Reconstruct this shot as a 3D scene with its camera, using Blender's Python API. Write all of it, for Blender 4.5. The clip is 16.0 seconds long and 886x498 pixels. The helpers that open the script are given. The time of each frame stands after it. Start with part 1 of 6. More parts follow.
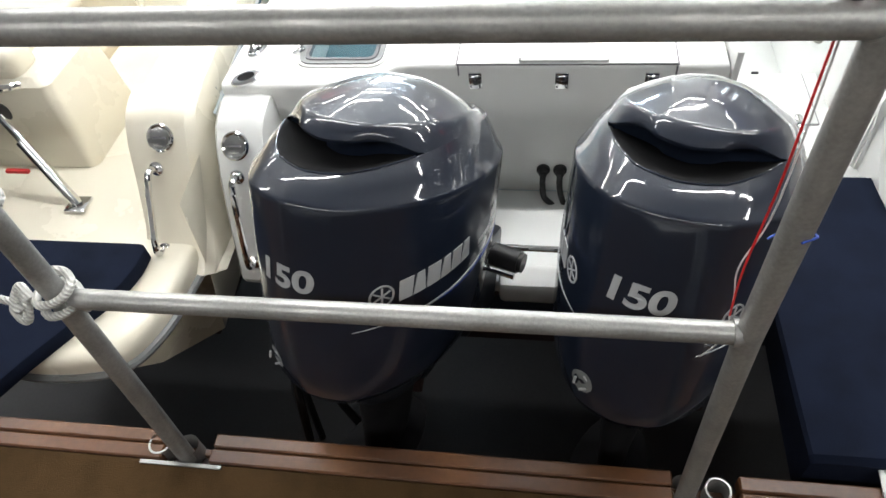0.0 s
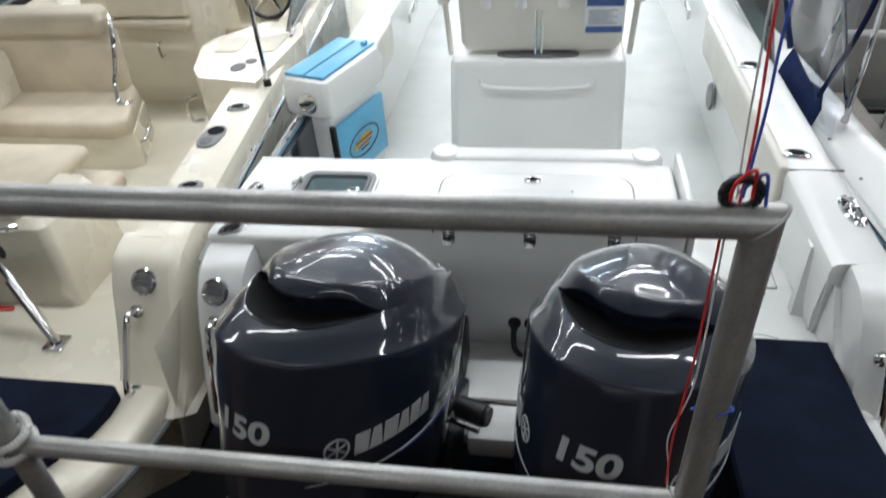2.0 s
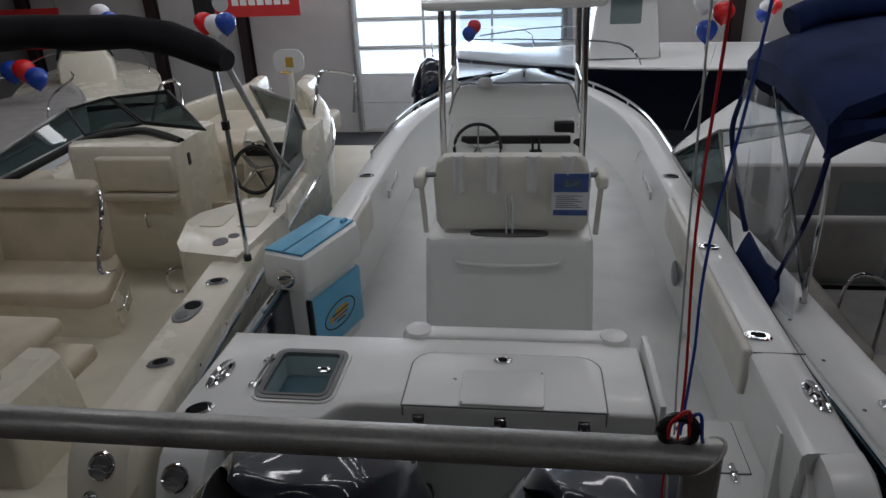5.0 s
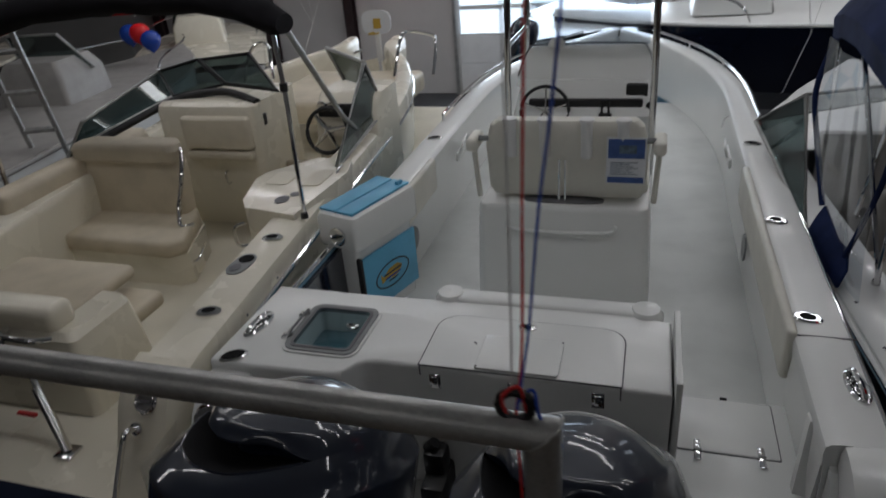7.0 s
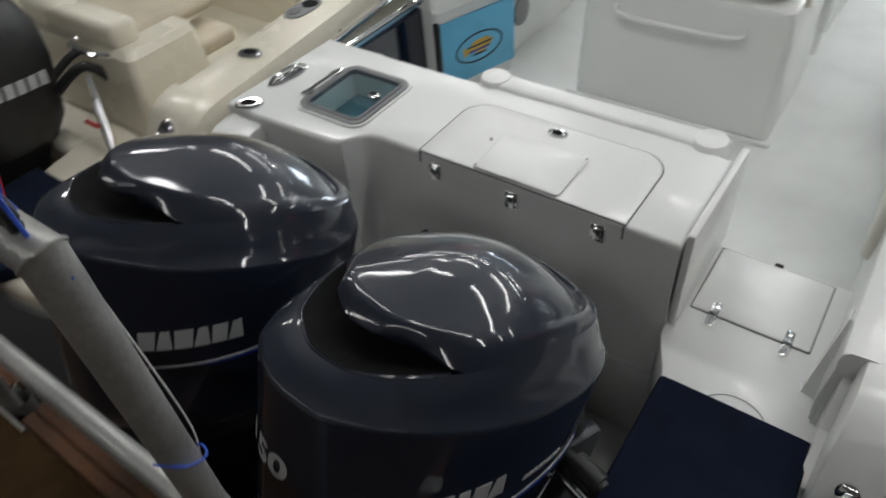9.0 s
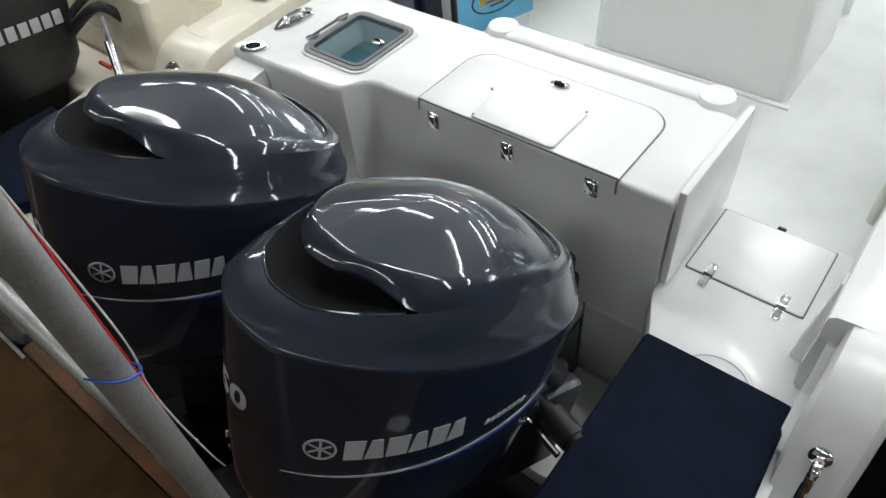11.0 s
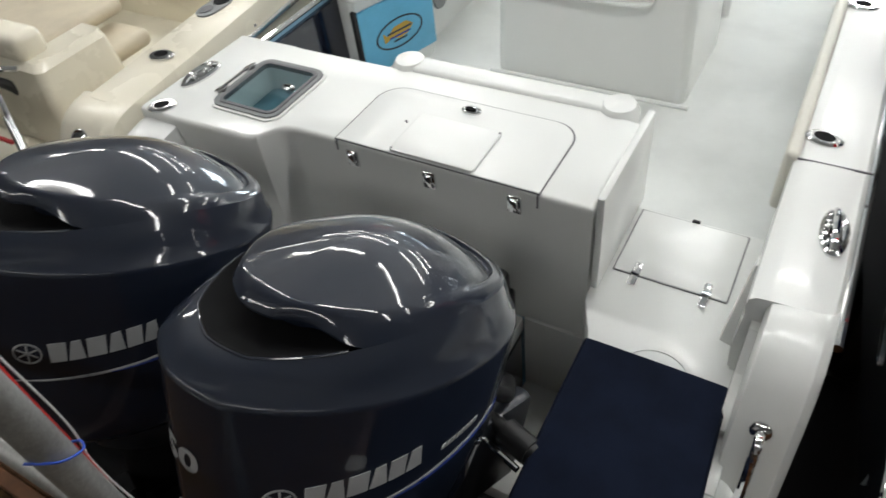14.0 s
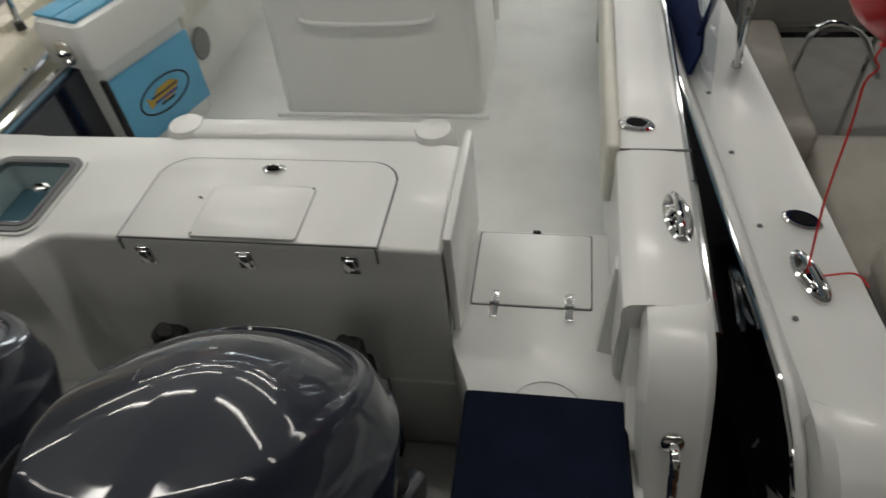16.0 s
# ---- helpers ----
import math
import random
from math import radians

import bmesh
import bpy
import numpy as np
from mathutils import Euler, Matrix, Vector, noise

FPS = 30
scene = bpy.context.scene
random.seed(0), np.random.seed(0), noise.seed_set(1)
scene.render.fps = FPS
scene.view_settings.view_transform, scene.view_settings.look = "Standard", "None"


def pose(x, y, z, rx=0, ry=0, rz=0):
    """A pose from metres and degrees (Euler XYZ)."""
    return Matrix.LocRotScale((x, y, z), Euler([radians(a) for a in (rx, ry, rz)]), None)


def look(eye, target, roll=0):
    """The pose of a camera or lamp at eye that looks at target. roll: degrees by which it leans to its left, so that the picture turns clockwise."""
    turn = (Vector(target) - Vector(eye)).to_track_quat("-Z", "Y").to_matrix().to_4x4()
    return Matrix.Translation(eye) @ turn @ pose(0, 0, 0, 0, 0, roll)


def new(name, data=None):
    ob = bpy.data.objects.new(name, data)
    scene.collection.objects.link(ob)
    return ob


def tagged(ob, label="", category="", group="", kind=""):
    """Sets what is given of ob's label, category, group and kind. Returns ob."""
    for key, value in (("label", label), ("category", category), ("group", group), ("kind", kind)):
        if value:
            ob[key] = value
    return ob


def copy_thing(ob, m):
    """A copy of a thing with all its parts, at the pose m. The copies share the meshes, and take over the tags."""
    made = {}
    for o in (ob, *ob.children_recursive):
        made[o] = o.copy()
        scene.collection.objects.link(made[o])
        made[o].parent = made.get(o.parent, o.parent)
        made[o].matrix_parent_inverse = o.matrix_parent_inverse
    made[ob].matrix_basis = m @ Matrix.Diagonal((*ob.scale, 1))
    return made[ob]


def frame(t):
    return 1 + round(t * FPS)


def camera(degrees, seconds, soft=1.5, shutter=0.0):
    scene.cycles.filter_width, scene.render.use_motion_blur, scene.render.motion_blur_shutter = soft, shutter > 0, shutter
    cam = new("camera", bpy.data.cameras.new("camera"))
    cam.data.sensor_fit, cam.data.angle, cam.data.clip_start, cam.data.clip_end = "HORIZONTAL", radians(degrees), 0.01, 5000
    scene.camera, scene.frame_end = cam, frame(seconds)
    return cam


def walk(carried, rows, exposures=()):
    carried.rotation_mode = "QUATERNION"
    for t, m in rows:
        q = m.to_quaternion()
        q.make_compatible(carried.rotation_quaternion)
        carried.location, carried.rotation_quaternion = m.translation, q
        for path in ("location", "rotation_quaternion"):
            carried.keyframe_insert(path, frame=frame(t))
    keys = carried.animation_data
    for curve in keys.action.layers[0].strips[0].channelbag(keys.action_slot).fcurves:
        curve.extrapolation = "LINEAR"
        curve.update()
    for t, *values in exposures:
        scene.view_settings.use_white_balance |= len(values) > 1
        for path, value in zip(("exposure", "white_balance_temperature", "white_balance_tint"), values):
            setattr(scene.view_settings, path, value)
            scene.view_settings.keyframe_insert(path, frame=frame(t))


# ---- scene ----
cam = camera(66, 16.0, shutter=0.5)
PATH = [
    (0, (-0.035, -1.843, 3.269), (-0.329, -0.570, 1.755), -7.8),
    (0.5, (-0.004, -1.860, 3.260), (-0.308, -0.541, 1.788), -7.0),
    (1, (0.020, -1.857, 3.285), (-0.281, -0.498, 1.849), -6.6),
    (1.5, (0.005, -1.888, 3.302), (-0.290, -0.430, 1.966), -4.1),
    (2, (0.049, -1.858, 3.335), (-0.244, -0.299, 2.117), -4.4),
    (2.5, (0.058, -1.833, 3.374), (-0.208, -0.168, 2.298), -3.6),
    (3, (0.072, -1.824, 3.408), (-0.177, -0.097, 2.431), -2.6),
    (3.5, (0.072, -1.815, 3.407), (-0.153, -0.042, 2.510), -3.3),
    (4, (0.075, -1.842, 3.418), (-0.152, -0.033, 2.595), -2.5),
    (6.5, (0.218, -1.835, 3.433), (-0.186, -0.079, 2.565), -4.6),
    (7, (0.378, -1.791, 3.424), (-0.176, -0.100, 2.510), -4.8),
    (7.5, (0.493, -1.709, 3.373), (-0.129, -0.130, 2.316), -7.0),
    (8, (0.539, -1.541, 3.312), (-0.035, -0.021, 2.146), -5.7),
    (8.5, (0.599, -1.434, 3.271), (-0.017, -0.061, 1.954), -4.9),
    (9, (0.798, -1.327, 3.246), (-0.107, -0.211, 1.856), -5.8),
    (9.5, (0.862, -1.291, 3.244), (-0.116, -0.327, 1.789), -8.6),
    (10, (0.896, -1.274, 3.213), (-0.068, -0.297, 1.757), -7.7),
    (12.5, (0.901, -1.289, 3.209), (-0.005, -0.270, 1.747), -7.4),
    (13, (0.907, -1.295, 3.214), (-0.005, -0.248, 1.774), -8.7),
    (13.5, (0.914, -1.284, 3.213), (0.021, -0.208, 1.783), -9.3),
    (14, (0.914, -1.287, 3.225), (0.105, -0.132, 1.807), -8.1),
    (14.5, (0.907, -1.293, 3.205), (0.192, -0.059, 1.803), -7.6),
    (15, (0.887, -1.258, 3.204), (0.199, 0.030, 1.837), -11.0),
    (15.5, (0.802, -1.175, 3.190), (0.291, 0.187, 1.818), -9.8),
    (16, (0.777, -1.092, 3.135), (0.445, 0.278, 1.716), -7.2),
]
EXPOSURES = [
    (0.0, 1.04, 6500, 10), (1.0, 0.82, 6400, 10), (1.5, 0.55, 6300, 10), (2.0, 0.12, 6200, 10), (2.5, -0.25, 6000, 10), (3.0, -0.75, 6150, 13), (3.5, -1.05, 6200, 14),
    (4.0, -1.36, 6300, 15), (6.5, -2.08, 6350, 15), (7.0, -1.82, 6400, 14), (7.5, -1.52, 6550, 14), (8.0, -1.02, 6650, 10), (8.5, -0.93, 6700, 10), (9.0, -0.55, 6500, 10),
    (9.5, 0.0, 6400, 9), (10.0, 0.2, 6400, 9), (12.5, 0.12, 6300, 8), (13.5, 0.1, 6500, 9), (14.5, -0.2, 6700, 9), (15.5, -0.66, 7000, 10), (16.0, -0.9, 7000, 10)]


def row(r):
    return (r[0], look(r[1], r[2], r[3]))


walk(cam, [row(r) for r in PATH], EXPOSURES)

# ---- light ----
world = bpy.data.worlds.new("world")
scene.world = world
world.use_nodes = True
world.node_tree.nodes["Background"].inputs[0].default_value = (0.75, 0.87, 1.0, 1)
world.node_tree.nodes["Background"].inputs[1].default_value = 1.0


def area_lamp(name, m, sx, sy, watts, colour):
    d = bpy.data.lights.new(name, "AREA")
    d.shape, d.size, d.size_y, d.energy, d.color = "RECTANGLE", sx, sy, watts, colour
    ob = new(name, d)
    ob.matrix_basis = m
    return ob


TUBE_WATTS = 26
TUBE_COLOUR = (0.97, 0.985, 1.0)
DAY_WATTS = 330


# ---- materials ----
def material(name, colour, rough=0.5, metal=0.0, var=0.12, scale=6.0, fine=80.0, bump=0.05, coat=0.0, colour2=None, spec=0.5, sheen=0.0, wave=None, rough_var=0.1):
    """A painted, cast or woven surface: broad stains, fine grain, slight relief."""
    m = bpy.data.materials.new(name)
    m.use_nodes = True
    nt = m.node_tree
    b = nt.nodes["Principled BSDF"]
    co = nt.nodes.new("ShaderNodeTexCoord")
    n1 = nt.nodes.new("ShaderNodeTexNoise")
    n1.inputs["Scale"].default_value, n1.inputs["Detail"].default_value = scale, 5
    n2 = nt.nodes.new("ShaderNodeTexNoise")
    n2.inputs["Scale"].default_value, n2.inputs["Detail"].default_value = fine, 3
    for n in (n1, n2):
        nt.links.new(co.outputs["Object"], n.inputs["Vector"])
    mix = nt.nodes.new("ShaderNodeMixRGB")
    c2 = colour2 or tuple(c * (1 - var * 2) for c in colour)
    mix.inputs[1].default_value, mix.inputs[2].default_value = (*colour, 1), (*c2, 1)
    ramp = nt.nodes.new("ShaderNodeValToRGB")
    ramp.color_ramp.elements[0].position, ramp.color_ramp.elements[1].position = 0.42, 0.72
    nt.links.new(n1.outputs["Fac"], ramp.inputs[0])
    nt.links.new(ramp.outputs[0], mix.inputs[0])
    mul = nt.nodes.new("ShaderNodeMixRGB")
    mul.blend_type = "MULTIPLY"
    mul.inputs[0].default_value = min(1.0, var * 2.5)
    nt.links.new(mix.outputs[0], mul.inputs[1])
    nt.links.new(n2.outputs["Fac"], mul.inputs[2])
    bright = nt.nodes.new("ShaderNodeBrightContrast")
    nt.links.new(mul.outputs[0], bright.inputs[0])
    nt.links.new(bright.outputs[0], b.inputs["Base Color"])
    rr = nt.nodes.new("ShaderNodeMapRange")
    rr.inputs["To Min"].default_value, rr.inputs["To Max"].default_value = max(0.02, rough - rough_var), min(1.0, rough + rough_var)
    nt.links.new(n1.outputs["Fac"], rr.inputs["Value"])
    nt.links.new(rr.outputs[0], b.inputs["Roughness"])
    b.inputs["Metallic"].default_value = metal
    b.inputs["Coat Weight"].default_value, b.inputs["Coat Roughness"].default_value = coat, 0.05
    b.inputs["Specular IOR Level"].default_value = spec
    b.inputs["Sheen Weight"].default_value = sheen
    height = n2.outputs["Fac"]
    if wave:
        w = nt.nodes.new("ShaderNodeTexWave")
        w.bands_direction = wave[0]
        w.inputs["Scale"].default_value, w.inputs["Distortion"].default_value = wave[1], wave[2]
        w.inputs["Detail"].default_value = 3
        nt.links.new(co.outputs["Object"], w.inputs["Vector"])
        m3 = nt.nodes.new("ShaderNodeMixRGB")
        m3.blend_type = "MULTIPLY"
        m3.inputs[0].default_value = wave[3]
        nt.links.new(mul.outputs[0], m3.inputs[1])
        nt.links.new(w.outputs["Color"], m3.inputs[2])
        nt.links.new(m3.outputs[0], bright.inputs[0])
        height = w.outputs["Fac"]
    if bump:
        bp = nt.nodes.new("ShaderNodeBump")
        bp.inputs["Strength"].default_value, bp.inputs["Distance"].default_value = bump, 0.004
        nt.links.new(height, bp.inputs["Height"])
        nt.links.new(bp.outputs[0], b.inputs["Normal"])
    return m


def clear(name, colour, rough=0.02, alpha=0.25):
    """Thin clear or tinted sheet."""
    m = bpy.data.materials.new(name)
    m.use_nodes = True
    nt = m.node_tree
    out = nt.nodes["Material Output"]
    nt.nodes.remove(nt.nodes["Principled BSDF"])
    tr, gl, mx, lw = (nt.nodes.new(k) for k in ("ShaderNodeBsdfTransparent", "ShaderNodeBsdfGlossy", "ShaderNodeMixShader", "ShaderNodeLayerWeight"))
    tr.inputs[0].default_value = (*colour, 1)
    gl.inputs["Roughness"].default_value = rough
    lw.inputs[0].default_value = 0.5
    pw, sc = nt.nodes.new("ShaderNodeMath"), nt.nodes.new("ShaderNodeMath")
    pw.operation, sc.operation = "POWER", "MULTIPLY_ADD"
    pw.inputs[1].default_value = 4.0
    sc.inputs[1].default_value, sc.inputs[2].default_value = 0.85, 0.05
    nt.links.new(lw.outputs["Facing"], pw.inputs[0])
    nt.links.new(pw.outputs[0], sc.inputs[0])
    nt.links.new(sc.outputs[0], mx.inputs[0])
    nt.links.new(tr.outputs[0], mx.inputs[1])
    nt.links.new(gl.outputs[0], mx.inputs[2])
    nt.links.new(mx.outputs[0], out.inputs[0])
    return m


def glow(name, colour, strength):
    m = bpy.data.materials.new(name)
    m.use_nodes = True
    b = m.node_tree.nodes["Principled BSDF"]
    b.inputs["Base Color"].default_value = (*colour, 1)
    b.inputs["Emission Color"].default_value = (*colour, 1)
    b.inputs["Emission Strength"].default_value = strength
    return m


GEL = material("white_gelcoat", (0.80, 0.81, 0.79), 0.25, var=0.015, scale=3, fine=300, bump=0.004, coat=0.16, rough_var=0.015)
NONSKID = material("white_nonskid_gelcoat", (0.74, 0.76, 0.74), 0.42, var=0.06, scale=4, fine=420, bump=0.25)
CREAM = material("cream_gelcoat", (0.80, 0.75, 0.62), 0.27, var=0.03, scale=3, fine=300, bump=0.004, coat=0.12, rough_var=0.05)
CREAM_SKID = material("cream_nonskid", (0.74, 0.69, 0.56), 0.45, var=0.06, scale=4, fine=420, bump=0.25)
PAD = material("cream_vinyl", (0.78, 0.76, 0.68), 0.45, var=0.05, scale=6, fine=260, bump=0.12)
TAN = material("tan_vinyl", (0.66, 0.58, 0.44), 0.5, var=0.08, scale=6, fine=260, bump=0.15)
PADDING = material("beige_vinyl", (0.71, 0.65, 0.52), 0.48, var=0.06, scale=6, fine=260, bump=0.12)
TAN_DARK = material("dark_tan_vinyl", (0.50, 0.42, 0.30), 0.5, var=0.08, scale=6, fine=260, bump=0.15)
NAVY = material("navy_canvas", (0.007, 0.012, 0.030), 0.92, var=0.2, scale=7, fine=500, bump=0.3, spec=0.15)
BLUE_CANVAS = material("royal_blue_canvas", (0.012, 0.028, 0.11), 0.85, var=0.2, scale=5, fine=500, bump=0.3, spec=0.2)
BLACK_CANVAS = material("black_canvas", (0.013, 0.012, 0.015), 0.9, var=0.2, scale=5, fine=400, bump=0.3, spec=0.2)
COWL = material("dark_blue_grey_cowl_paint", (0.010, 0.0155, 0.030), 0.42, metal=0.0, spec=0.25, var=0.05, scale=2, fine=900, bump=0.003, coat=1.0, rough_var=0.04)
COWL_LOW = material("dark_grey_engine_paint", (0.022, 0.026, 0.034), 0.34, metal=0.2, var=0.08, scale=4, fine=500, bump=0.01, coat=0.3)
BLACK = material("black_plastic", (0.012, 0.012, 0.013), 0.45, var=0.15, scale=12, fine=300, bump=0.05)
VOID = material("matt_black_duct_and_shade", (0.006, 0.006, 0.007), 0.85, var=0.1, scale=8, fine=200, bump=0.02, spec=0.2)
CHROME = material("polished_stainless", (0.78, 0.78, 0.78), 0.08, metal=1.0, var=0.03, scale=10, fine=300, bump=0.005, rough_var=0.04)
ALU = material("weathered_aluminium", (0.50, 0.50, 0.48), 0.42, metal=0.6, var=0.16, scale=9, fine=160, bump=0.12, rough_var=0.14)
SILVER = material("silver_decal", (0.44, 0.45, 0.46), 0.4, metal=0.0, var=0.03, scale=20, fine=300, bump=0.0)
BLUE_DECAL = material("blue_decal", (0.02, 0.05, 0.32), 0.3, var=0.03, bump=0.0)
AQUA = material("light_blue_panel", (0.13, 0.46, 0.70), 0.4, var=0.06, scale=8, fine=200, bump=0.03)
AQUA_HULL = material("ice_blue_hull", (0.30, 0.52, 0.68), 0.15, var=0.03, scale=3, fine=300, bump=0.003, coat=0.6)
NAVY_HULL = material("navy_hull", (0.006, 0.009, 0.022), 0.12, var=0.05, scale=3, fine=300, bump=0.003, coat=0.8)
WOOD = material("varnished_plank", (0.20, 0.085, 0.034), 0.35, var=0.2, scale=5, fine=60, bump=0.1, coat=0.2, colour2=(0.13, 0.05, 0.02), wave=("X", 0.6, 9.0, 0.5))
CARPET = material("brown_carpet", (0.085, 0.048, 0.02), 0.95, var=0.22, scale=14, fine=420, bump=0.6, spec=0.1, colour2=(0.06, 0.034, 0.014))
CONCRETE = material("sealed_concrete", (0.045, 0.045, 0.048), 0.6, var=0.15, scale=1.2, fine=60, bump=0.04)
WALL_MAT = material("white_liner_panel", (0.62, 0.60, 0.58), 0.6, var=0.06, scale=1.0, fine=60, bump=0.03)
CEIL = material("ceiling_liner", (0.55, 0.56, 0.56), 0.8, var=0.06, scale=1.0, fine=60, bump=0.05)
STEEL_RED = material("red_oxide_steel", (0.035, 0.016, 0.016), 0.6, var=0.2, scale=5, fine=80, bump=0.05)
WHITE_PAINT = material("white_paint", (0.78, 0.78, 0.77), 0.5, var=0.04, scale=4, fine=120, bump=0.03)
RED_BANNER = material("red_vinyl_banner", (0.62, 0.03, 0.03), 0.5, var=0.06, scale=4, fine=120, bump=0.03)
RED_BALLOON = material("red_latex", (0.75, 0.015, 0.02), 0.22, var=0.04, bump=0.0)
BLUE_BALLOON = material("blue_latex", (0.012, 0.06, 0.38), 0.22, var=0.04, bump=0.0)
WHITE_BALLOON = material("white_latex", (0.75, 0.75, 0.78), 0.25, var=0.03, bump=0.0)
RED_RIBBON = material("red_ribbon", (0.70, 0.02, 0.02), 0.4, var=0.05, bump=0.0)
BLUE_RIBBON = material("blue_ribbon", (0.03, 0.09, 0.50), 0.4, var=0.05, bump=0.0)
WHITE_RIBBON = material("white_ribbon", (0.72, 0.72, 0.70), 0.4, var=0.05, bump=0.0)
ROPE = material("white_braided_rope", (0.72, 0.71, 0.67), 0.8, var=0.1, scale=20, fine=300, bump=0.5, wave=("DIAGONAL", 60.0, 1.0, 0.25))
PAPER = material("printed_paper", (0.72, 0.74, 0.76), 0.5, var=0.03, bump=0.0)
PAPER_BLUE = material("printed_blue", (0.05, 0.11, 0.32), 0.45, var=0.1, scale=14, bump=0.0)
PAPER_GREY = material("printed_photo", (0.16, 0.24, 0.32), 0.45, var=0.3, scale=30, bump=0.0)
GREY_PLASTIC = material("grey_hatch_plastic", (0.22, 0.23, 0.23), 0.45, var=0.05, scale=8, bump=0.03)
SEAL = material("grey_rubber_seal", (0.17, 0.17, 0.18), 0.6, var=0.08, scale=15, bump=0.05)
WELL = material("teal_tank_liner", (0.15, 0.27, 0.32), 0.3, var=0.08, scale=6, bump=0.02)
GOLD = material("gold_decal", (0.55, 0.36, 0.06), 0.35, metal=0.3, var=0.05, bump=0.0)
DARK_DECAL = material("dark_decal", (0.02, 0.03, 0.05), 0.35, var=0.05, bump=0.0)
# taupe and grey of the cuddy cockpit hold its dim canvas shade in their colour
TAUPE_SHADED = material("shaded_taupe_vinyl", (0.40, 0.37, 0.32), 0.5, var=0.08, scale=6, fine=260, bump=0.12)
CANVAS_GREY = material("grey_vinyl", (0.37, 0.355, 0.335), 0.5, var=0.08, scale=6, fine=260, bump=0.12)
GLASS = clear("tinted_acrylic", (0.74, 0.84, 0.86))
SMOKE = clear("smoked_glass", (0.30, 0.36, 0.36))
VINYL = clear("clear_vinyl_curtain", (0.80, 0.84, 0.88), 0.06)
DAY = glow("daylight_pane", (0.72, 0.88, 1.0), 4.2)
TUBE = glow("fluorescent_tube", (1.0, 0.98, 0.93), 9.0)


CLEAR_SHEETS = (GLASS, SMOKE, VINYL)


# ---- builders ----
def part(name, bm, mat, parent=None, label="", smooth=True, sharp=35):
    """One bmesh as one mesh object, in the parent's own coordinates."""
    bmesh.ops.recalc_face_normals(bm, faces=bm.faces[:])
    me = bpy.data.meshes.new(name)
    bm.to_mesh(me)
    bm.free()
    if smooth:
        me.shade_smooth()
        me.set_sharp_from_angle(angle=radians(sharp))
    me.materials.append(mat)
    ob = new(name, me)
    if parent:
        ob.parent = parent
    if label:
        ob["label"] = label
    if mat in CLEAR_SHEETS:
        ob.visible_shadow = False
    return ob


def thing(name, label, category, m=None, group="", kind=""):
    ob = new(name)
    ob.empty_display_size = 0.1
    if m is not None:
        ob.matrix_basis = m
    return tagged(ob, label, category, group, kind)


def solo(name, bm, mat, label, category, group="", kind="", m=None, smooth=True):
    ob = part(name, bm, mat, None, "", smooth)
    if m is not None:
        ob.matrix_basis = m
    return tagged(ob, label, category, group, kind)


def joined(*bms):
    out = bmesh.new()
    for b in bms:
        me = bpy.data.meshes.new("tmp")
        b.to_mesh(me)
        b.free()
        out.from_mesh(me)
        bpy.data.meshes.remove(me)
    return out


def box(x0, x1, y0, y1, z0, z1, bevel=0.0, seg=2, m=None):
    bm = bmesh.new()
    bmesh.ops.create_cube(bm, size=1)
    bmesh.ops.transform(bm, verts=bm.verts, matrix=Matrix.Translation(((x0 + x1) / 2, (y0 + y1) / 2, (z0 + z1) / 2)) @ Matrix.Diagonal((x1 - x0, y1 - y0, z1 - z0, 1)))
    if bevel:
        bmesh.ops.bevel(bm, geom=bm.edges[:], offset=bevel, segments=seg, affect="EDGES", profile=0.5)
    if m is not None:
        bmesh.ops.transform(bm, verts=bm.verts, matrix=m)
    return bm


def loft(rings, caps=True, closed=True):
    """Skin through rings of equal length."""
    bm = bmesh.new()
    vs = [[bm.verts.new(p) for p in r] for r in rings]
    n = len(rings[0])
    for a, b in zip(vs, vs[1:]):
        for i in range(n if closed else n - 1):
            j = (i + 1) % n
            bm.faces.new((a[i], a[j], b[j], b[i]))
    if caps and closed:
        bm.faces.new(vs[0])
        bm.faces.new(vs[-1])
    return bm


def tube(points, r, seg=10, cyclic=False):
    """A round bar along a line of points; r may be a list."""
    pts = [Vector(p) for p in points]
    n = len(pts)
    rings = []
    up = Vector((0.13, 0.37, 0.92)).normalized()
    for i, p in enumerate(pts):
        a = pts[(i - 1) % n] if (i or cyclic) else pts[0]
        b = pts[(i + 1) % n] if (i < n - 1 or cyclic) else pts[-1]
        d = (b - a).normalized()
        s = d.cross(up)
        if s.length < 0.05:
            s = d.cross(Vector((1, 0, 0)))
        s.normalize()
        u = s.cross(d)
        rr = r[i] if isinstance(r, (list, tuple)) else r
        rings.append([p + (s * math.cos(k * math.tau / seg) + u * math.sin(k * math.tau / seg)) * rr for k in range(seg)])
    if cyclic:
        rings.append(rings[0])
        bm = loft(rings, caps=False)
        bmesh.ops.remove_doubles(bm, verts=bm.verts, dist=1e-6)
        return bm
    return loft(rings)


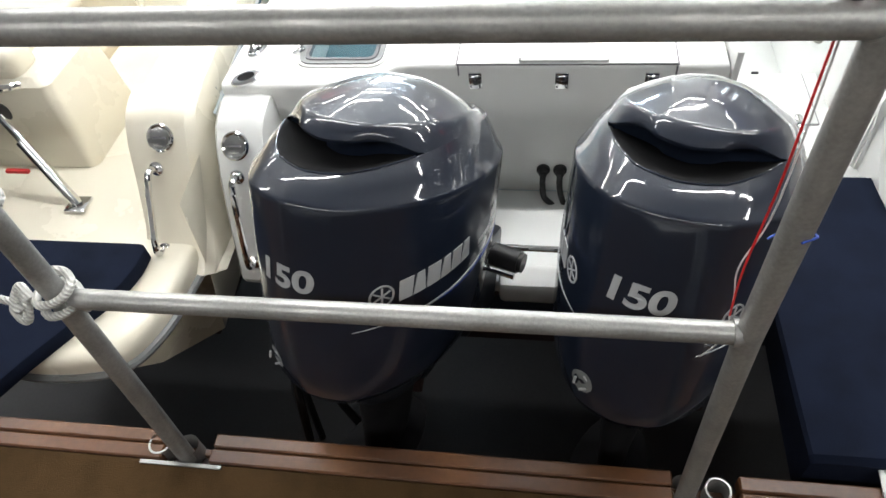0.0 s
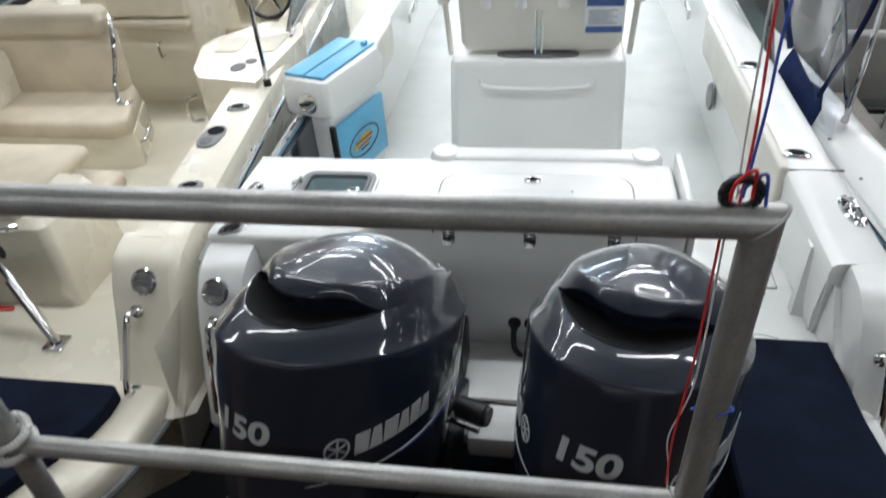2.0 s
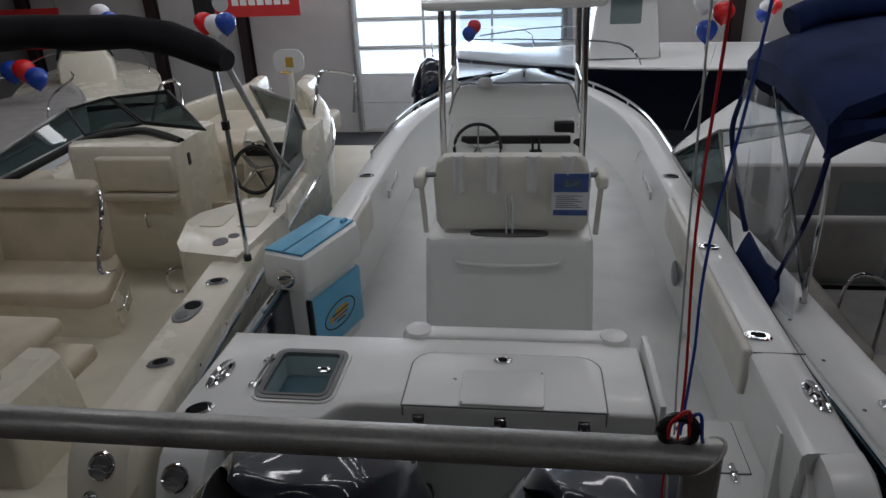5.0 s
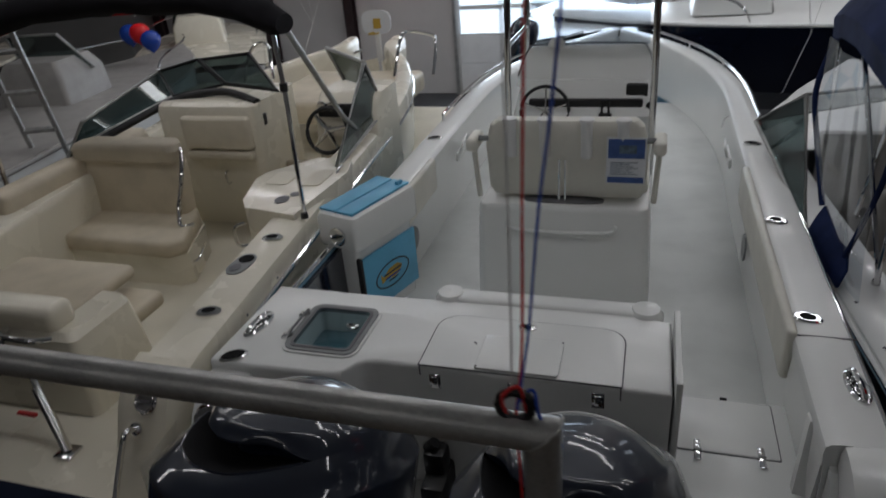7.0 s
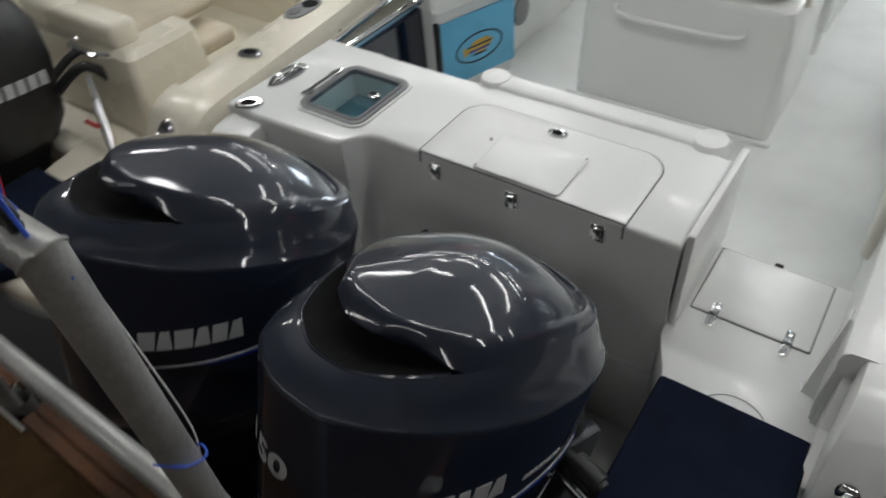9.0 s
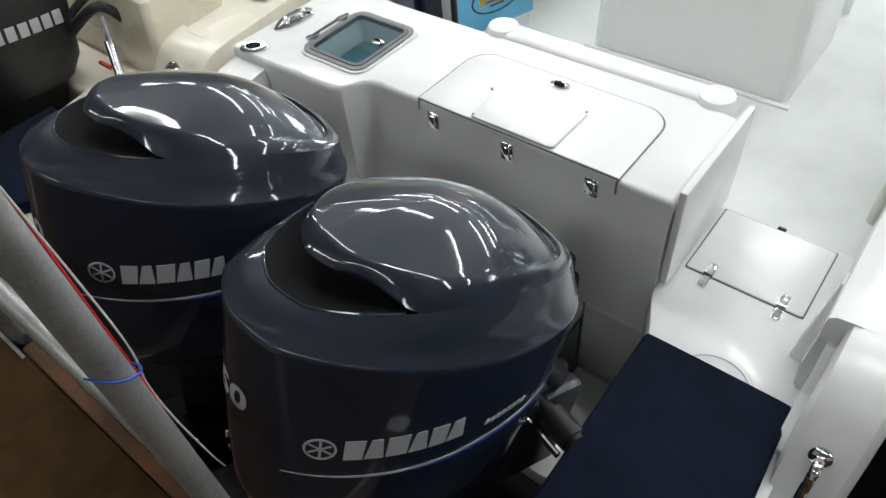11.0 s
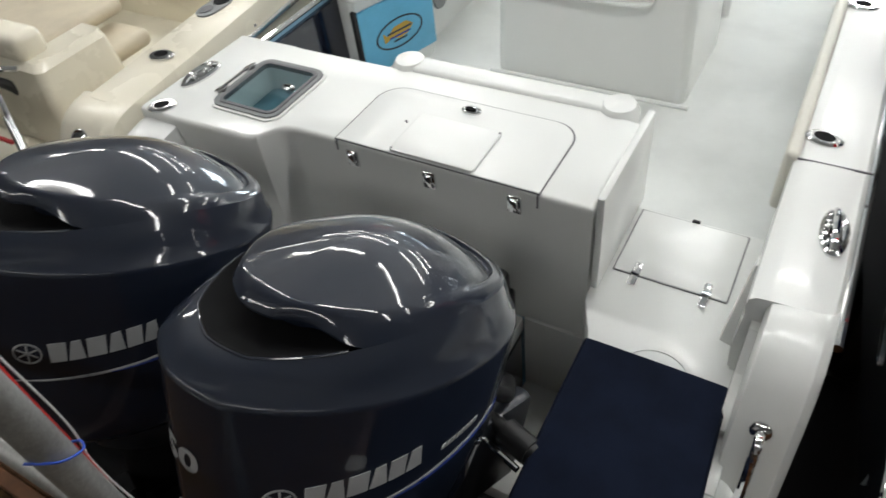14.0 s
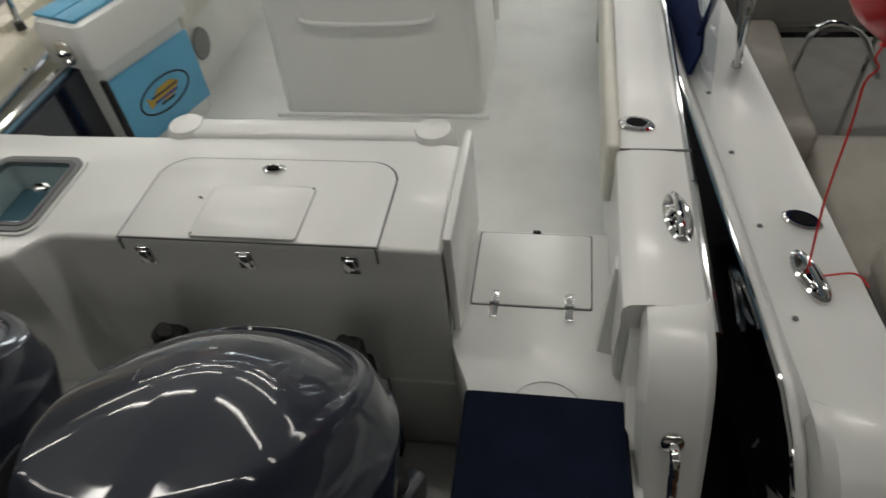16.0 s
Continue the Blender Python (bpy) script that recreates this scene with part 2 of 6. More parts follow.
def curve_pts(points, n=8, cyclic=False):
    """Catmull-Rom through points."""
    pts = [Vector(p) for p in points]
    out = []
    m = len(pts)
    for i in range(m if cyclic else m - 1):
        p0 = pts[(i - 1) % m] if (i or cyclic) else pts[0]
        p1, p2 = pts[i], pts[(i + 1) % m]
        p3 = pts[(i + 2) % m] if (i < m - 2 or cyclic) else pts[-1]
        for k in range(n):
            t = k / n
            out.append(0.5 * ((2 * p1) + (p2 - p0) * t + (2 * p0 - 5 * p1 + 4 * p2 - p3) * t * t + (3 * p1 - p0 - 3 * p2 + p3) * t ** 3))
    if not cyclic:
        out.append(pts[-1])
    return out


def lathe(profile, seg=24, m=None):
    """Turned about z: profile of (radius, z)."""
    rings = [[(max(r, 1e-5) * math.cos(k * math.tau / seg), max(r, 1e-5) * math.sin(k * math.tau / seg), z) for k in range(seg)] for r, z in profile]
    bm = loft(rings)
    if m is not None:
        bmesh.ops.transform(bm, verts=bm.verts, matrix=m)
    return bm


def oval(cx, cy, z, a, b, n=32, p=2.0):
    out = []
    for k in range(n):
        t = k * math.tau / n
        c, s = math.cos(t), math.sin(t)
        out.append((cx + a * math.copysign(abs(c) ** (2 / p), c), cy + b * math.copysign(abs(s) ** (2 / p), s), z))
    return out


def slab(ring, z0, z1, bevel=0.0):
    """A plate with the outline ring (x, y), from z0 to z1."""
    if bevel:
        cx = sum(p[0] for p in ring) / len(ring)
        cy = sum(p[1] for p in ring) / len(ring)
        def inset(d):
            out = []
            for p in ring:
                v = Vector((p[0] - cx, p[1] - cy))
                v *= max(0.0, 1 - d / max(v.length, 1e-6))
                out.append((cx + v.x, cy + v.y))
            return out
        i = inset(bevel)
        j = inset(bevel * 0.3)
        return loft([[(x, y, z0) for x, y in i], [(x, y, z0 + bevel * 0.3) for x, y in j], [(x, y, z0 + bevel) for x, y in [q[:2] for q in ring]], [(x, y, z1 - bevel) for x, y in [q[:2] for q in ring]], [(x, y, z1 - bevel * 0.3) for x, y in j], [(x, y, z1) for x, y in i]])
    return loft([[(p[0], p[1], z0) for p in ring], [(p[0], p[1], z1) for p in ring]])


def rrect(x0, x1, y0, y1, r, n=5):
    """Outline of a rounded rectangle."""
    out = []
    for cx, cy, a0 in ((x1 - r, y1 - r, 0), (x0 + r, y1 - r, 90), (x0 + r, y0 + r, 180), (x1 - r, y0 + r, 270)):
        for k in range(n + 1):
            a = radians(a0 + 90 * k / n)
            out.append((cx + r * math.cos(a), cy + r * math.sin(a)))
    return out


def ringband(outer, inner, z0, z1):
    """A flat frame between two outlines of equal length."""
    return loft([[(x, y, z0) for x, y in outer], [(x, y, z1) for x, y in outer], [(x, y, z1) for x, y in inner], [(x, y, z0) for x, y in inner], [(x, y, z0) for x, y in outer]], caps=False)


def grab_rail(name, a, b, out, parent, label="polished stainless grab rail"):
    """A bent handrail with round feet between a and b, standing off by the vector out."""
    a, b, out = Vector(a), Vector(b), Vector(out)
    d = (b - a)
    pts = [a, a + out * 0.75, a + out + d * 0.12, a + out * 1.05 + d * 0.5, b + out - d * 0.12, b + out * 0.75, b]
    bars = [tube(curve_pts(pts, 6), 0.011, 10)]
    for p in (a, b):
        q = out.to_track_quat("Z", "Y").to_matrix().to_4x4()
        bars.append(lathe([(0.0, -0.002), (0.024, -0.002), (0.024, 0.004), (0.016, 0.010), (0.0, 0.012)], 16, Matrix.Translation(p) @ q))
    return part(name, joined(*bars), CHROME, parent, label)


def rod_holder(x, y, z, parent, turn=0, tilt=0.0, size=1.0):
    """Flush stainless rod holder: oval flange, its bore a black plug painted as shade."""
    m = Matrix.Translation((x, y, z)) @ Euler((0, tilt, radians(turn))).to_matrix().to_4x4()
    fl = loft([oval(0, 0, -0.003, 0.052 * size, 0.034 * size), oval(0, 0, 0.003, 0.052 * size, 0.034 * size), oval(0, 0, 0.009, 0.044 * size, 0.028 * size), oval(0, 0, 0.009, 0.029 * size, 0.021 * size), oval(0, 0, -0.003, 0.027 * size, 0.020 * size)])
    bmesh.ops.transform(fl, verts=fl.verts, matrix=m)
    f = part("rod_holder", fl, CHROME, parent, "polished stainless rod holder flange")
    bo = slab([(p[0], p[1]) for p in oval(0, 0, 0, 0.029 * size, 0.021 * size)], -0.002, 0.0095)
    bmesh.ops.transform(bo, verts=bo.verts, matrix=m)
    part("bore", bo, VOID, f, "black plug standing for the shaded bore")
    return f


def cleat(x, y, z, parent, turn=0, tilt=0.0):
    """Pull-up cleat: long oval plate with a horned bar."""
    m = Matrix.Translation((x, y, z)) @ Euler((0, tilt, radians(turn))).to_matrix().to_4x4()
    pl = loft([oval(0, 0, -0.003, 0.034, 0.088), oval(0, 0, 0.004, 0.034, 0.088), oval(0, 0, 0.010, 0.027, 0.078), oval(0, 0, 0.006, 0.020, 0.062), oval(0, 0, 0.004, 0.0, 0.0)])
    bar = tube(curve_pts([(0, -0.075, 0.008), (0, -0.045, 0.022), (0, 0, 0.026), (0, 0.045, 0.022), (0, 0.075, 0.008)], 5), 0.010)
    foot = joined(lathe([(0.013, 0.0), (0.010, 0.022)], 12, Matrix.Translation((0, -0.03, 0))), lathe([(0.013, 0.0), (0.010, 0.022)], 12, Matrix.Translation((0, 0.03, 0))))
    bm = joined(pl, bar, foot)
    bmesh.ops.transform(bm, verts=bm.verts, matrix=m)
    return part("cleat", bm, CHROME, parent, "polished stainless pull-up cleat")


def round_cap(x, y, z, parent, m3, name="filler_cap"):
    """Round stainless deck cap with a raised rim and a key slot."""
    m = Matrix.Translation((x, y, z)) @ m3
    bm = lathe([(0.0, -0.004), (0.046, -0.004), (0.047, 0.004), (0.042, 0.008), (0.036, 0.005), (0.034, 0.008), (0.0, 0.010)], 28, m)
    f = part(name, bm, CHROME, parent, "round polished stainless cap")
    part("slot", box(-0.022, 0.022, -0.003, 0.003, 0.009, 0.0115, 0, 2, m), SEAL, f)
    return f


def text_mesh(name, body, size, mat, parent, m, depth=0.0006, shear=0.0, label=""):
    c = bpy.data.curves.new("lettering", "FONT")
    c.body, c.size, c.extrude, c.align_x, c.align_y, c.shear, c.offset = body, size, depth, "CENTER", "CENTER", shear, size * 0.034
    tmp = bpy.data.objects.new("lettering", c)
    me = bpy.data.meshes.new_from_object(tmp)
    bpy.data.objects.remove(tmp)
    me.transform(m)
    me.materials.clear()
    me.materials.append(mat)
    me.name = name
    ob = new(name, me)
    ob.parent = parent
    if label:
        ob["label"] = label
    return ob

# ---- showroom shell ----
FLOOR_Z, CEIL_Z = 0.0, 5.2
solo("floor", box(-16, 16, -7, 11.2, -0.2, FLOOR_Z), CONCRETE, "grey sealed concrete showroom floor", "floor", kind="structure", smooth=False)
solo("ceiling", box(-16, 16, -7, 11.2, CEIL_Z, CEIL_Z + 0.2), CEIL, "pale insulated showroom ceiling", "ceiling", kind="structure", smooth=False)
DX0, DX1, DZ0, DZ1 = -3.15, 0.62, 0.05, 3.1
solo("wall_north", joined(box(-16, DX0, 11.0, 11.2, 0, CEIL_Z), box(DX1, 16, 11.0, 11.2, 0, CEIL_Z), box(DX0, DX1, 11.0, 11.2, DZ1, CEIL_Z), box(DX0, DX1, 11.0, 11.2, 0, DZ0)), WALL_MAT, "off-white lined showroom wall", "wall", kind="structure", smooth=False)
solo("wall_south", box(-16, 16, -7.2, -7.0, 0, CEIL_Z), WALL_MAT, "off-white lined showroom wall", "wall", kind="structure", smooth=False)
solo("wall_west", box(-16.2, -16, -7, 11, 0, CEIL_Z), WALL_MAT, "off-white lined showroom wall", "wall", kind="structure", smooth=False)
solo("wall_east", box(16, 16.2, -7, 11, 0, CEIL_Z), WALL_MAT, "off-white lined showroom wall", "wall", kind="structure", smooth=False)

# steel columns along the far wall
col = thing("wall_column", "dark red-brown steel column against the wall", "column", pose(-9.6, 10.9, 0), "wall columns", "structure")
part("web", box(-0.015, 0.015, -0.09, 0.09, 0, CEIL_Z), STEEL_RED, col, smooth=False)
part("flange", box(-0.09, 0.09, -0.105, -0.09, 0, CEIL_Z), STEEL_RED, col, smooth=False)
part("flange", box(-0.09, 0.09, 0.085, 0.098, 0, CEIL_Z), STEEL_RED, col, smooth=False)
for x in (-7.0, -5.25, 1.95, 3.55, 5.1, 8.4):
    copy_thing(col, pose(x, 10.9, 0))

# overhead door with glazed rows
door = thing("door_1", "white sectional overhead door with glazed rows", "garage door", pose(0, 11.1, 0), kind="structure")
rows_z = [0.05, 0.56, 1.07, 1.58, 2.09, 2.60, 3.10]
for a, b in zip(rows_z, rows_z[1:]):
    glazed = a > 1.0
    if not glazed:
        p = part("panel", box(DX0, DX1, -0.03, 0.03, a + 0.004, b - 0.004, 0.006), WHITE_PAINT, door, "white steel door section", smooth=False)
        continue
    n = 3
    w = (DX1 - DX0) / n
    bars = [box(DX0, DX1, -0.03, 0.03, a + 0.003, a + 0.04), box(DX0, DX1, -0.03, 0.03, b - 0.04, b - 0.003)]
    for k in range(n + 1):
        x = DX0 + k * w
        bars.append(box(max(DX0, x - 0.025), min(DX1, x + 0.025), -0.028, 0.028, a + 0.04, b - 0.04))
    fr = part("section_frame", joined(*bars), WHITE_PAINT, door, "white glazed section frame", smooth=False)
    for k in range(n):
        part("pane", box(DX0 + k * w + 0.025, DX0 + (k + 1) * w - 0.025, 0.008, 0.014, a + 0.04, b - 0.04), DAY, fr, "bright frosted pane in daylight", smooth=False)
tr = thing("door_trim", "grey steel door track and jamb", "trim", pose(0, 10.97, 0), kind="structure")
for x in (DX0 - 0.08, DX1 + 0.02):
    part("jamb", box(x, x + 0.06, -0.04, 0.03, 0.0, DZ1 + 0.1), ALU, tr, smooth=False)
area_lamp("door_daylight", look(((DX0 + DX1) / 2, 10.85, 2.1), ((DX0 + DX1) / 2, 0, 1.5)), 3.6, 2.0, DAY_WATTS, (0.78, 0.90, 1.0))

# rows of fluorescent strips under the ceiling
lamp = thing("ceiling_light", "white fluorescent strip light hung under the ceiling", "strip light", pose(0, 0, 4.55), "ceiling strip lights")
part("housing", box(-0.09, 0.09, -1.2, 1.2, 0.03, 0.11, 0.01), WHITE_PAINT, lamp, smooth=False)
for sx in (-0.045, 0.045):
    part("tube", tube([(sx, -1.17, 0.0), (sx, 1.17, 0.0)], 0.015, 8), TUBE, lamp, "lit fluorescent tube")
part("hanger", tube([(0, -0.9, 0.11), (0, -0.9, 0.65)], 0.004, 6), ALU, lamp)
part("hanger", tube([(0, 0.9, 0.11), (0, 0.9, 0.65)], 0.004, 6), ALU, lamp)
spots = []
for x in (-4.6, -1.5, 1.6, 4.7):
    for y in (-2.9, 0.5, 2.6, 4.7, 6.8, 8.9):
        spots.append((x, y))
for x, y in spots:
    copy_thing(lamp, pose(x, y, 4.55, 0, 0, 90))
for o in (*lamp.children_recursive, lamp):
    bpy.data.objects.remove(o)
for x, y in spots:
    area_lamp("strip_glow", look((x, y, 4.52), (x, y + 1e-4, 0)), 2.3, 0.10, TUBE_WATTS * (0.32 if y < 0 else 0.9 if y < 6 else 2.0), TUBE_COLOUR)

# ---- raised deck with plank edge, sockets and rail ----
DECK_Z, EDGE_Y = 1.66, -1.150
deck = thing("deck", "raised viewing deck with brown carpet and plank edging", "deck", pose(0, 0, 0), kind="structure")
part("carpet", box(-6, 7, -7, -1.232, DECK_Z - 0.05, DECK_Z), CARPET, deck, "short brown carpet", smooth=False)
part("fascia", box(-6, 7, -1.19, -1.172, 0.0, DECK_Z - 0.05), WOOD, deck, "dark wood fascia", smooth=False)
part("backing", box(-6, 7, -7, -1.195, 0.0, DECK_Z - 0.055), STEEL_RED, deck, smooth=False)
for a, b in ((-6, -2.4), (-2.396, -0.99), (-0.86, 0.28), (0.43, 2.3), (2.304, 7)):
    for k, (y0, y1) in enumerate(((-1.186, EDGE_Y), (-1.228, -1.189))):
        part("plank", box(a, b, y0, y1, DECK_Z - 0.04, DECK_Z + 0.006 - 0.002 * k, 0.004, 1), WOOD, deck, "varnished reddish plank", smooth=False)

RAIL_Y, TOP_Z, MID_Z, PX0, PX1, TR = -1.208, 2.882, 2.336, -0.90, 0.286, 0.0215
rail = thing("guard_rail", "weathered aluminium pipe guard rail standing in deck sockets", "railing", pose(PX1, RAIL_Y, DECK_Z))
dz = -DECK_Z


def rl(x, z):
    return (x - PX1, 0, z + dz)


TAU20 = [k * math.tau / 20 for k in range(20)]
mitre = [(TR * math.sin(a), TR * math.cos(a), TOP_Z + dz + TR * math.sin(a)) for a in TAU20]
part("top_rail", loft([[(-1.9 - PX1, y, z) for x, y, z in mitre], mitre]), ALU, rail, "scuffed horizontal pipe with mitred end")
part("weld", tube([(x * 1.02, y * 1.02, z + x * 0.02) for x, y, z in mitre], 0.0022, 6, True), ALU, rail, "mitre weld bead")
part("mid_rail", tube([rl(PX0, MID_Z), rl(PX1, MID_Z)], 0.019, 18), ALU, rail, "stained horizontal pipe")
for x in (PX0, PX1):
    if x < 0:
        part("post", tube([rl(x - 0.03, DECK_Z - 0.03), rl(x, MID_Z), rl(x, TOP_Z)], TR, 20), ALU, rail, "upright pipe")
    else:
        low = [[(px + dx, y, z + dz) for px, y, _ in mitre] for dx, z in ((0.02, DECK_Z - 0.03), (0.0, MID_Z))]
        part("post", loft(low + [mitre]), ALU, rail, "upright pipe")
    part("weld", tube([rl(x + (0.016 if x < 0 else -0.026), MID_Z), rl(x + (0.026 if x < 0 else -0.016), MID_Z)], 0.023, 18), ALU, rail, "rough weld bead")
part("eyelet", tube([(-0.03 + 0.019 * math.cos(k * math.tau / 14), 0.0, TOP_Z + 0.036 + dz + 0.019 * math.sin(k * math.tau / 14)) for k in range(14)], 0.006, 8, True), BLACK, rail, "dark steel eye welded on top")
for sx, side in ((PX0 - 0.03, -1), (PX1 + 0.02, 1)):
    so = thing("post_socket", "short open steel tube socket set in the deck edge", "socket", pose(sx, RAIL_Y + 0.02, DECK_Z), "deck sockets")
    part("sleeve", loft([[(0.03 * math.cos(a), 0.03 * math.sin(a), z) for a in [k * math.tau / 20 for k in range(20)]] for z in (-0.12, 0.004)], caps=False), ALU, so)
    part("second_sleeve", lathe([(0.030, -0.12), (0.030, 0.006), (0.025, 0.006), (0.025, -0.11), (0.0, -0.11)], 20, Matrix.Translation((side * 0.075, 0.0, 0))), ALU, so, "empty socket")
    part("plate", box(-0.11, 0.11, -0.055, -0.045, -0.004, 0.004), ALU, so, "bright steel strip", smooth=False)

# rope round the post
rope = thing("tie_rope", "white braided rope tied round a rail post", "rope", pose(PX0, RAIL_Y, MID_Z))
coil = []
for k in range(49):
    a = k * math.tau * 2.3 / 48
    coil.append((0.034 * math.cos(a), 0.034 * math.sin(a), -0.035 + 0.075 * k / 48))
part("coil", tube(coil, 0.0085, 8), ROPE, rope)
part("knot", tube(curve_pts([(-0.035, -0.02, 0.02), (-0.065, 0.0, 0.03), (-0.075, -0.03, 0.0), (-0.045, -0.045, -0.01), (-0.05, -0.01, 0.028), (-0.08, -0.02, -0.018), (-0.05, -0.04, 0.02)], 7), 0.0085, 8), ROPE, rope)
part("line", tube(curve_pts([(-0.06, -0.02, 0.0), (-0.2, 0.0, 0.005), (-0.5, 0.02, 0.01), (-1.4, 0.04, 0.05)], 5), 0.0075, 8), ROPE, rope, "taut rope end")
rope2 = thing("tie_rope", "white rope wound high on a rail post", "rope", pose(PX0, RAIL_Y, 2.58))
part("coil", tube([(0.031 * math.cos(k * 0.5), 0.031 * math.sin(k * 0.5), 0.0018 * k) for k in range(40)], 0.008, 8), ROPE, rope2)

# ribbons tied to the rail eye, running up to party balloons
rib = thing("ribbon_bunch", "red, blue and white balloon ribbons tied to the rail", "ribbons", pose(PX1 - 0.03, RAIL_Y, TOP_Z))


def ribbon(points, mat, label, parent, w=0.0017):
    pts = curve_pts(points, 10)
    return part("ribbon", tube(pts, w, 6), mat, parent, label)


ribbon([(0, 0, 0.02), (0.005, 0.02, 0.1), (0.004, 0.05, 0.28), (0.012, 0.05, 0.6), (0.03, 0.06, 1.7)], RED_RIBBON, "red curling ribbon", rib)
ribbon([(0.002, 0, 0.03), (0.012, 0.025, 0.12), (0.02, 0.05, 0.25), (0.05, 0.05, 0.55), (0.13, 0.06, 1.7)], BLUE_RIBBON, "blue curling ribbon", rib)
ribbon([(-0.004, 0, 0.03), (-0.006, 0.02, 0.15), (-0.01, 0.04, 0.5), (-0.02, 0.05, 1.7)], WHITE_RIBBON, "white curling ribbon", rib, 0.0012)
part("bow", tube(curve_pts([(-0.01, 0, 0.02), (-0.012, -0.012, 0.055), (0.006, -0.01, 0.07), (0.012, 0.0, 0.03), (0.02, -0.01, 0.0), (0.03, 0.0, -0.03)], 6), 0.0022, 6), RED_RIBBON, rib, "red knotted tail")
part("bow", tube(curve_pts([(0.0, 0.01, 0.03), (0.02, 0.0, 0.06), (0.028, 0.0, 0.02), (0.05, 0.005, -0.02)], 6), 0.0022, 6), BLUE_RIBBON, rib, "blue knotted tail")
tail = thing("ribbon_tail", "loose red and blue ribbon ends hanging on the rail post", "ribbons", pose(PX1, RAIL_Y, TOP_Z))
ribbon([(-0.035, 0.024, -0.02), (-0.032, 0.028, -0.1), (-0.030, 0.027, -0.25), (-0.034, 0.027, -0.42), (-0.03, 0.022, -0.53)], RED_RIBBON, "red ribbon end", tail)
ribbon([(-0.02, 0.024, -0.35), (-0.005, 0.03, -0.345), (0.02, 0.02, -0.33), (0.026, -0.005, -0.31), (0.0, -0.026, -0.30)], BLUE_RIBBON, "blue ribbon wound on the post", tail)
ribbon([(-0.03, 0.025, -0.02), (-0.02, 0.035, -0.3), (-0.04, 0.03, -0.42), (-0.03, 0.03, -0.5), (-0.02, 0.04, -0.62), (-0.04, 0.05, -0.7)], WHITE_RIBBON, "white ribbon end", tail, 0.0014)

hinge = thing("strap_hinge", "white steel strap hinge screwed beside the deck edge", "hinge", pose(0.77, -1.165, DECK_Z + 0.008, 8, 0, 8))
part("leaf", slab([(-0.035, -0.09), (0.035, -0.09), (0.035, 0.0), (-0.035, 0.0)], 0.0, 0.004), WHITE_PAINT, hinge, smooth=False)
part("leaf", slab([(-0.035, 0.005), (0.035, 0.005), (0.008, 0.165), (-0.008, 0.165)], 0.0, 0.004), WHITE_PAINT, hinge, smooth=False)
part("knuckle", tube([(-0.037, 0.002, 0.006), (0.037, 0.002, 0.006)], 0.006, 10), WHITE_PAINT, hinge)
for x, y in ((-0.015, -0.06), (0.015, -0.03), (0.0, 0.12), (-0.012, 0.05), (0.012, 0.03)):
    part("screw", lathe([(0.0, 0.003), (0.005, 0.003), (0.004, 0.006), (0.0, 0.0065)], 10, Matrix.Translation((x, y, 0.001))), ALU, hinge)

# ---- main boat: white open fishing boat ----
GZ = 1.962
boat = thing("fishing_boat", "white open fishing boat with twin outboards and ice-blue hull", "boat", pose(0, 0, 0))


def beam(y):
    return 1.12 if y < 3.3 else 1.12 * (1 - ((y - 3.3) / 3.3) ** 2.3)


def ysteps(a, b, n):
    return [a + (b - a) * k / n for k in range(n + 1)]


def gunwale(side, y0, y1, n, width=0.20):
    """Cap and liner of one side, as a skin along the boat."""
    rings = []
    for y in ysteps(y0, y1, n):
        b = max(beam(y), 0.21)
        i = b - width
        rings.append([(side * x, y, z) for x, z in ((b - 0.03, 1.60), (b, 1.88), (b - 0.004, 1.925), (b - 0.018, 1.948), (b - 0.05, GZ - 0.002), (b - 0.09, GZ), (i + 0.05, GZ), (i + 0.018, GZ - 0.004), (i + 0.004, GZ - 0.016), (i, GZ - 0.04), (i + 0.01, 1.84), (i + 0.012, 1.42), (i + 0.08, 1.40))])
    return loft(rings)


hull_rings = []
for y in [-0.1, 0.2] + ysteps(0.6, 6.58, 24):
    b = max(beam(y), 0.02)
    lift = 0.0 if y < 3.5 else (y - 3.5) ** 2 * 0.09
    r = [(b, 1.90), (b * 0.985, 1.55), (b * 0.93, 1.15 + lift * 0.5), (b * 0.55, 0.85 + lift * 0.8), (0.0, 0.62 + lift)]
    ring = [(x, y, z) for x, z in r] + [(-x, y, z) for x, z in reversed(r[:-1])]
    hull_rings.append(ring)
part("hull", loft(hull_rings, caps=False, closed=False), AQUA_HULL, boat, "glossy ice-blue hull side")
part("rub_rail", tube([(beam(y) + 0.006, y, 1.895) for y in ysteps(-0.12, 6.4, 30)], 0.014, 8), CHROME, boat, "bright rub rail")
part("rub_rail", tube([(-beam(y) - 0.006, y, 1.895) for y in ysteps(-0.12, 6.4, 30)], 0.014, 8), CHROME, boat, "bright rub rail")
part("gunwale", gunwale(1, -0.10, 6.5, 44), GEL, boat, "broad white gunwale")
part("gunwale", gunwale(-1, 1.46, 6.5, 36), GEL, boat, "broad white gunwale")
floor_line = [(0.95, 0.44), (0.95, 3.3)] + [(beam(y) - 0.17, y) for y in (3.7, 4.1, 4.5, 4.9, 5.3)]
part("cockpit_floor", slab(floor_line + [(-x, y) for x, y in reversed(floor_line)], 1.38, 1.425), NONSKID, boat, "white textured cockpit floor", smooth=False)


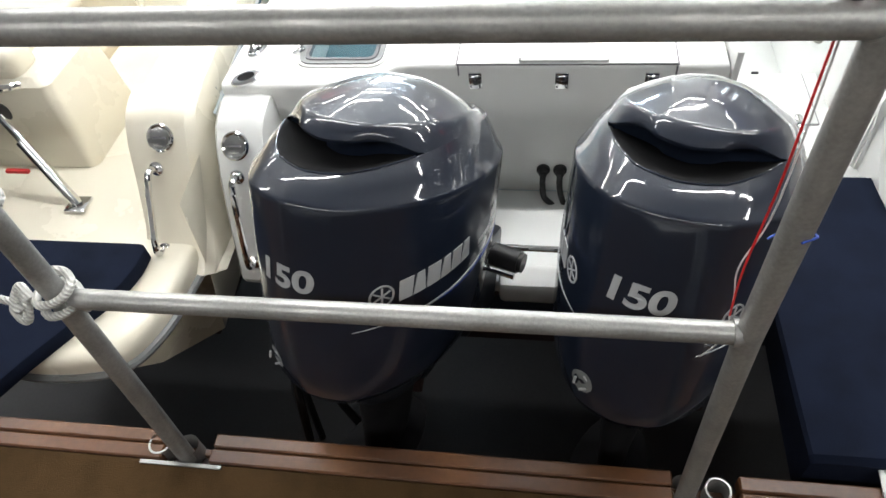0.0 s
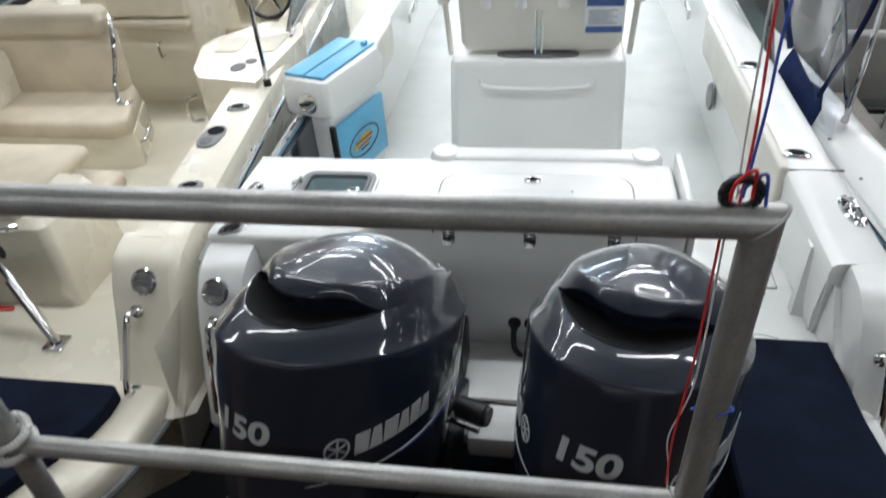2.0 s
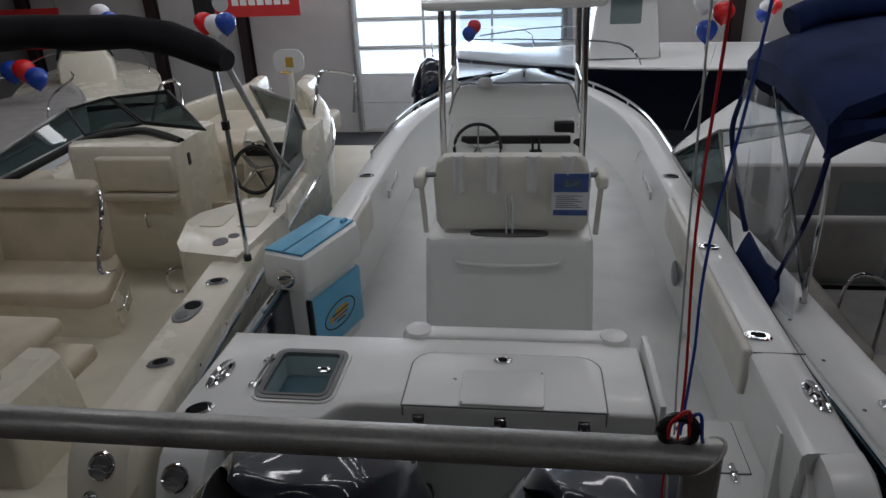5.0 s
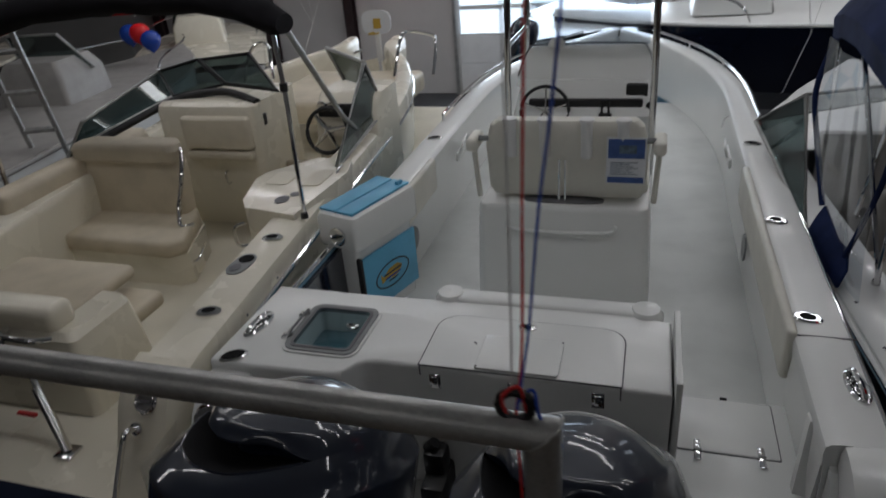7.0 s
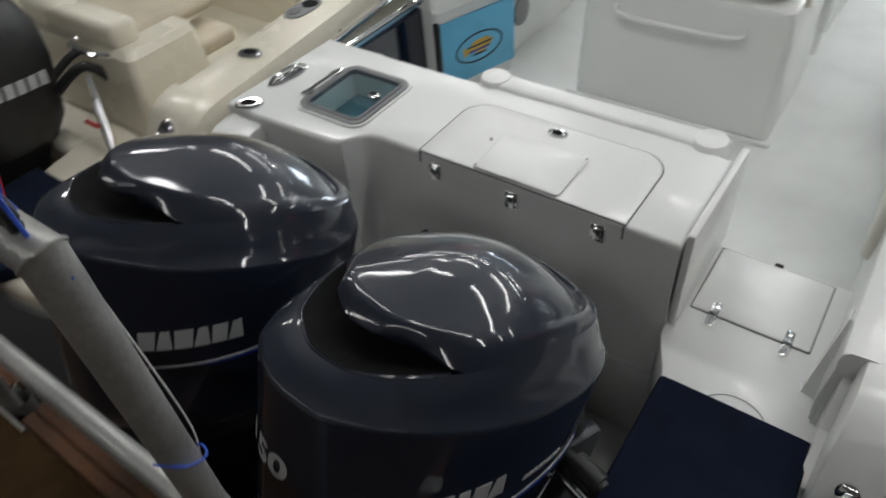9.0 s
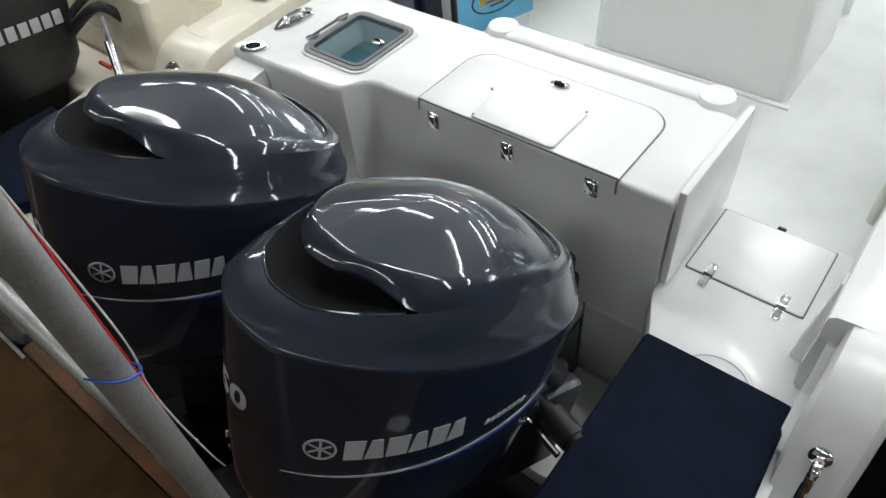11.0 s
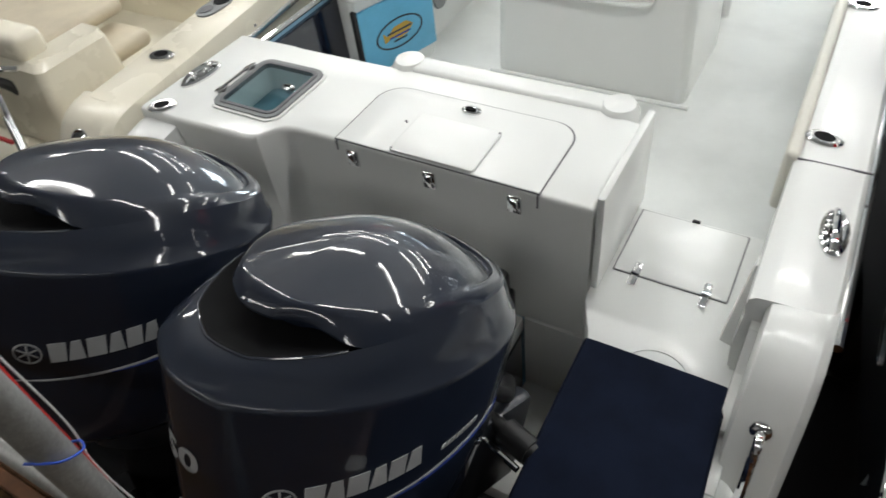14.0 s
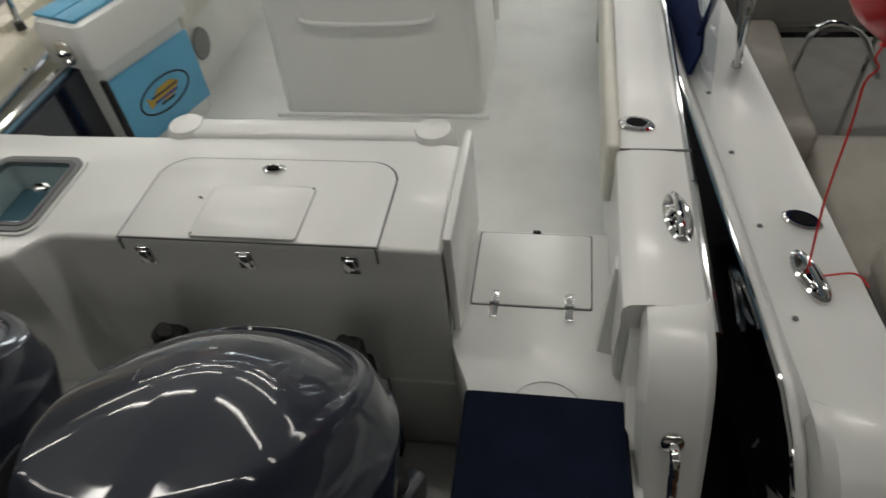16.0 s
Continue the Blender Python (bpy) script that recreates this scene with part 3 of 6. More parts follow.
def quarter(side):
    """Rounded stern corner running down from the gunwale."""
    xo, xi = 1.12, (0.965 if side > 0 else 0.93)
    prof = [(-0.095, GZ), (-0.15, GZ - 0.003), (-0.20, GZ - 0.012), (-0.245, GZ - 0.035), (-0.285, GZ - 0.08), (-0.33, 1.80), (-0.40, 1.63), (-0.455, 1.46), (-0.47, 1.43), (-0.46, 1.40)]
    rings = []
    for y, z in prof:
        t = 0.028
        rings.append([(side * x, yy, zz) for x, yy, zz in ((xo, y + 0.09, z - 0.06), (xo - 0.006, y + 0.035, z - 0.022), (xo - t, y + 0.006, z - 0.004), (xo - 0.06, y, z), (xi + 0.03, y, z), (xi + 0.008, y + 0.008, z - 0.006), (xi, y + 0.05, z - 0.03), (xi, 0.05, min(z - 0.03, 1.90)), (xo, 0.05, min(z - 0.06, 1.88)))])
    return loft(rings)


part("stern_quarter", quarter(1), GEL, boat, "white rounded stern corner")
part("stern_quarter", quarter(-1), GEL, boat, "white rounded stern corner")
# borrows the navy hull colour to paint the shade beneath the outboards
part("lower_transom", joined(box(-1.08, 0.30, -0.30, 0.0, 0.9, 1.40, 0.03), box(0.57, 1.08, -0.30, 0.0, 0.9, 1.40, 0.03)), NAVY_HULL, boat, "lower transom with shade painted in as near-black navy", smooth=False)
part("splash_well", joined(box(-0.93, 0.30, -0.44, 0.0, 1.38, 1.445, 0.012), box(-0.18, 0.02, -0.50, -0.40, 1.40, 1.50, 0.02), box(0.304, 0.566, -0.44, -0.012, 1.02, 1.10, 0.012), box(0.304, 0.566, -0.012, -0.001, 1.04, 1.45)), GEL, boat, "white engine well floor with a deep corner")

# transom box with lids
bx = [(-1.10, 0.435), (-1.10, -0.108), (-0.94, -0.110), (-0.63, -0.100), (-0.59, -0.085), (-0.555, -0.03), (-0.53, -0.008), (-0.49, 0.0), (0.505, 0.0), (0.505, 0.415), (0.36, 0.44), (-0.80, 0.43), (-0.84, 0.435)]
rings = []
for z, d in ((1.44, 0.0), (1.90, 0.0), (1.972, 0.0), (1.983, 0.002), (1.990, 0.007), (1.993, 0.014)):
    rings.append([(x + (d if x < 0 and y > 0.2 else 0) - (d if x > 0.5 else 0), y + (d if y < 0.2 else -d), z) for x, y in bx])
HX0, HX1, HY0, HY1 = -0.865, -0.582, -0.004, 0.305


def pierced(ob, cutter):
    """ob with the volume of cutter cut out of its mesh."""
    me = bpy.data.meshes.new("cutter")
    cutter.to_mesh(me)
    cutter.free()
    tool = new("cutter", me)
    mod = ob.modifiers.new("opening", "BOOLEAN")
    mod.operation, mod.object, mod.solver = "DIFFERENCE", tool, "EXACT"
    cut = bpy.data.meshes.new_from_object(ob.evaluated_get(bpy.context.evaluated_depsgraph_get()))
    ob.modifiers.remove(mod)
    ob.data = cut
    bpy.data.objects.remove(tool)
    return ob


cutter = slab(rrect(HX0 + 0.026, HX1 - 0.026, HY0 + 0.026, HY1 - 0.026, 0.024), 1.76, 2.2)
bmesh.ops.recalc_face_normals(cutter, faces=cutter.faces[:])
pierced(part("transom_box", loft(rings), GEL, boat, "white transom locker box"), cutter)
TZ = 1.993


def lid_outline(x0, x1, y0, y1, r):
    return [p for p in rrect(x0, x1, y0, y1, r, 8) if p[1] > y0 + r + 1e-4] + [(x0, y0), (x1, y0)]


LID, LID_OUT = lid_outline(-0.333, 0.349, 0.004, 0.325, 0.085), lid_outline(-0.338, 0.354, 0.002, 0.330, 0.088)
lid = part("locker_lid", slab(LID, TZ - 0.004, TZ + 0.004, 0.0025), GEL, boat, "large rounded locker lid")
part("seam", ringband(LID_OUT, LID, TZ - 0.003, TZ + 0.0012), SEAL, lid, "dark seam")
part("board", slab(rrect(-0.14, 0.145, 0.006, 0.203, 0.012), TZ + 0.004, TZ + 0.014, 0.003), GEL, lid, "thin white cutting board")
m0 = Matrix.Translation((0.0, 0.28, TZ + 0.004))
ringp = part("pull_ring", loft([oval(0, 0, 0, 0.034, 0.021), oval(0, 0, 0.006, 0.033, 0.020), oval(0, 0, 0.009, 0.026, 0.015), oval(0, 0, 0.006, 0.017, 0.010)]), CHROME, lid, "flush stainless pull latch")
ringp.data.transform(m0)
sl = part("recess", slab([(p[0], p[1]) for p in oval(-0.003, 0.001, 0, 0.017, 0.009)], 0.0055, 0.0098), VOID, ringp)
sl.data.transform(m0)
for x, y in ((-0.17, 0.16), (-0.164, 0.155), (-0.132, 0.014), (0.14, 0.196)):
    part("screw", lathe([(0.0, 0.0), (0.004, 0.0), (0.003, 0.002), (0.0, 0.002)], 8, Matrix.Translation((x, y, TZ + (0.014 if abs(y - 0.1) > 0.07 else 0.004)))), SEAL, lid)
# clear live-well hatch
hx0, hx1, hy0, hy1 = HX0, HX1, HY0, HY1
well = part("livewell_hatch", ringband(rrect(hx0, hx1, hy0, hy1, 0.045), rrect(hx0 + 0.016, hx1 - 0.016, hy0 + 0.016, hy1 - 0.016, 0.034), TZ - 0.004, TZ + 0.012), GREY_PLASTIC, boat, "framed clear livewell hatch")
part("frame_edge", ringband(rrect(hx0 - 0.010, hx1 + 0.010, hy0 - 0.010, hy1 + 0.010, 0.052), rrect(hx0, hx1, hy0, hy1, 0.045), TZ - 0.004, TZ + 0.007), GEL, well)
part("seal", ringband(rrect(hx0 + 0.018, hx1 - 0.018, hy0 + 0.018, hy1 - 0.018, 0.032), rrect(hx0 + 0.030, hx1 - 0.030, hy0 + 0.030, hy1 - 0.030, 0.024), TZ - 0.003, TZ + 0.0145), SEAL, well, "dark seal")
part("tank", slab(rrect(hx0 + 0.028, hx1 - 0.028, hy0 + 0.028, hy1 - 0.028, 0.024), 1.764, 1.90), WELL, well, "teal tank water")
part("pane", slab(rrect(hx0 + 0.028, hx1 - 0.028, hy0 + 0.028, hy1 - 0.028, 0.024), TZ + 0.010, TZ + 0.013), GLASS, well, "clear acrylic pane")
la = part("latch", loft([oval(-0.648, 0.165, TZ + 0.012, 0.026, 0.017), oval(-0.648, 0.165, TZ + 0.020, 0.025, 0.016), oval(-0.648, 0.165, TZ + 0.023, 0.016, 0.010)]), CHROME, well, "oval stainless latch")
part("slot", box(-0.660, -0.636, 0.161, 0.169, TZ + 0.0225, TZ + 0.0245), VOID, la, smooth=False)
for y in (0.075, 0.225):
    part("hinge", joined(box(hx0 - 0.035, hx0 + 0.012, y - 0.016, y + 0.016, TZ - 0.002, TZ + 0.012, 0.004), tube([(hx0 - 0.008, y - 0.026, TZ + 0.013), (hx0 - 0.008, y + 0.026, TZ + 0.013)], 0.007, 10)), CHROME, well, "stainless hinge")
part("prop_rod", tube([(hx0 - 0.008, 0.07, TZ + 0.02), (hx0 - 0.006, 0.24, TZ + 0.02)], 0.005, 8), CHROME, well)

# draw latches on the aft face
for x in (-0.277, 0.0, 0.277):
    l1 = part("draw_latch", joined(box(x - 0.021, x + 0.021, -0.006, 0.002, 1.905, 1.965, 0.002), box(x - 0.012, x + 0.012, -0.013, -0.004, 1.915, 1.957, 0.003)), CHROME, boat, "small stainless draw latch")
    for dx, dzz in ((-0.014, 0.02), (0.014, 0.02), (-0.014, -0.02), (0.014, -0.02)):
        part("rivet", lathe([(0, 0), (0.004, 0), (0.003, 0.003), (0, 0.003)], 8, Matrix.Translation((x + dx, -0.006, 1.935 + dzz)) @ Euler((radians(90), 0, 0)).to_matrix().to_4x4()), SEAL, l1)
for x, z in ((-0.333, 1.955), (0.345, 1.945)):
    part("lid_return", box(x, x + 0.005, -0.0035, 0.004, z, 1.99), SEAL, boat, smooth=False)
# cable plugs and leads on the aft face
for x in (-0.05, 0.01):
    pl = part("cable_gland", lathe([(0.0, 0.0), (0.024, 0.0), (0.024, 0.010), (0.018, 0.014), (0.015, 0.03), (0.0, 0.032)], 20, Matrix.Translation((x, 0.0, 1.55)) @ Euler((radians(90), 0, 0)).to_matrix().to_4x4()), BLACK, boat, "black cable gland")
    part("cable", tube(curve_pts([(x, -0.03, 1.55), (x, -0.06, 1.52), (x + 0.012, -0.065, 1.46), (0.03 + (x + 0.05) * 0.3, -0.09, 1.42), (0.10, -0.20, 1.455), (0.18, -0.35, 1.50)], 7), 0.011, 10), BLACK, pl, "black cable")
for x in (-0.262, 0.247):
    part("bracket_cap", joined(box(x - 0.045, x + 0.045, -0.20, -0.03, 1.40, 1.62, 0.02), box(x - 0.05, x + 0.035, -0.13, -0.04, 1.60, 1.71, 0.025), tube([(x - 0.035, -0.09, 1.70), (x - 0.005, -0.09, 1.735)], 0.022, 12)), BLACK, boat, "black engine bracket clamp")
part("drain", lathe([(0.0, 0.0), (0.02, 0.0), (0.018, 0.005), (0.0, 0.006)], 16, Matrix.Translation((-0.12, -0.38, 1.446))), WHITE_PAINT, boat)
# forward bolster on the box
part("bolster", joined(box(-0.32, 0.41, 0.425, 0.514, 1.82, 2.006, 0.018, 3), lathe([(0.0, -0.08), (0.05, -0.08), (0.062, -0.06), (0.064, 0.05), (0.05, 0.075), (0.0, 0.085)], 24, Matrix.Translation((-0.345, 0.472, 1.935))), lathe([(0.0, -0.08), (0.05, -0.08), (0.062, -0.06), (0.064, 0.05), (0.05, 0.075), (0.0, 0.085)], 24, Matrix.Translation((0.415, 0.464, 1.935)))), GEL, boat, "cream padded bolster")

# starboard walk-through
part("walkway", slab([(0.945, 0.415), (0.505, 0.415), (0.505, 0.0), (0.510, -0.03), (0.558, -0.135), (0.570, -0.17), (0.572, -0.46), (0.985, -0.46), (0.985, -0.2), (0.945, -0.1)], 1.40, 1.668, 0.006), GEL, boat, "white stern walk-through step")
part("walkway_side", loft([[(0.945, y, 1.42), (0.925, y, 1.66), (0.918, y, 1.74), (0.928, y, 1.95), (0.96, y, 1.955), (0.97, y, 1.42)] for y in (-0.09, 0.1, 0.44)]), GEL, boat)
part("door_jamb", loft([[(0.885 + a, y, z) for a, y, z in ((0, -0.02, 1.66), (0, 0.015, 1.66), (0.03, 0.10, 1.90), (0.03, 0.055, 1.905))], [(0.93 + a, y, z) for a, y, z in ((0, -0.03, 1.66), (0, 0.02, 1.66), (0.0, 0.11, 1.905), (0.0, 0.05, 1.91))]]), GEL, boat, "raised gate stop")
part("corner_fillet", loft([[(x, -0.05, 1.42), (x, -0.05, 1.90), (x, -0.12, 1.87), (x, -0.19, 1.78), (x, -0.30, 1.69), (x, -0.30, 1.42)] for x in (0.944, 0.973)]), GEL, boat, smooth=False)
part("transom_door", box(0.512, 0.534, 0.0, 0.43, 1.69, 2.035, 0.006), GEL, boat, "white transom gate folded open")
# thin black strip in place of the shade between gate and box
part("gap", box(0.503, 0.5075, 0.05, 0.36, 1.72, 1.95), VOID, boat, "black strip painting the shade behind the gate", smooth=False)
fh = part("floor_hatch", slab(rrect(0.545, 0.873, 0.118, 0.400, 0.006, 2), 1.666, 1.6735, 0.002), GEL, boat, "square floor hatch")
part("seam", ringband(rrect(0.541, 0.877, 0.114, 0.404, 0.006, 2), rrect(0.545, 0.873, 0.118, 0.400, 0.006, 2), 1.664, 1.6702), SEAL, fh)
for x in (0.610, 0.815):
    part("hinge", joined(box(x - 0.011, x + 0.011, 0.07, 0.165, 1.672, 1.677, 0.004), tube([(x - 0.013, 0.117, 1.678), (x + 0.013, 0.117, 1.678)], 0.006, 10)), CHROME, fh, "stainless butt hinge")
part("catch", box(0.70, 0.725, 0.402, 0.413, 1.668, 1.678, 0.003), BLACK, fh)
part("round_plate", ringband([(0.765 + 0.105 * math.cos(k * math.tau / 40), -0.215 + 0.105 * math.sin(k * math.tau / 40)) for k in range(40)], [(0.765 + 0.092 * math.cos(k * math.tau / 40), -0.215 + 0.092 * math.sin(k * math.tau / 40)) for k in range(40)], 1.664, 1.672), GEL, boat, "round inspection plate rim")
part("coaming_pad", box(0.895, 0.935, 0.45, 2.1, 1.76, 1.972, 0.016, 3), PAD, boat, "cream coaming bolster")
part("coaming_pad", box(-0.935, -0.895, 1.52, 2.1, 1.76, 1.972, 0.016, 3), PAD, boat, "cream coaming bolster")
part("seam", box(0.93, 1.118, 0.448, 0.452, GZ - 0.004, GZ + 0.0015), SEAL, boat, smooth=False)
swim = part("swim_platform", slab(rrect(0.60, 1.03, -1.06, -0.40, 0.05), 1.55, 1.66, 0.015), GEL, boat, "white swim platform")
mat_rings = []
for y, x0, x1, z, d in ((-0.190, 0.575, 0.945, 1.712, 0.04), (-0.196, 0.570, 0.949, 1.722, 0.05), (-0.35, 0.571, 0.955, 1.724, 0.06), (-0.5, 0.572, 0.962, 1.722, 0.08), (-0.75, 0.575, 1.00, 1.716, 0.12), (-1.0, 0.58, 1.05, 1.712, 0.14), (-1.10, 0.585, 1.06, 1.705, 0.15), (-1.115, 0.59, 1.055, 1.69, 0.14)):
    mat_rings.append([(x0, y, z - d), (x0, y, z - 0.012), (x0 + 0.008, y, z - 0.002), (x0 + 0.03, y, z), ((x0 + x1) / 2, y, z + 0.001), (x1 - 0.03, y, z), (x1 - 0.008, y, z - 0.002), (x1, y, z - 0.012), (x1, y, z - d)])
solo("floor_mat", loft(mat_rings), NAVY, "navy carpet cover laid over the swim platform", "mat")

# fittings on the gunwales
rod_holder(0.98, 0.56, GZ + 0.002, boat, -15)
rod_holder(0.98, 1.40, GZ + 0.002, boat, -15)
rod_holder(0.99, 2.5, GZ + 0.002, boat, -15)
rod_holder(-1.02, -0.075, 1.996, boat, 35)
rod_holder(-1.02, 1.62, GZ + 0.002, boat, 15)
rod_holder(-1.02, 2.5, GZ + 0.002, boat, 15)
cleat(1.06, 0.18, GZ + 0.002, boat, 4)
cleat(-1.03, 0.13, 1.996, boat, -8)
tiltq = Euler((radians(52), 0, 0)).to_matrix().to_4x4()
round_cap(-1.02, -0.292, 1.895, boat, tiltq)
grab_rail("grab_rail", (1.03, -0.335, 1.80), (1.03, -0.445, 1.50), (0, -0.05, 0.022), boat)
grab_rail("grab_rail", (-1.03, -0.335, 1.80), (-1.03, -0.445, 1.50), (0, -0.05, 0.022), boat)

# bow rails, pockets
for s in (1, -1):
    part("bow_rail", tube([(s * (beam(y) - 0.05), y, GZ + 0.05) for y in ysteps(2.9, 6.0, 20)], 0.012, 8), CHROME, boat, "low stainless bow rail")
    for y in (2.9, 3.7, 4.5, 5.3):
        part("stanchion", tube([(s * (beam(y) - 0.05), y, GZ - 0.01), (s * (beam(y) - 0.05), y, GZ + 0.05)], 0.010, 8), CHROME, boat)
    part("rod_rack", joined(box(s * 0.885 - 0.01, s * 0.885 + 0.01, 2.55, 2.85, 1.78, 1.84, 0.006), tube(curve_pts([(s * 0.87, 2.6, 1.84), (s * 0.85, 2.6, 1.90), (s * 0.86, 2.75, 1.91), (s * 0.87, 2.8, 1.84)], 5), 0.008)), GEL, boat)
    part("speaker", lathe([(0, 0), (0.075, 0), (0.07, 0.01), (0.0, 0.012)], 24, Matrix.Translation((s * 0.915, 1.75 if s > 0 else 1.62, 1.64)) @ Euler((0, radians(-90 * s), 0)).to_matrix().to_4x4()), GREY_PLASTIC, boat, "round grey speaker")
part("hawse_hook", tube(curve_pts([(0.93, 3.3, 1.9), (0.90, 3.32, 1.86), (0.9, 3.4, 1.78)], 5), 0.008), CHROME, boat)

# leaning post module
mod = part("seat_module", loft([[(x, y, z) for x, y in rrect(-0.475 + d, 0.435 - d, 1.38 + d * 0.4, 2.0 - d, 0.05)] for z, d in ((1.42, 0.0), (1.50, 0.0), (1.80, 0.012), (1.96, 0.02), (1.985, 0.03), (1.992, 0.045))]), GEL, boat, "white seat module")
part("recess", slab([(p[0], p[1]) for p in oval(-0.018, 1.475, 0, 0.205, 0.048, 32, 3.0)], 1.988, 1.998), SEAL, mod, "dark grey tray recess")
part("moulded_lip", tube(curve_pts([(-0.30, 1.386, 1.90), (-0.27, 1.378, 1.862), (-0.02, 1.374, 1.852), (0.22, 1.378, 1.862), (0.25, 1.386, 1.90)], 8), 0.010, 8), GEL, mod)
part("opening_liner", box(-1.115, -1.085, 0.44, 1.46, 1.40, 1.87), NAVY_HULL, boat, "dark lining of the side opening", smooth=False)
part("opening_sill", box(-1.10, -0.92, 0.44, 1.46, 1.40, 1.45, 0.01), GEL, boat)
part("trim_foot", tube([(-0.50, 1.36, 1.43), (0.46, 1.36, 1.43)], 0.012, 8), GEL, mod)
bk = part("backrest", loft([[(x, y, z) for x, y in rrect(-0.40 + d, 0.385 - d, 1.42 + o, 1.50 + o, 0.03)] for z, d, o in ((2.02, 0.02, 0.05), (2.06, 0.0, 0.03), (2.30, -0.005, 0.0), (2.40, 0.02, 0.0), (2.425, 0.05, 0.01))]), PAD, boat, "cream padded backrest")
for x in (-0.27, -0.10, 0.10, 0.27):
    part("rocket_launcher", joined(tube([(x, 1.425, 2.25), (x, 1.395, 2.44)], 0.028, 14), lathe([(0.028, 0), (0.036, 0.004), (0.036, 0.018), (0.026, 0.022)], 16, Matrix.Translation((x, 1.393, 2.43)))), WHITE_PAINT, bk, "white rod tube")
part("crossbar", tube([(-0.44, 1.44, 2.33), (0.42, 1.44, 2.33)], 0.014, 10), GREY_PLASTIC, bk)
for s in (-0.47, 0.44):
    part("armrest", joined(box(s - 0.03, s + 0.03, 1.38, 1.56, 2.27, 2.34, 0.02, 3), tube([(s, 1.45, 2.27), (s * 0.97, 1.47, 2.0)], 0.014, 10)), PAD, bk)
for x in (-0.03, 0.0):
    part("brace_rod", tube([(x, 1.40, 2.03), (x, 1.395, 2.24)], 0.006, 8), CHROME, bk)
part("seat_cushion", box(-0.42, 0.40, 1.58, 1.98, 1.99, 2.07, 0.03, 3), PAD, boat, "cream seat cushion")
sg = solo("price_sheet", box(0.196, 0.380, 1.384, 1.387, 2.131, 2.362), PAPER, "printed sales sheet hung on the seat back", "sign", smooth=False)
sg2 = part("picture", box(0.204, 0.372, 1.3815, 1.3838, 2.26, 2.355), PAPER_BLUE, sg, smooth=False)
part("photo", box(0.255, 0.335, 1.3795, 1.3814, 2.285, 2.325), PAPER_GREY, sg2, smooth=False)
part("footer", box(0.204, 0.372, 1.3815, 1.3838, 2.136, 2.165), PAPER_BLUE, sg, smooth=False)
for k in range(7):
    part("text_bar", box(0.215, 0.345 - 0.02 * (k % 3), 1.3822, 1.3838, 2.178 + k * 0.010, 2.181 + k * 0.010), PAPER_GREY, sg, smooth=False)

# helm console, windscreen and hardtop
con = part("console", loft([[(x, y, z) for x, y in rrect(-0.47 + d, 0.42 - d, 2.42 + o, 3.15 - d, 0.06)] for z, d, o in ((1.42, 0.0, 0.05), (2.05, 0.0, 0.05), (2.15, 0.01, 0.0), (2.26, 0.03, 0.08), (2.34, 0.05, 0.14))]), GEL, boat, "white helm console")
part("dash", box(-0.36, 0.34, 2.455, 2.50, 2.185, 2.245, 0.01), BLACK, con, "black switch panel")
part("glovebox", box(-0.10, 0.10, 2.43, 2.45, 1.95, 2.12, 0.01), PAD, con)
part("fishfinder", box(0.235, 0.365, 2.50, 2.56, 2.23, 2.325, 0.012), BLACK, con, "black display unit")
part("gauge", lathe([(0, 0), (0.03, 0), (0.028, 0.012), (0, 0.014)], 18, Matrix.Translation((0.385, 2.47, 2.20)) @ Euler((radians(90), 0, 0)).to_matrix().to_4x4()), BLACK, con)
wm = Matrix.Translation((-0.25, 2.40, 2.19)) @ Euler((radians(68), 0, 0)).to_matrix().to_4x4()
wh = part("steering_wheel", tube([wm @ Vector((0.15 * math.cos(k * math.tau / 28), 0.15 * math.sin(k * math.tau / 28), 0)) for k in range(28)], 0.011, 8, True), BLACK, con, "stainless-spoked wheel")
for k in range(5):
    a = k * math.tau / 5 + 0.3
    part("spoke", tube([wm @ Vector((0, 0, -0.03)), wm @ Vector((0.15 * math.cos(a), 0.15 * math.sin(a), 0))], 0.006, 8), CHROME, wh)
part("throttle", joined(box(0.08, 0.16, 2.40, 2.48, 2.13, 2.17, 0.01), tube([(0.10, 2.42, 2.17), (0.10, 2.38, 2.27)], 0.008), tube([(0.14, 2.42, 2.17), (0.14, 2.38, 2.27)], 0.008)), BLACK, con)
part("windscreen_moulding", loft([[(x, y, z) for x, y in rrect(-0.46 + d, 0.41 - d, 2.56 + o, 2.62 + o, 0.02)] for z, d, o in ((2.30, 0.0, 0.0), (2.46, 0.03, 0.12), (2.50, 0.06, 0.16), (2.515, 0.09, 0.18))]), GEL, con, "sloped white console hood")
part("hood_edge", tube(curve_pts([(-0.45, 2.60, 2.36), (-0.40, 2.72, 2.50), (-0.30, 2.76, 2.525), (0.25, 2.76, 2.525), (0.35, 2.72, 2.50), (0.40, 2.60, 2.36)], 6), 0.006, 8), GREY_PLASTIC, con)
part("compass", lathe([(0, 0), (0.055, 0), (0.055, 0.02), (0.035, 0.05), (0, 0.06)], 20, Matrix.Translation((-0.22, 2.74, 2.515))), WHITE_PAINT, con)
part("clear_screen", loft([[(-0.40, 2.74, 2.52), (0.36, 2.74, 2.52), (0.36, 2.746, 2.52), (-0.40, 2.746, 2.52)], [(-0.38, 2.86, 3.05), (0.34, 2.86, 3.05), (0.34, 2.866, 3.05), (-0.38, 2.866, 3.05)]]), VINYL, con, "clear upper screen", smooth=False)
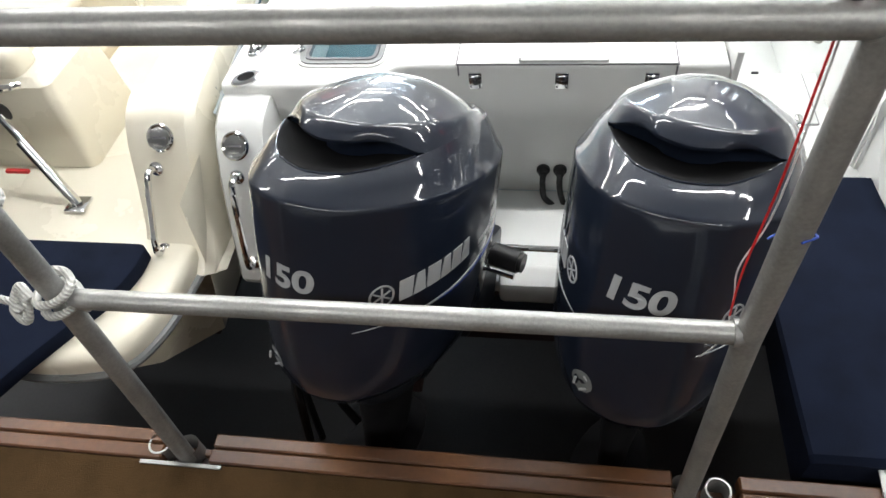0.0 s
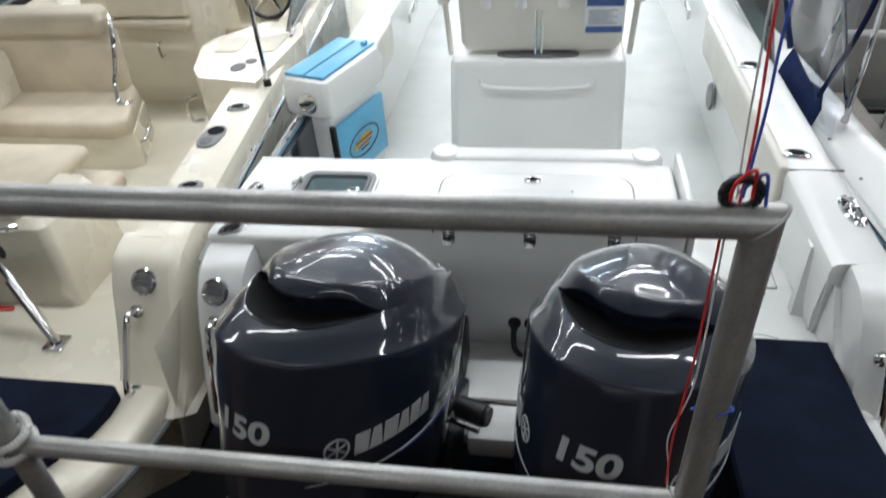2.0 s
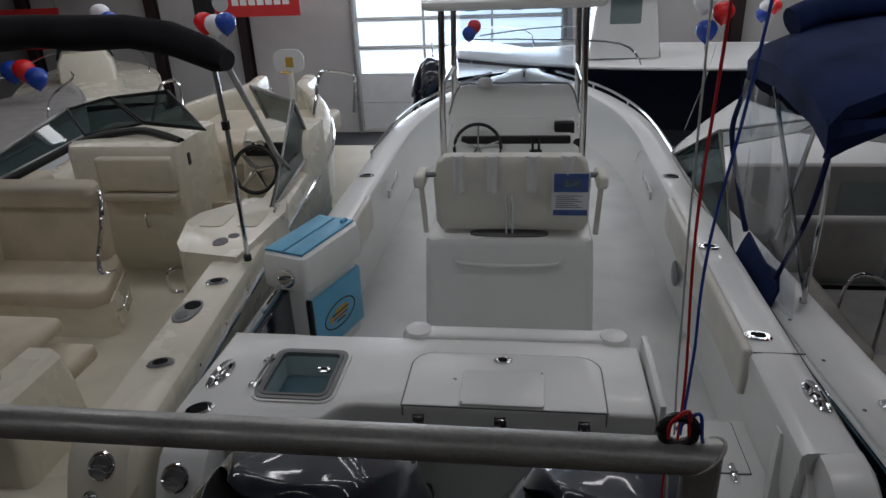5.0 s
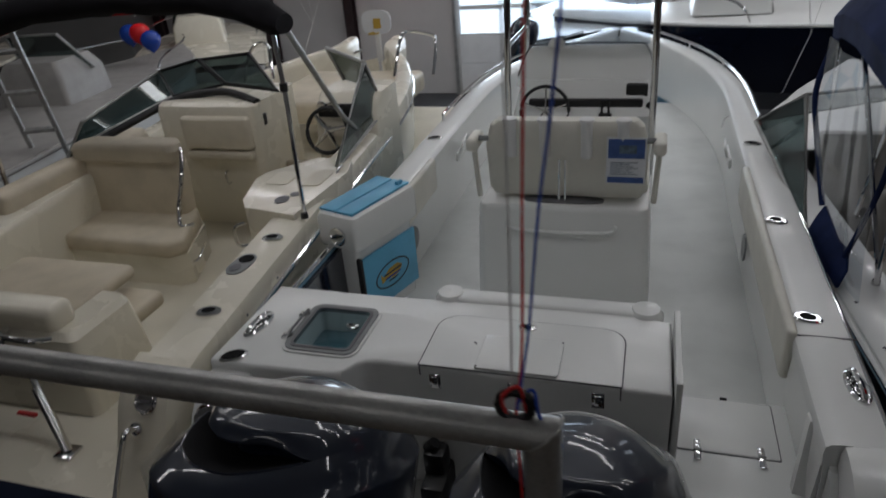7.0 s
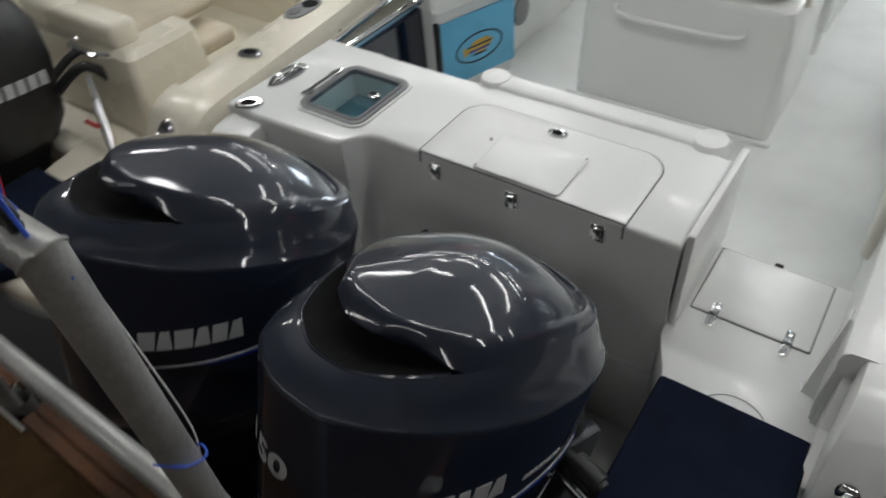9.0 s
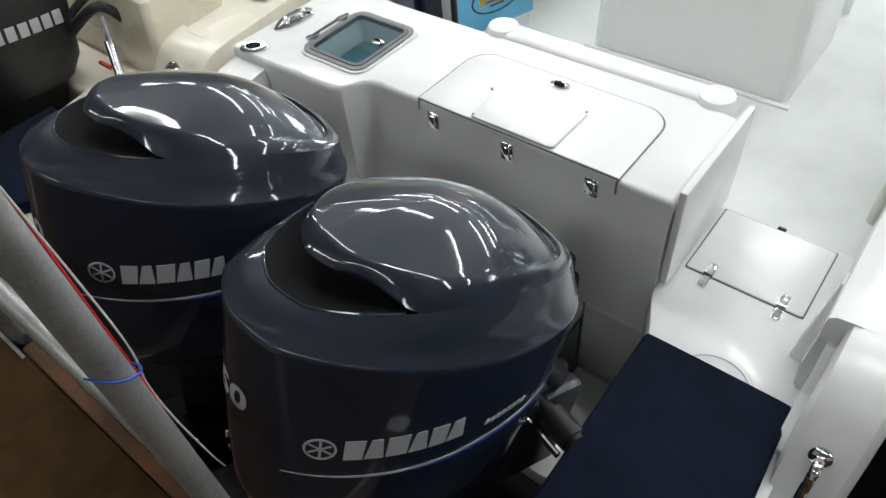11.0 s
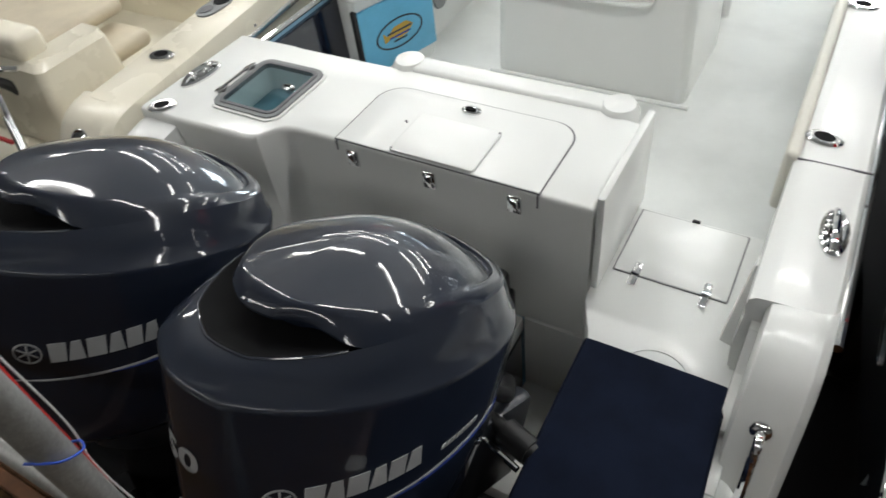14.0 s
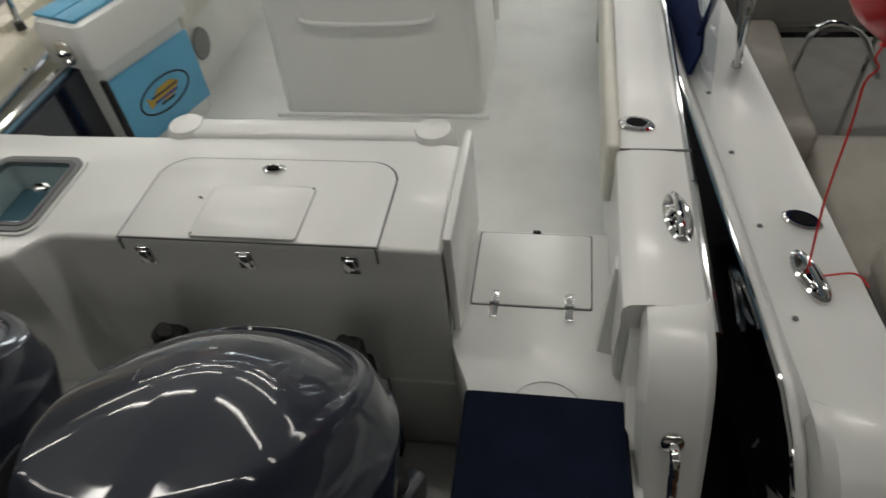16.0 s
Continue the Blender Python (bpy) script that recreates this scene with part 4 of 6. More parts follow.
for s, x in ((-1, -0.455), (1, 0.405)):
    for y in (2.24, 2.90):
        part("hardtop_leg", tube([(x, y, 1.43), (x * 0.985, y + 0.01, 2.4), (x * 0.95, y, 3.06)], 0.020, 12), CHROME, boat, "bright pipework leg")
    part("leg_brace", tube([(x * 0.97, 2.24, 2.62), (x * 0.97, 2.90, 2.62)], 0.014, 10), CHROME, boat)
ht = part("hardtop", slab(rrect(-0.53, 0.49, 2.02, 3.3, 0.12), 3.06, 3.11, 0.02), GEL, boat, "white moulded hardtop")
for x, y in ((-0.25, 2.15), (0.25, 2.15), (0.0, 2.15)):
    part("deck_light", lathe([(0, 0), (0.04, 0), (0.035, -0.012), (0, -0.012)], 16, Matrix.Translation((x, y, 3.06))), GREY_PLASTIC, ht)

# ---- ice chest standing in the side opening ----
chest = thing("ice_chest", "white ice chest with light blue lid pad and printed blue side", "cooler", pose(-0.985, 0.985, 1.40, 0, 0, -18))
part("body", loft([[(x, y, z) for x, y in rrect(-0.20 + d, -0.004 - d * 0.2, 0.0 + d, 0.46 - d, 0.03)] for z, d in ((0.0, 0.02), (0.03, 0.0), (0.46, -0.004), (0.48, 0.006))]), GEL, chest, "white insulated body")
part("lid", loft([[(x, y, z) for x, y in rrect(-0.235 + d, 0.035 - d, -0.03 + d, 0.49 - d, 0.035)] for z, d in ((0.485, 0.008), (0.50, 0.0), (0.63, 0.0), (0.66, 0.012), (0.668, 0.03))]), GEL, chest, "thick white lid")
part("lid_pad", joined(box(-0.22, -0.115, 0.0, 0.47, 0.668, 0.682, 0.004), box(-0.105, 0.0, 0.0, 0.47, 0.668, 0.682, 0.004)), AQUA, chest, "light blue foam pad")
part("pad_gap", box(-0.115, -0.105, 0.0, 0.47, 0.666, 0.672), SEAL, chest, smooth=False)
side = part("side_panel", box(0.002, 0.022, 0.0, 0.45, 0.10, 0.425, 0.006), AQUA, chest, "light blue printed side panel")
pm = Matrix.Translation((0.0235, 0.225, 0.25)) @ Matrix(((0, 0, 1, 0), (1, 0, 0, 0), (0, 1, 0, 0), (0, 0, 0, 1)))
od = loft([oval(0, 0, 0, 0.145, 0.075), oval(0, 0, 0.001, 0.145, 0.075), oval(0, 0, 0.001, 0.135, 0.067), oval(0, 0, 0, 0.135, 0.067)], caps=False)
bmesh.ops.transform(od, verts=od.verts, matrix=pm)
lg = part("emblem", od, DARK_DECAL, side, "oval emblem outline")
fl = slab([(0.085, 0.012), (0.045, 0.040), (-0.03, 0.036), (-0.075, 0.004), (-0.10, 0.028), (-0.095, -0.026), (-0.05, -0.012), (0.0, -0.030), (0.05, -0.022)], 0.0, 0.0012)
bmesh.ops.transform(fl, verts=fl.verts, matrix=pm)
part("emblem_fill", fl, GOLD, lg, "gold shape")
for k, (a, w) in enumerate(((0.012, 0.15), (-0.012, 0.13), (-0.034, 0.08))):
    bar = box(-w / 2, w / 2, a - 0.005, a + 0.004, 0.0013, 0.0019)
    bmesh.ops.transform(bar, verts=bar.verts, matrix=pm)
    part("print_bar", bar, DARK_DECAL if k % 2 == 0 else BLUE_DECAL, lg, smooth=False)
part("strap", box(0.0, 0.03, -0.02, 0.0, 0.02, 0.44, 0.004), BLACK, chest, "dark strap")
part("drain_latch", lathe([(0, 0), (0.05, 0), (0.05, 0.012), (0.038, 0.016), (0.0, 0.012)], 24, Matrix.Translation((-0.08, -0.032, 0.56)) @ Euler((radians(90), 0, 0)).to_matrix().to_4x4()), CHROME, chest, "round stainless latch")
part("strap_pin", tube([(-0.03, 0.44, 0.69), (-0.03, 0.40, 0.69)], 0.012, 8), AQUA, chest)

# ---- outboard motors ----
QA, NF, LONG, BLUNT = 0.66, 2.35, 1.075, 0.92
WALL = [(-0.520, 0.150, 0.250, 0.19), (-0.510, 0.180, 0.292, 0.22), (-0.488, 0.206, 0.328, 0.255), (-0.45, 0.224, 0.352, 0.284), (-0.38, 0.238, 0.368, 0.312), (-0.24, 0.244, 0.376, 0.342), (-0.10, 0.246, 0.377, 0.352), (0.20, 0.246, 0.376, 0.354)]


def wall(z):
    """Half width, aft and forward reach of the cowl wall at a height."""
    for a, b in zip(WALL, WALL[1:]):
        if a[0] <= z <= b[0]:
            t = (z - a[0]) / (b[0] - a[0])
            return [a[k] + (b[k] - a[k]) * t for k in (1, 2, 3)]
    return WALL[-1][1:] if z > 0 else WALL[0][1:]


def blunt(v, a):
    """Flattens the pointed aft end into a broad stern panel."""
    return v if v < BLUNT * a else BLUNT * a + (v - BLUNT * a) * (1 - BLUNT) / (LONG - BLUNT)


def skin_x(y, z):
    """Half width of the cowl at a place along it."""
    h, a, f = wall(z)
    if y >= 0:
        return h * max(0.0, 1 - (y / f) ** NF) ** (1 / NF)
    v = -y if -y < BLUNT * a else BLUNT * a + (-y - BLUNT * a) * (LONG - BLUNT) / (1 - BLUNT)
    return h * max(0.0, 1 - (v / (LONG * a)) ** 2) ** QA


def skin_y(x, z):
    """Aft face of the cowl."""
    h, a, f = wall(z)
    return -blunt(LONG * a * max(0.0, 1 - abs(x / h) ** (1 / QA)) ** 0.5, a)


def egg(h, a, f, n=80):
    """Plan outline of the cowl, broad amidships and narrowing aft to a blunt end."""
    out = []
    for k in range(n):
        t = k * math.tau / n
        c, s = math.cos(t), math.sin(t)
        if s > 0:
            out.append((h * math.copysign(abs(c) ** (2 / NF), c), f * s ** (2 / NF)))
        else:
            out.append((h * math.copysign(abs(c) ** (2 * QA), c), -blunt(-s * LONG * a, a)))
    return out


def decal(points2, side, off=0.0016):
    """A thin patch of outline (y, z) laid on the cowl's side."""
    bm = bmesh.new()
    vs = [bm.verts.new((side * (skin_x(y, z) + off), y, z)) for y, z in points2]
    vb = [bm.verts.new((side * (skin_x(y, z) - 0.002), y, z)) for y, z in points2]
    n = len(vs)
    bm.faces.new(vs)
    for i in range(n):
        j = (i + 1) % n
        bm.faces.new((vs[i], vs[j], vb[j], vb[i]))
    return bm


def patch(y0, y1, zlo, zhi, side, n=5, lean=0.0, top=(0.0, 1.0)):
    """A decal block from y0 to y1 that follows the curve of the side; top narrows its upper edge."""
    bms = []
    for k in range(n):
        a, b = k / n, (k + 1) / n
        ta, tb = top[0] + (top[1] - top[0]) * a, top[0] + (top[1] - top[0]) * b
        w = y1 - y0
        bms.append(decal([(y0 + w * a, zlo(y0 + w * a)), (y0 + w * b, zlo(y0 + w * b)), (y0 + w * tb + lean, zhi(y0 + w * b)), (y0 + w * ta + lean, zhi(y0 + w * a))], side))
    return joined(*bms)


def strip(y0, y1, z0, z1, thick, side, n=16):
    """A thin stripe rising along the cowl's side."""
    def z(y):
        t = (y - y0) / (y1 - y0)
        return z0 + (z1 - z0) * t * t
    return patch(y0, y1, z, lambda y: z(y) + thick * min(1.0, 0.25 + 3 * (y - y0) / (y1 - y0)), side, n)


MOUTH_Y = -0.135


def gape(y):
    """How far the air mouth stands open at a place along the lip: 1 aft, 0 at its tips."""
    t = max(0.0, min(1.0, (MOUTH_Y - y) / 0.135))
    return math.sin(t * math.pi / 2)


def lip_z(y):
    return 0.1165 - 0.07 * y - 0.25 * y * y - 0.25 * max(0.0, y) ** 2


def crease_z(y):
    return 0.030 - 0.13 * y


def outboard(m, label):
    e = thing("outboard_motor", label, "outboard motor", m, "twin outboards")
    # wall of the cowl up to the crease, then the bevelled shoulder up to the lip of the mouth
    rings = [[(x, y, z) for x, y in egg(h, a, f)] for z, h, a, f in WALL[:-1]]
    for d, dz in ((0.0, -0.012), (0.0008, -0.004), (0.004, 0.0015), (0.010, 0.006)):
        rings.append([(x, y, crease_z(y) + dz) for x, y in egg(0.246 - d, 0.376 - d, 0.354 - d)])
    lip = egg(0.190, 0.306, 0.333)
    crease = egg(0.236, 0.366, 0.344)
    for t in (0.35, 0.7, 0.93):
        rings.append([(x0 + (x1 - x0) * t, y0 + (y1 - y0) * t, (crease_z(y0) + 0.006) * (1 - t) + lip_z(y1) * t + 0.006 * math.sin(math.pi * t)) for (x0, y0), (x1, y1) in zip(crease, lip)])
    rings.append([(x, y, lip_z(y) + 0.0005) for x, y in lip])
    cowl = part("cowl", loft(rings, caps=False), COWL, e, "glossy dark blue-grey cowl", sharp=55)

    # black air mouth: a shelf falling away under the brow
    shelf = [(1.0, 0.0018), (0.985, 0.0025), (0.95, -0.003), (0.84, -0.010), (0.66, -0.020), (0.45, -0.03)]
    aft = [k for k, (x, y) in enumerate(lip) if y < MOUTH_Y]
    part("intake", loft([[(lip[k][0] * q, lip[k][1] * q, lip_z(lip[k][1]) + dz) for k in aft] for q, dz in shelf], closed=False), VOID, cowl, "matt black air intake")
    part("intake_rim", tube([(lip[k][0] * 1.0, lip[k][1] * 1.0, lip_z(lip[k][1]) + 0.001) for k in aft], 0.0022, 6), COWL, cowl, "polished lip of the intake")

    # domed top cover: brow over the mouth, folded edge, crown with a central ridge
    def under(q, dz):
        return [(x * (1 - q * gape(y)), y * (1 - q * gape(y)), lip_z(y) + 0.0005 + dz * gape(y)) for x, y in lip]

    top = [under(0.42, -0.02), under(0.40, 0.012), under(0.32, 0.028), under(0.235, 0.034), under(0.212, 0.036), under(0.203, 0.043)]
    brow = top[-1]
    fold = [(x, y, 0.150 - (0.13 if y > 0 else 0.22) * y - 0.25 * y * y - 0.35 * max(0.0, y) ** 2) for x, y in egg(0.162, 0.216, 0.300)]
    for t in (0.25, 0.55, 0.85):
        top.append([(p[0] + (q[0] - p[0]) * t, p[1] + (q[1] - p[1]) * t, p[2] + (q[2] - p[2]) * t + 0.004 * math.sin(math.pi * t)) for p, q in zip(brow, fold)])
    for h, a, f, c0, c1, c2 in ((0.160, 0.213, 0.297, 0.152, 0.13, 0.215), (0.154, 0.206, 0.288, 0.1555, 0.125, 0.205), (0.141, 0.190, 0.264, 0.1635, 0.118, 0.185), (0.119, 0.164, 0.227, 0.174, 0.105, 0.155), (0.094, 0.132, 0.184, 0.1845, 0.092, 0.125), (0.067, 0.097, 0.138, 0.193, 0.080, 0.10), (0.040, 0.061, 0.086, 0.1985, 0.068, 0.08), (0.018, 0.029, 0.045, 0.2010, 0.06, 0.06), (0.001, 0.003, 0.004, 0.2017, 0.06, 0.06)):
        top.append([(x, y, c0 - (c1 if y > 0 else c2) * y - 0.25 * y * y - 0.52 * max(0.0, y) ** 2 - 0.022 * (abs(x) - h * 0.5)) for x, y in egg(h, a, f)])
    part("top_cover", loft(top), COWL, e, "glossy domed top cover with overhanging brow", sharp=50)

    # lettering, ring badge and stripes
    t = text_mesh("number", "150", 0.086, SILVER, cowl, Matrix.Identity(4), 0.0, 0.10, "silver numerals")
    for v in t.data.vertices:
        x, z = -0.016 + v.co.x * 1.08, -0.103 + v.co.y * 0.90
        v.co = (x, skin_y(x, z) - 0.0022, z)
    for s in (1, -1):
        by, bz, br = -0.278, -0.150, 0.029
        bd = [decal([(by + q * 0.84 * r * math.cos(a), bz + r * math.sin(a)) for q, r, a in ((1, br, k * math.tau / 24), (1, br, (k + 1) * math.tau / 24), (1, br * 0.86, (k + 1) * math.tau / 24), (1, br * 0.86, k * math.tau / 24))], s) for k in range(24)]
        for q in range(3):
            a = radians(90 + 60 * q)
            c, d = math.cos(a), math.sin(a)
            bd.append(decal([(by + 0.84 * (u * c * 0.022 - w * d * 0.0019), bz + u * d * 0.022 + w * c * 0.0019) for u, w in ((1, 1), (-1, 1), (-1, -1), (1, -1))], s))
        part("badge", joined(*bd), SILVER, cowl, "silver ring badge", smooth=False)
        y = -0.243
        for w, tp in ((0.029, (-0.05, 1.05)), (0.031, (0.22, 0.78)), (0.036, (0.0, 1.0)), (0.033, (0.22, 0.78)), (0.032, (0.0, 1.0)), (0.034, (0.22, 0.78))):
            part("wordmark_block", patch(y, y + w, lambda v: -0.177 + 0.085 * (v + 0.252), lambda v: -0.124 + 0.085 * (v + 0.252), s, 4, 0.002, tp), SILVER, cowl, "silver wordmark block", smooth=False)
            y += w + 0.0035
        part("stripe", strip(-0.33, 0.20, -0.232, -0.175, 0.006, s, 20), SILVER, cowl, "silver stripe", smooth=False)
        part("blue_stripe", strip(-0.14, 0.22, -0.226, -0.185, 0.008, s), BLUE_DECAL, cowl, "blue stripe", smooth=False)
        part("small_mark", joined(*[decal([(0.02 + k * 0.013, -0.158 + k * 0.0012), (0.029 + k * 0.013, -0.158 + k * 0.0012), (0.032 + k * 0.013, -0.146 + k * 0.0012), (0.023 + k * 0.013, -0.146 + k * 0.0012)], s) for k in range(8)]), SILVER, cowl, "small silver marks", smooth=False)
    sx, sz = -0.085, -0.380
    bm = bmesh.new()
    bm.faces.new([bm.verts.new((x, skin_y(x, z) - 0.002, z)) for x, z in [(sx + 0.026 * math.cos(k * math.tau / 20), sz + 0.032 * math.sin(k * math.tau / 20)) for k in range(20)]])
    st = part("round_sticker", bm, GREY_PLASTIC, cowl, "round grey sticker", smooth=False)
    part("sticker_print", joined(*[tube([(sx + 0.017 * math.cos(a), skin_y(sx, sz) - 0.004, sz + 0.021 * math.sin(a)) for a in (0.4 + k * 2.1, 1.4 + k * 2.1)], 0.003, 6) for k in range(3)]), SILVER, st)

    # lower apron, leg and gearcase; below the apron matt black stands for deep shade
    part("apron", loft([[(x, y + 0.01, z) for x, y in egg(h, a, f, 48)] for z, h, a, f in ((-0.70, 0.085, 0.13, 0.13), (-0.65, 0.115, 0.18, 0.15), (-0.57, 0.140, 0.225, 0.17), (-0.52, 0.150, 0.238, 0.175), (-0.50, 0.148, 0.232, 0.172))]), COWL_LOW, e, "dark grey lower apron")
    part("mid_section", loft([oval(0, c, z, h, l, 32, 2.4) for z, h, l, c in ((-1.02, 0.035, 0.10, 0.02), (-0.85, 0.045, 0.12, 0.02), (-0.64, 0.075, 0.13, 0.02), (-0.50, 0.09, 0.16, 0.02))]), VOID, e, "leg blackened to stand for the shade below")
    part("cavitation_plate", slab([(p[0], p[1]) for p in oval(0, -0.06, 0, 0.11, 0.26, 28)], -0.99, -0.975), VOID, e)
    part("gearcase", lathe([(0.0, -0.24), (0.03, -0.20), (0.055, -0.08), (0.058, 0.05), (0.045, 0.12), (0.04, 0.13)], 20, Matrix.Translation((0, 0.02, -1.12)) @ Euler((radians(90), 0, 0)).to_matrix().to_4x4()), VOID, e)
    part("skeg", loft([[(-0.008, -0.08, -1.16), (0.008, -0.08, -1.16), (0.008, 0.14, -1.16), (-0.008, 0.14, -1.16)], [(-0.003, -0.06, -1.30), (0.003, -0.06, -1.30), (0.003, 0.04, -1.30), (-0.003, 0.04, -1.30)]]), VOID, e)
    prop = part("propeller", lathe([(0.0, -0.14), (0.035, -0.14), (0.045, 0.0), (0.04, 0.02), (0.0, 0.02)], 16, Matrix.Translation((0, -0.14, -1.12)) @ Euler((radians(90), 0, 0)).to_matrix().to_4x4()), BLACK, e, "black three-bladed propeller")
    for k in range(3):
        a = k * math.tau / 3
        r = Matrix.Translation((0, -0.08, -1.12)) @ Euler((0, a, 0)).to_matrix().to_4x4() @ Euler((0, 0, radians(28))).to_matrix().to_4x4()
        bl = loft([[(x, yy, z) for x, z in ((-0.02, 0.03), (0.02, 0.03), (0.075, 0.11), (0.06, 0.17), (0.0, 0.185), (-0.045, 0.13))] for yy in (-0.003, 0.003)])
        bmesh.ops.transform(bl, verts=bl.verts, matrix=r)
        part("blade", bl, BLACK, prop)
    part("swivel_bracket", box(-0.07, 0.07, 0.12, 0.42, -0.80, -0.45, 0.02), COWL_LOW, e, "dark swivel bracket")
    for x in (-0.105, 0.105):
        part("clamp_bracket", box(x - 0.03, x + 0.03, 0.28, 0.50, -0.72, -0.40, 0.02), COWL_LOW, e, "dark clamp bracket")
    part("steering_ram", joined(tube([(-0.20, 0.36, -0.42), (0.20, 0.36, -0.42)], 0.022, 14), tube([(0.16, 0.36, -0.42), (0.245, 0.36, -0.42)], 0.036, 18), tube([(0.245, 0.36, -0.42), (0.258, 0.36, -0.42)], 0.030, 18), tube([(-0.30, 0.36, -0.42), (-0.20, 0.36, -0.42)], 0.036, 18)), BLACK, e, "black steering ram with rubber ends")
    part("ram_rod", tube([(-0.28, 0.31, -0.44), (0.25, 0.31, -0.44)], 0.009, 10), CHROME, e, "polished rod")
    part("arm", box(-0.02, 0.02, 0.18, 0.38, -0.40, -0.38, 0.006), ALU, e)
    part("rigging_tube", tube(curve_pts([(0.10, 0.27, -0.26), (0.12, 0.33, -0.30), (0.10, 0.42, -0.38), (0.03, 0.52, -0.45)], 6), 0.020, 12), BLACK, e, "black rigging hose")
    return e


TRIM = Euler((radians(-17), 0, 0)).to_matrix().to_4x4()
first = outboard(Matrix.Translation((0.272, -0.690, 2.200)) @ Euler((0, 0, radians(-18))).to_matrix().to_4x4() @ TRIM, "dark blue-grey outboard motor beside the walk-through, trimmed up slightly")
second = copy_thing(first, Matrix.Translation((-0.413, -0.681, 2.198)) @ Euler((0, 0, radians(-20))).to_matrix().to_4x4() @ TRIM)
second["label"] = "dark blue-grey outboard motor nearer the bowrider, trimmed up slightly"
solo("tie_bar", tube([(-0.42, -0.47, 1.66), (0.27, -0.48, 1.66)], 0.010, 10), CHROME, "polished tie bar linking the two outboards", "tie bar")

# ---- neighbouring cream bowrider ----
row_boat = thing("bowrider_boat", "cream bowrider with tan seats and black folded bimini", "boat", pose(0, 0, 0))


def lx(y):
    """Centre line of the bowrider."""
    return -2.16 - 0.085 * y


def lbeam(y):
    return 0.97 if y < 2.6 else 0.97 * (1 - ((y - 2.6) / 3.1) ** 2.4)


def lgun(side, y0, y1, n, width=0.22):
    rings = []
    for y in ysteps(y0, y1, n):
        b = max(lbeam(y), 0.36)
        w = width if y < 1.5 else width * max(0.7, 1 - (y - 1.5) * 0.2)
        i = b - w
        z = 1.985 + 0.02 * max(0, y)
        rings.append([(lx(y) + side * x, y, zz) for x, zz in ((b - 0.06, 1.45), (b - 0.005, z - 0.20), (b, z - 0.06), (b - 0.012, z - 0.025), (b - 0.04, z - 0.006), (b - 0.09, z), (i + 0.06, z), (i + 0.02, z - 0.006), (i + 0.004, z - 0.03), (i, z - 0.07), (i + 0.01, 1.45), (i + 0.05, 1.42))])
    return loft(rings)


part("gunwale", lgun(1, -0.12, 5.6, 34), CREAM, row_boat, "cream gunwale")
part("gunwale", lgun(-1, -0.12, 5.6, 34), CREAM, row_boat, "cream gunwale")
hr = []
for y in [-0.5, -0.1] + ysteps(0.4, 5.68, 20):
    b = max(lbeam(y), 0.02)
    lift = 0.0 if y < 2.8 else (y - 2.8) ** 2 * 0.09
    r = [(b - 0.004, 1.84), (b * 0.97, 1.5), (b * 0.90, 1.15 + lift * 0.5), (b * 0.5, 0.85 + lift * 0.8), (0.0, 0.65 + lift)]
    hr.append([(lx(y) + x, y, z) for x, z in r] + [(lx(y) - x, y, z) for x, z in reversed(r[:-1])])
part("hull", loft(hr, caps=False, closed=False), CREAM, row_boat, "cream hull")
for s in (1, -1):
    part("rub_rail", tube([(lx(y) + s * (lbeam(y) + 0.004), y, 1.86 + 0.018 * max(0, y)) for y in ysteps(-0.1, 5.5, 30)], 0.015, 8), CHROME, row_boat, "bright rub rail")
part("floor", box(-3.3, -1.4, 0.3, 5.0, 1.40, 1.46), CREAM_SKID, row_boat, "cream cockpit floor", smooth=False)


def lquarter(side):
    xo, xi = 0.97, 0.72
    prof = [(-0.10, 1.985), (-0.16, 1.98), (-0.21, 1.965), (-0.25, 1.935), (-0.29, 1.88), (-0.34, 1.78), (-0.42, 1.64), (-0.50, 1.56), (-0.54, 1.53)]
    rings = []
    for y, z in prof:
        c = lx(y)
        rings.append([(c + side * x, yy, zz) for x, yy, zz in ((xo, y + 0.09, z - 0.07), (xo - 0.006, y + 0.03, z - 0.02), (xo - 0.03, y + 0.005, z - 0.004), (xo - 0.07, y, z), (xi + 0.05, y, z), (xi + 0.01, y + 0.008, z - 0.008), (xi, y + 0.05, z - 0.04), (xi, 0.1, 1.50), (xo, 0.1, 1.50))])
    return loft(rings)


part("stern_quarter", lquarter(1), CREAM, row_boat, "rounded cream stern corner")
part("stern_quarter", lquarter(-1), CREAM, row_boat, "rounded cream stern corner")
lobe = [(x, y) for x, y, z in curve_pts([(-1.93, -0.62, 0), (-1.80, -0.90, 0), (-1.62, -0.945, 0), (-1.42, -0.935, 0), (-1.30, -0.89, 0), (-1.235, -0.77, 0), (-1.205, -0.58, 0), (-1.19, -0.30, 0), (-1.19, 0.30, 0)], 6)]
deck_outline = [(-3.22, 0.30), (-3.20, -0.75), (-3.05, -0.95), (-2.75, -0.95), (-2.62, -0.6), (-2.55, -0.35), (-1.99, -0.35)] + lobe
part("swim_deck", loft([[(x + (d if x < -2.2 else -d), y + (d if y < 0 else 0), z) for x, y in deck_outline] for z, d in ((1.40, 0.07), (1.46, 0.02), (1.50, 0.0), (1.565, 0.0), (1.588, 0.008), (1.598, 0.025), (1.60, 0.05))]), CREAM, row_boat, "cream swim platform", sharp=50)
part("platform_rim", tube([(x + 0.002, y - 0.002, 1.515) for x, y in lobe[:-4]], 0.016, 8), GREY_PLASTIC, row_boat, "grey rubber edge")
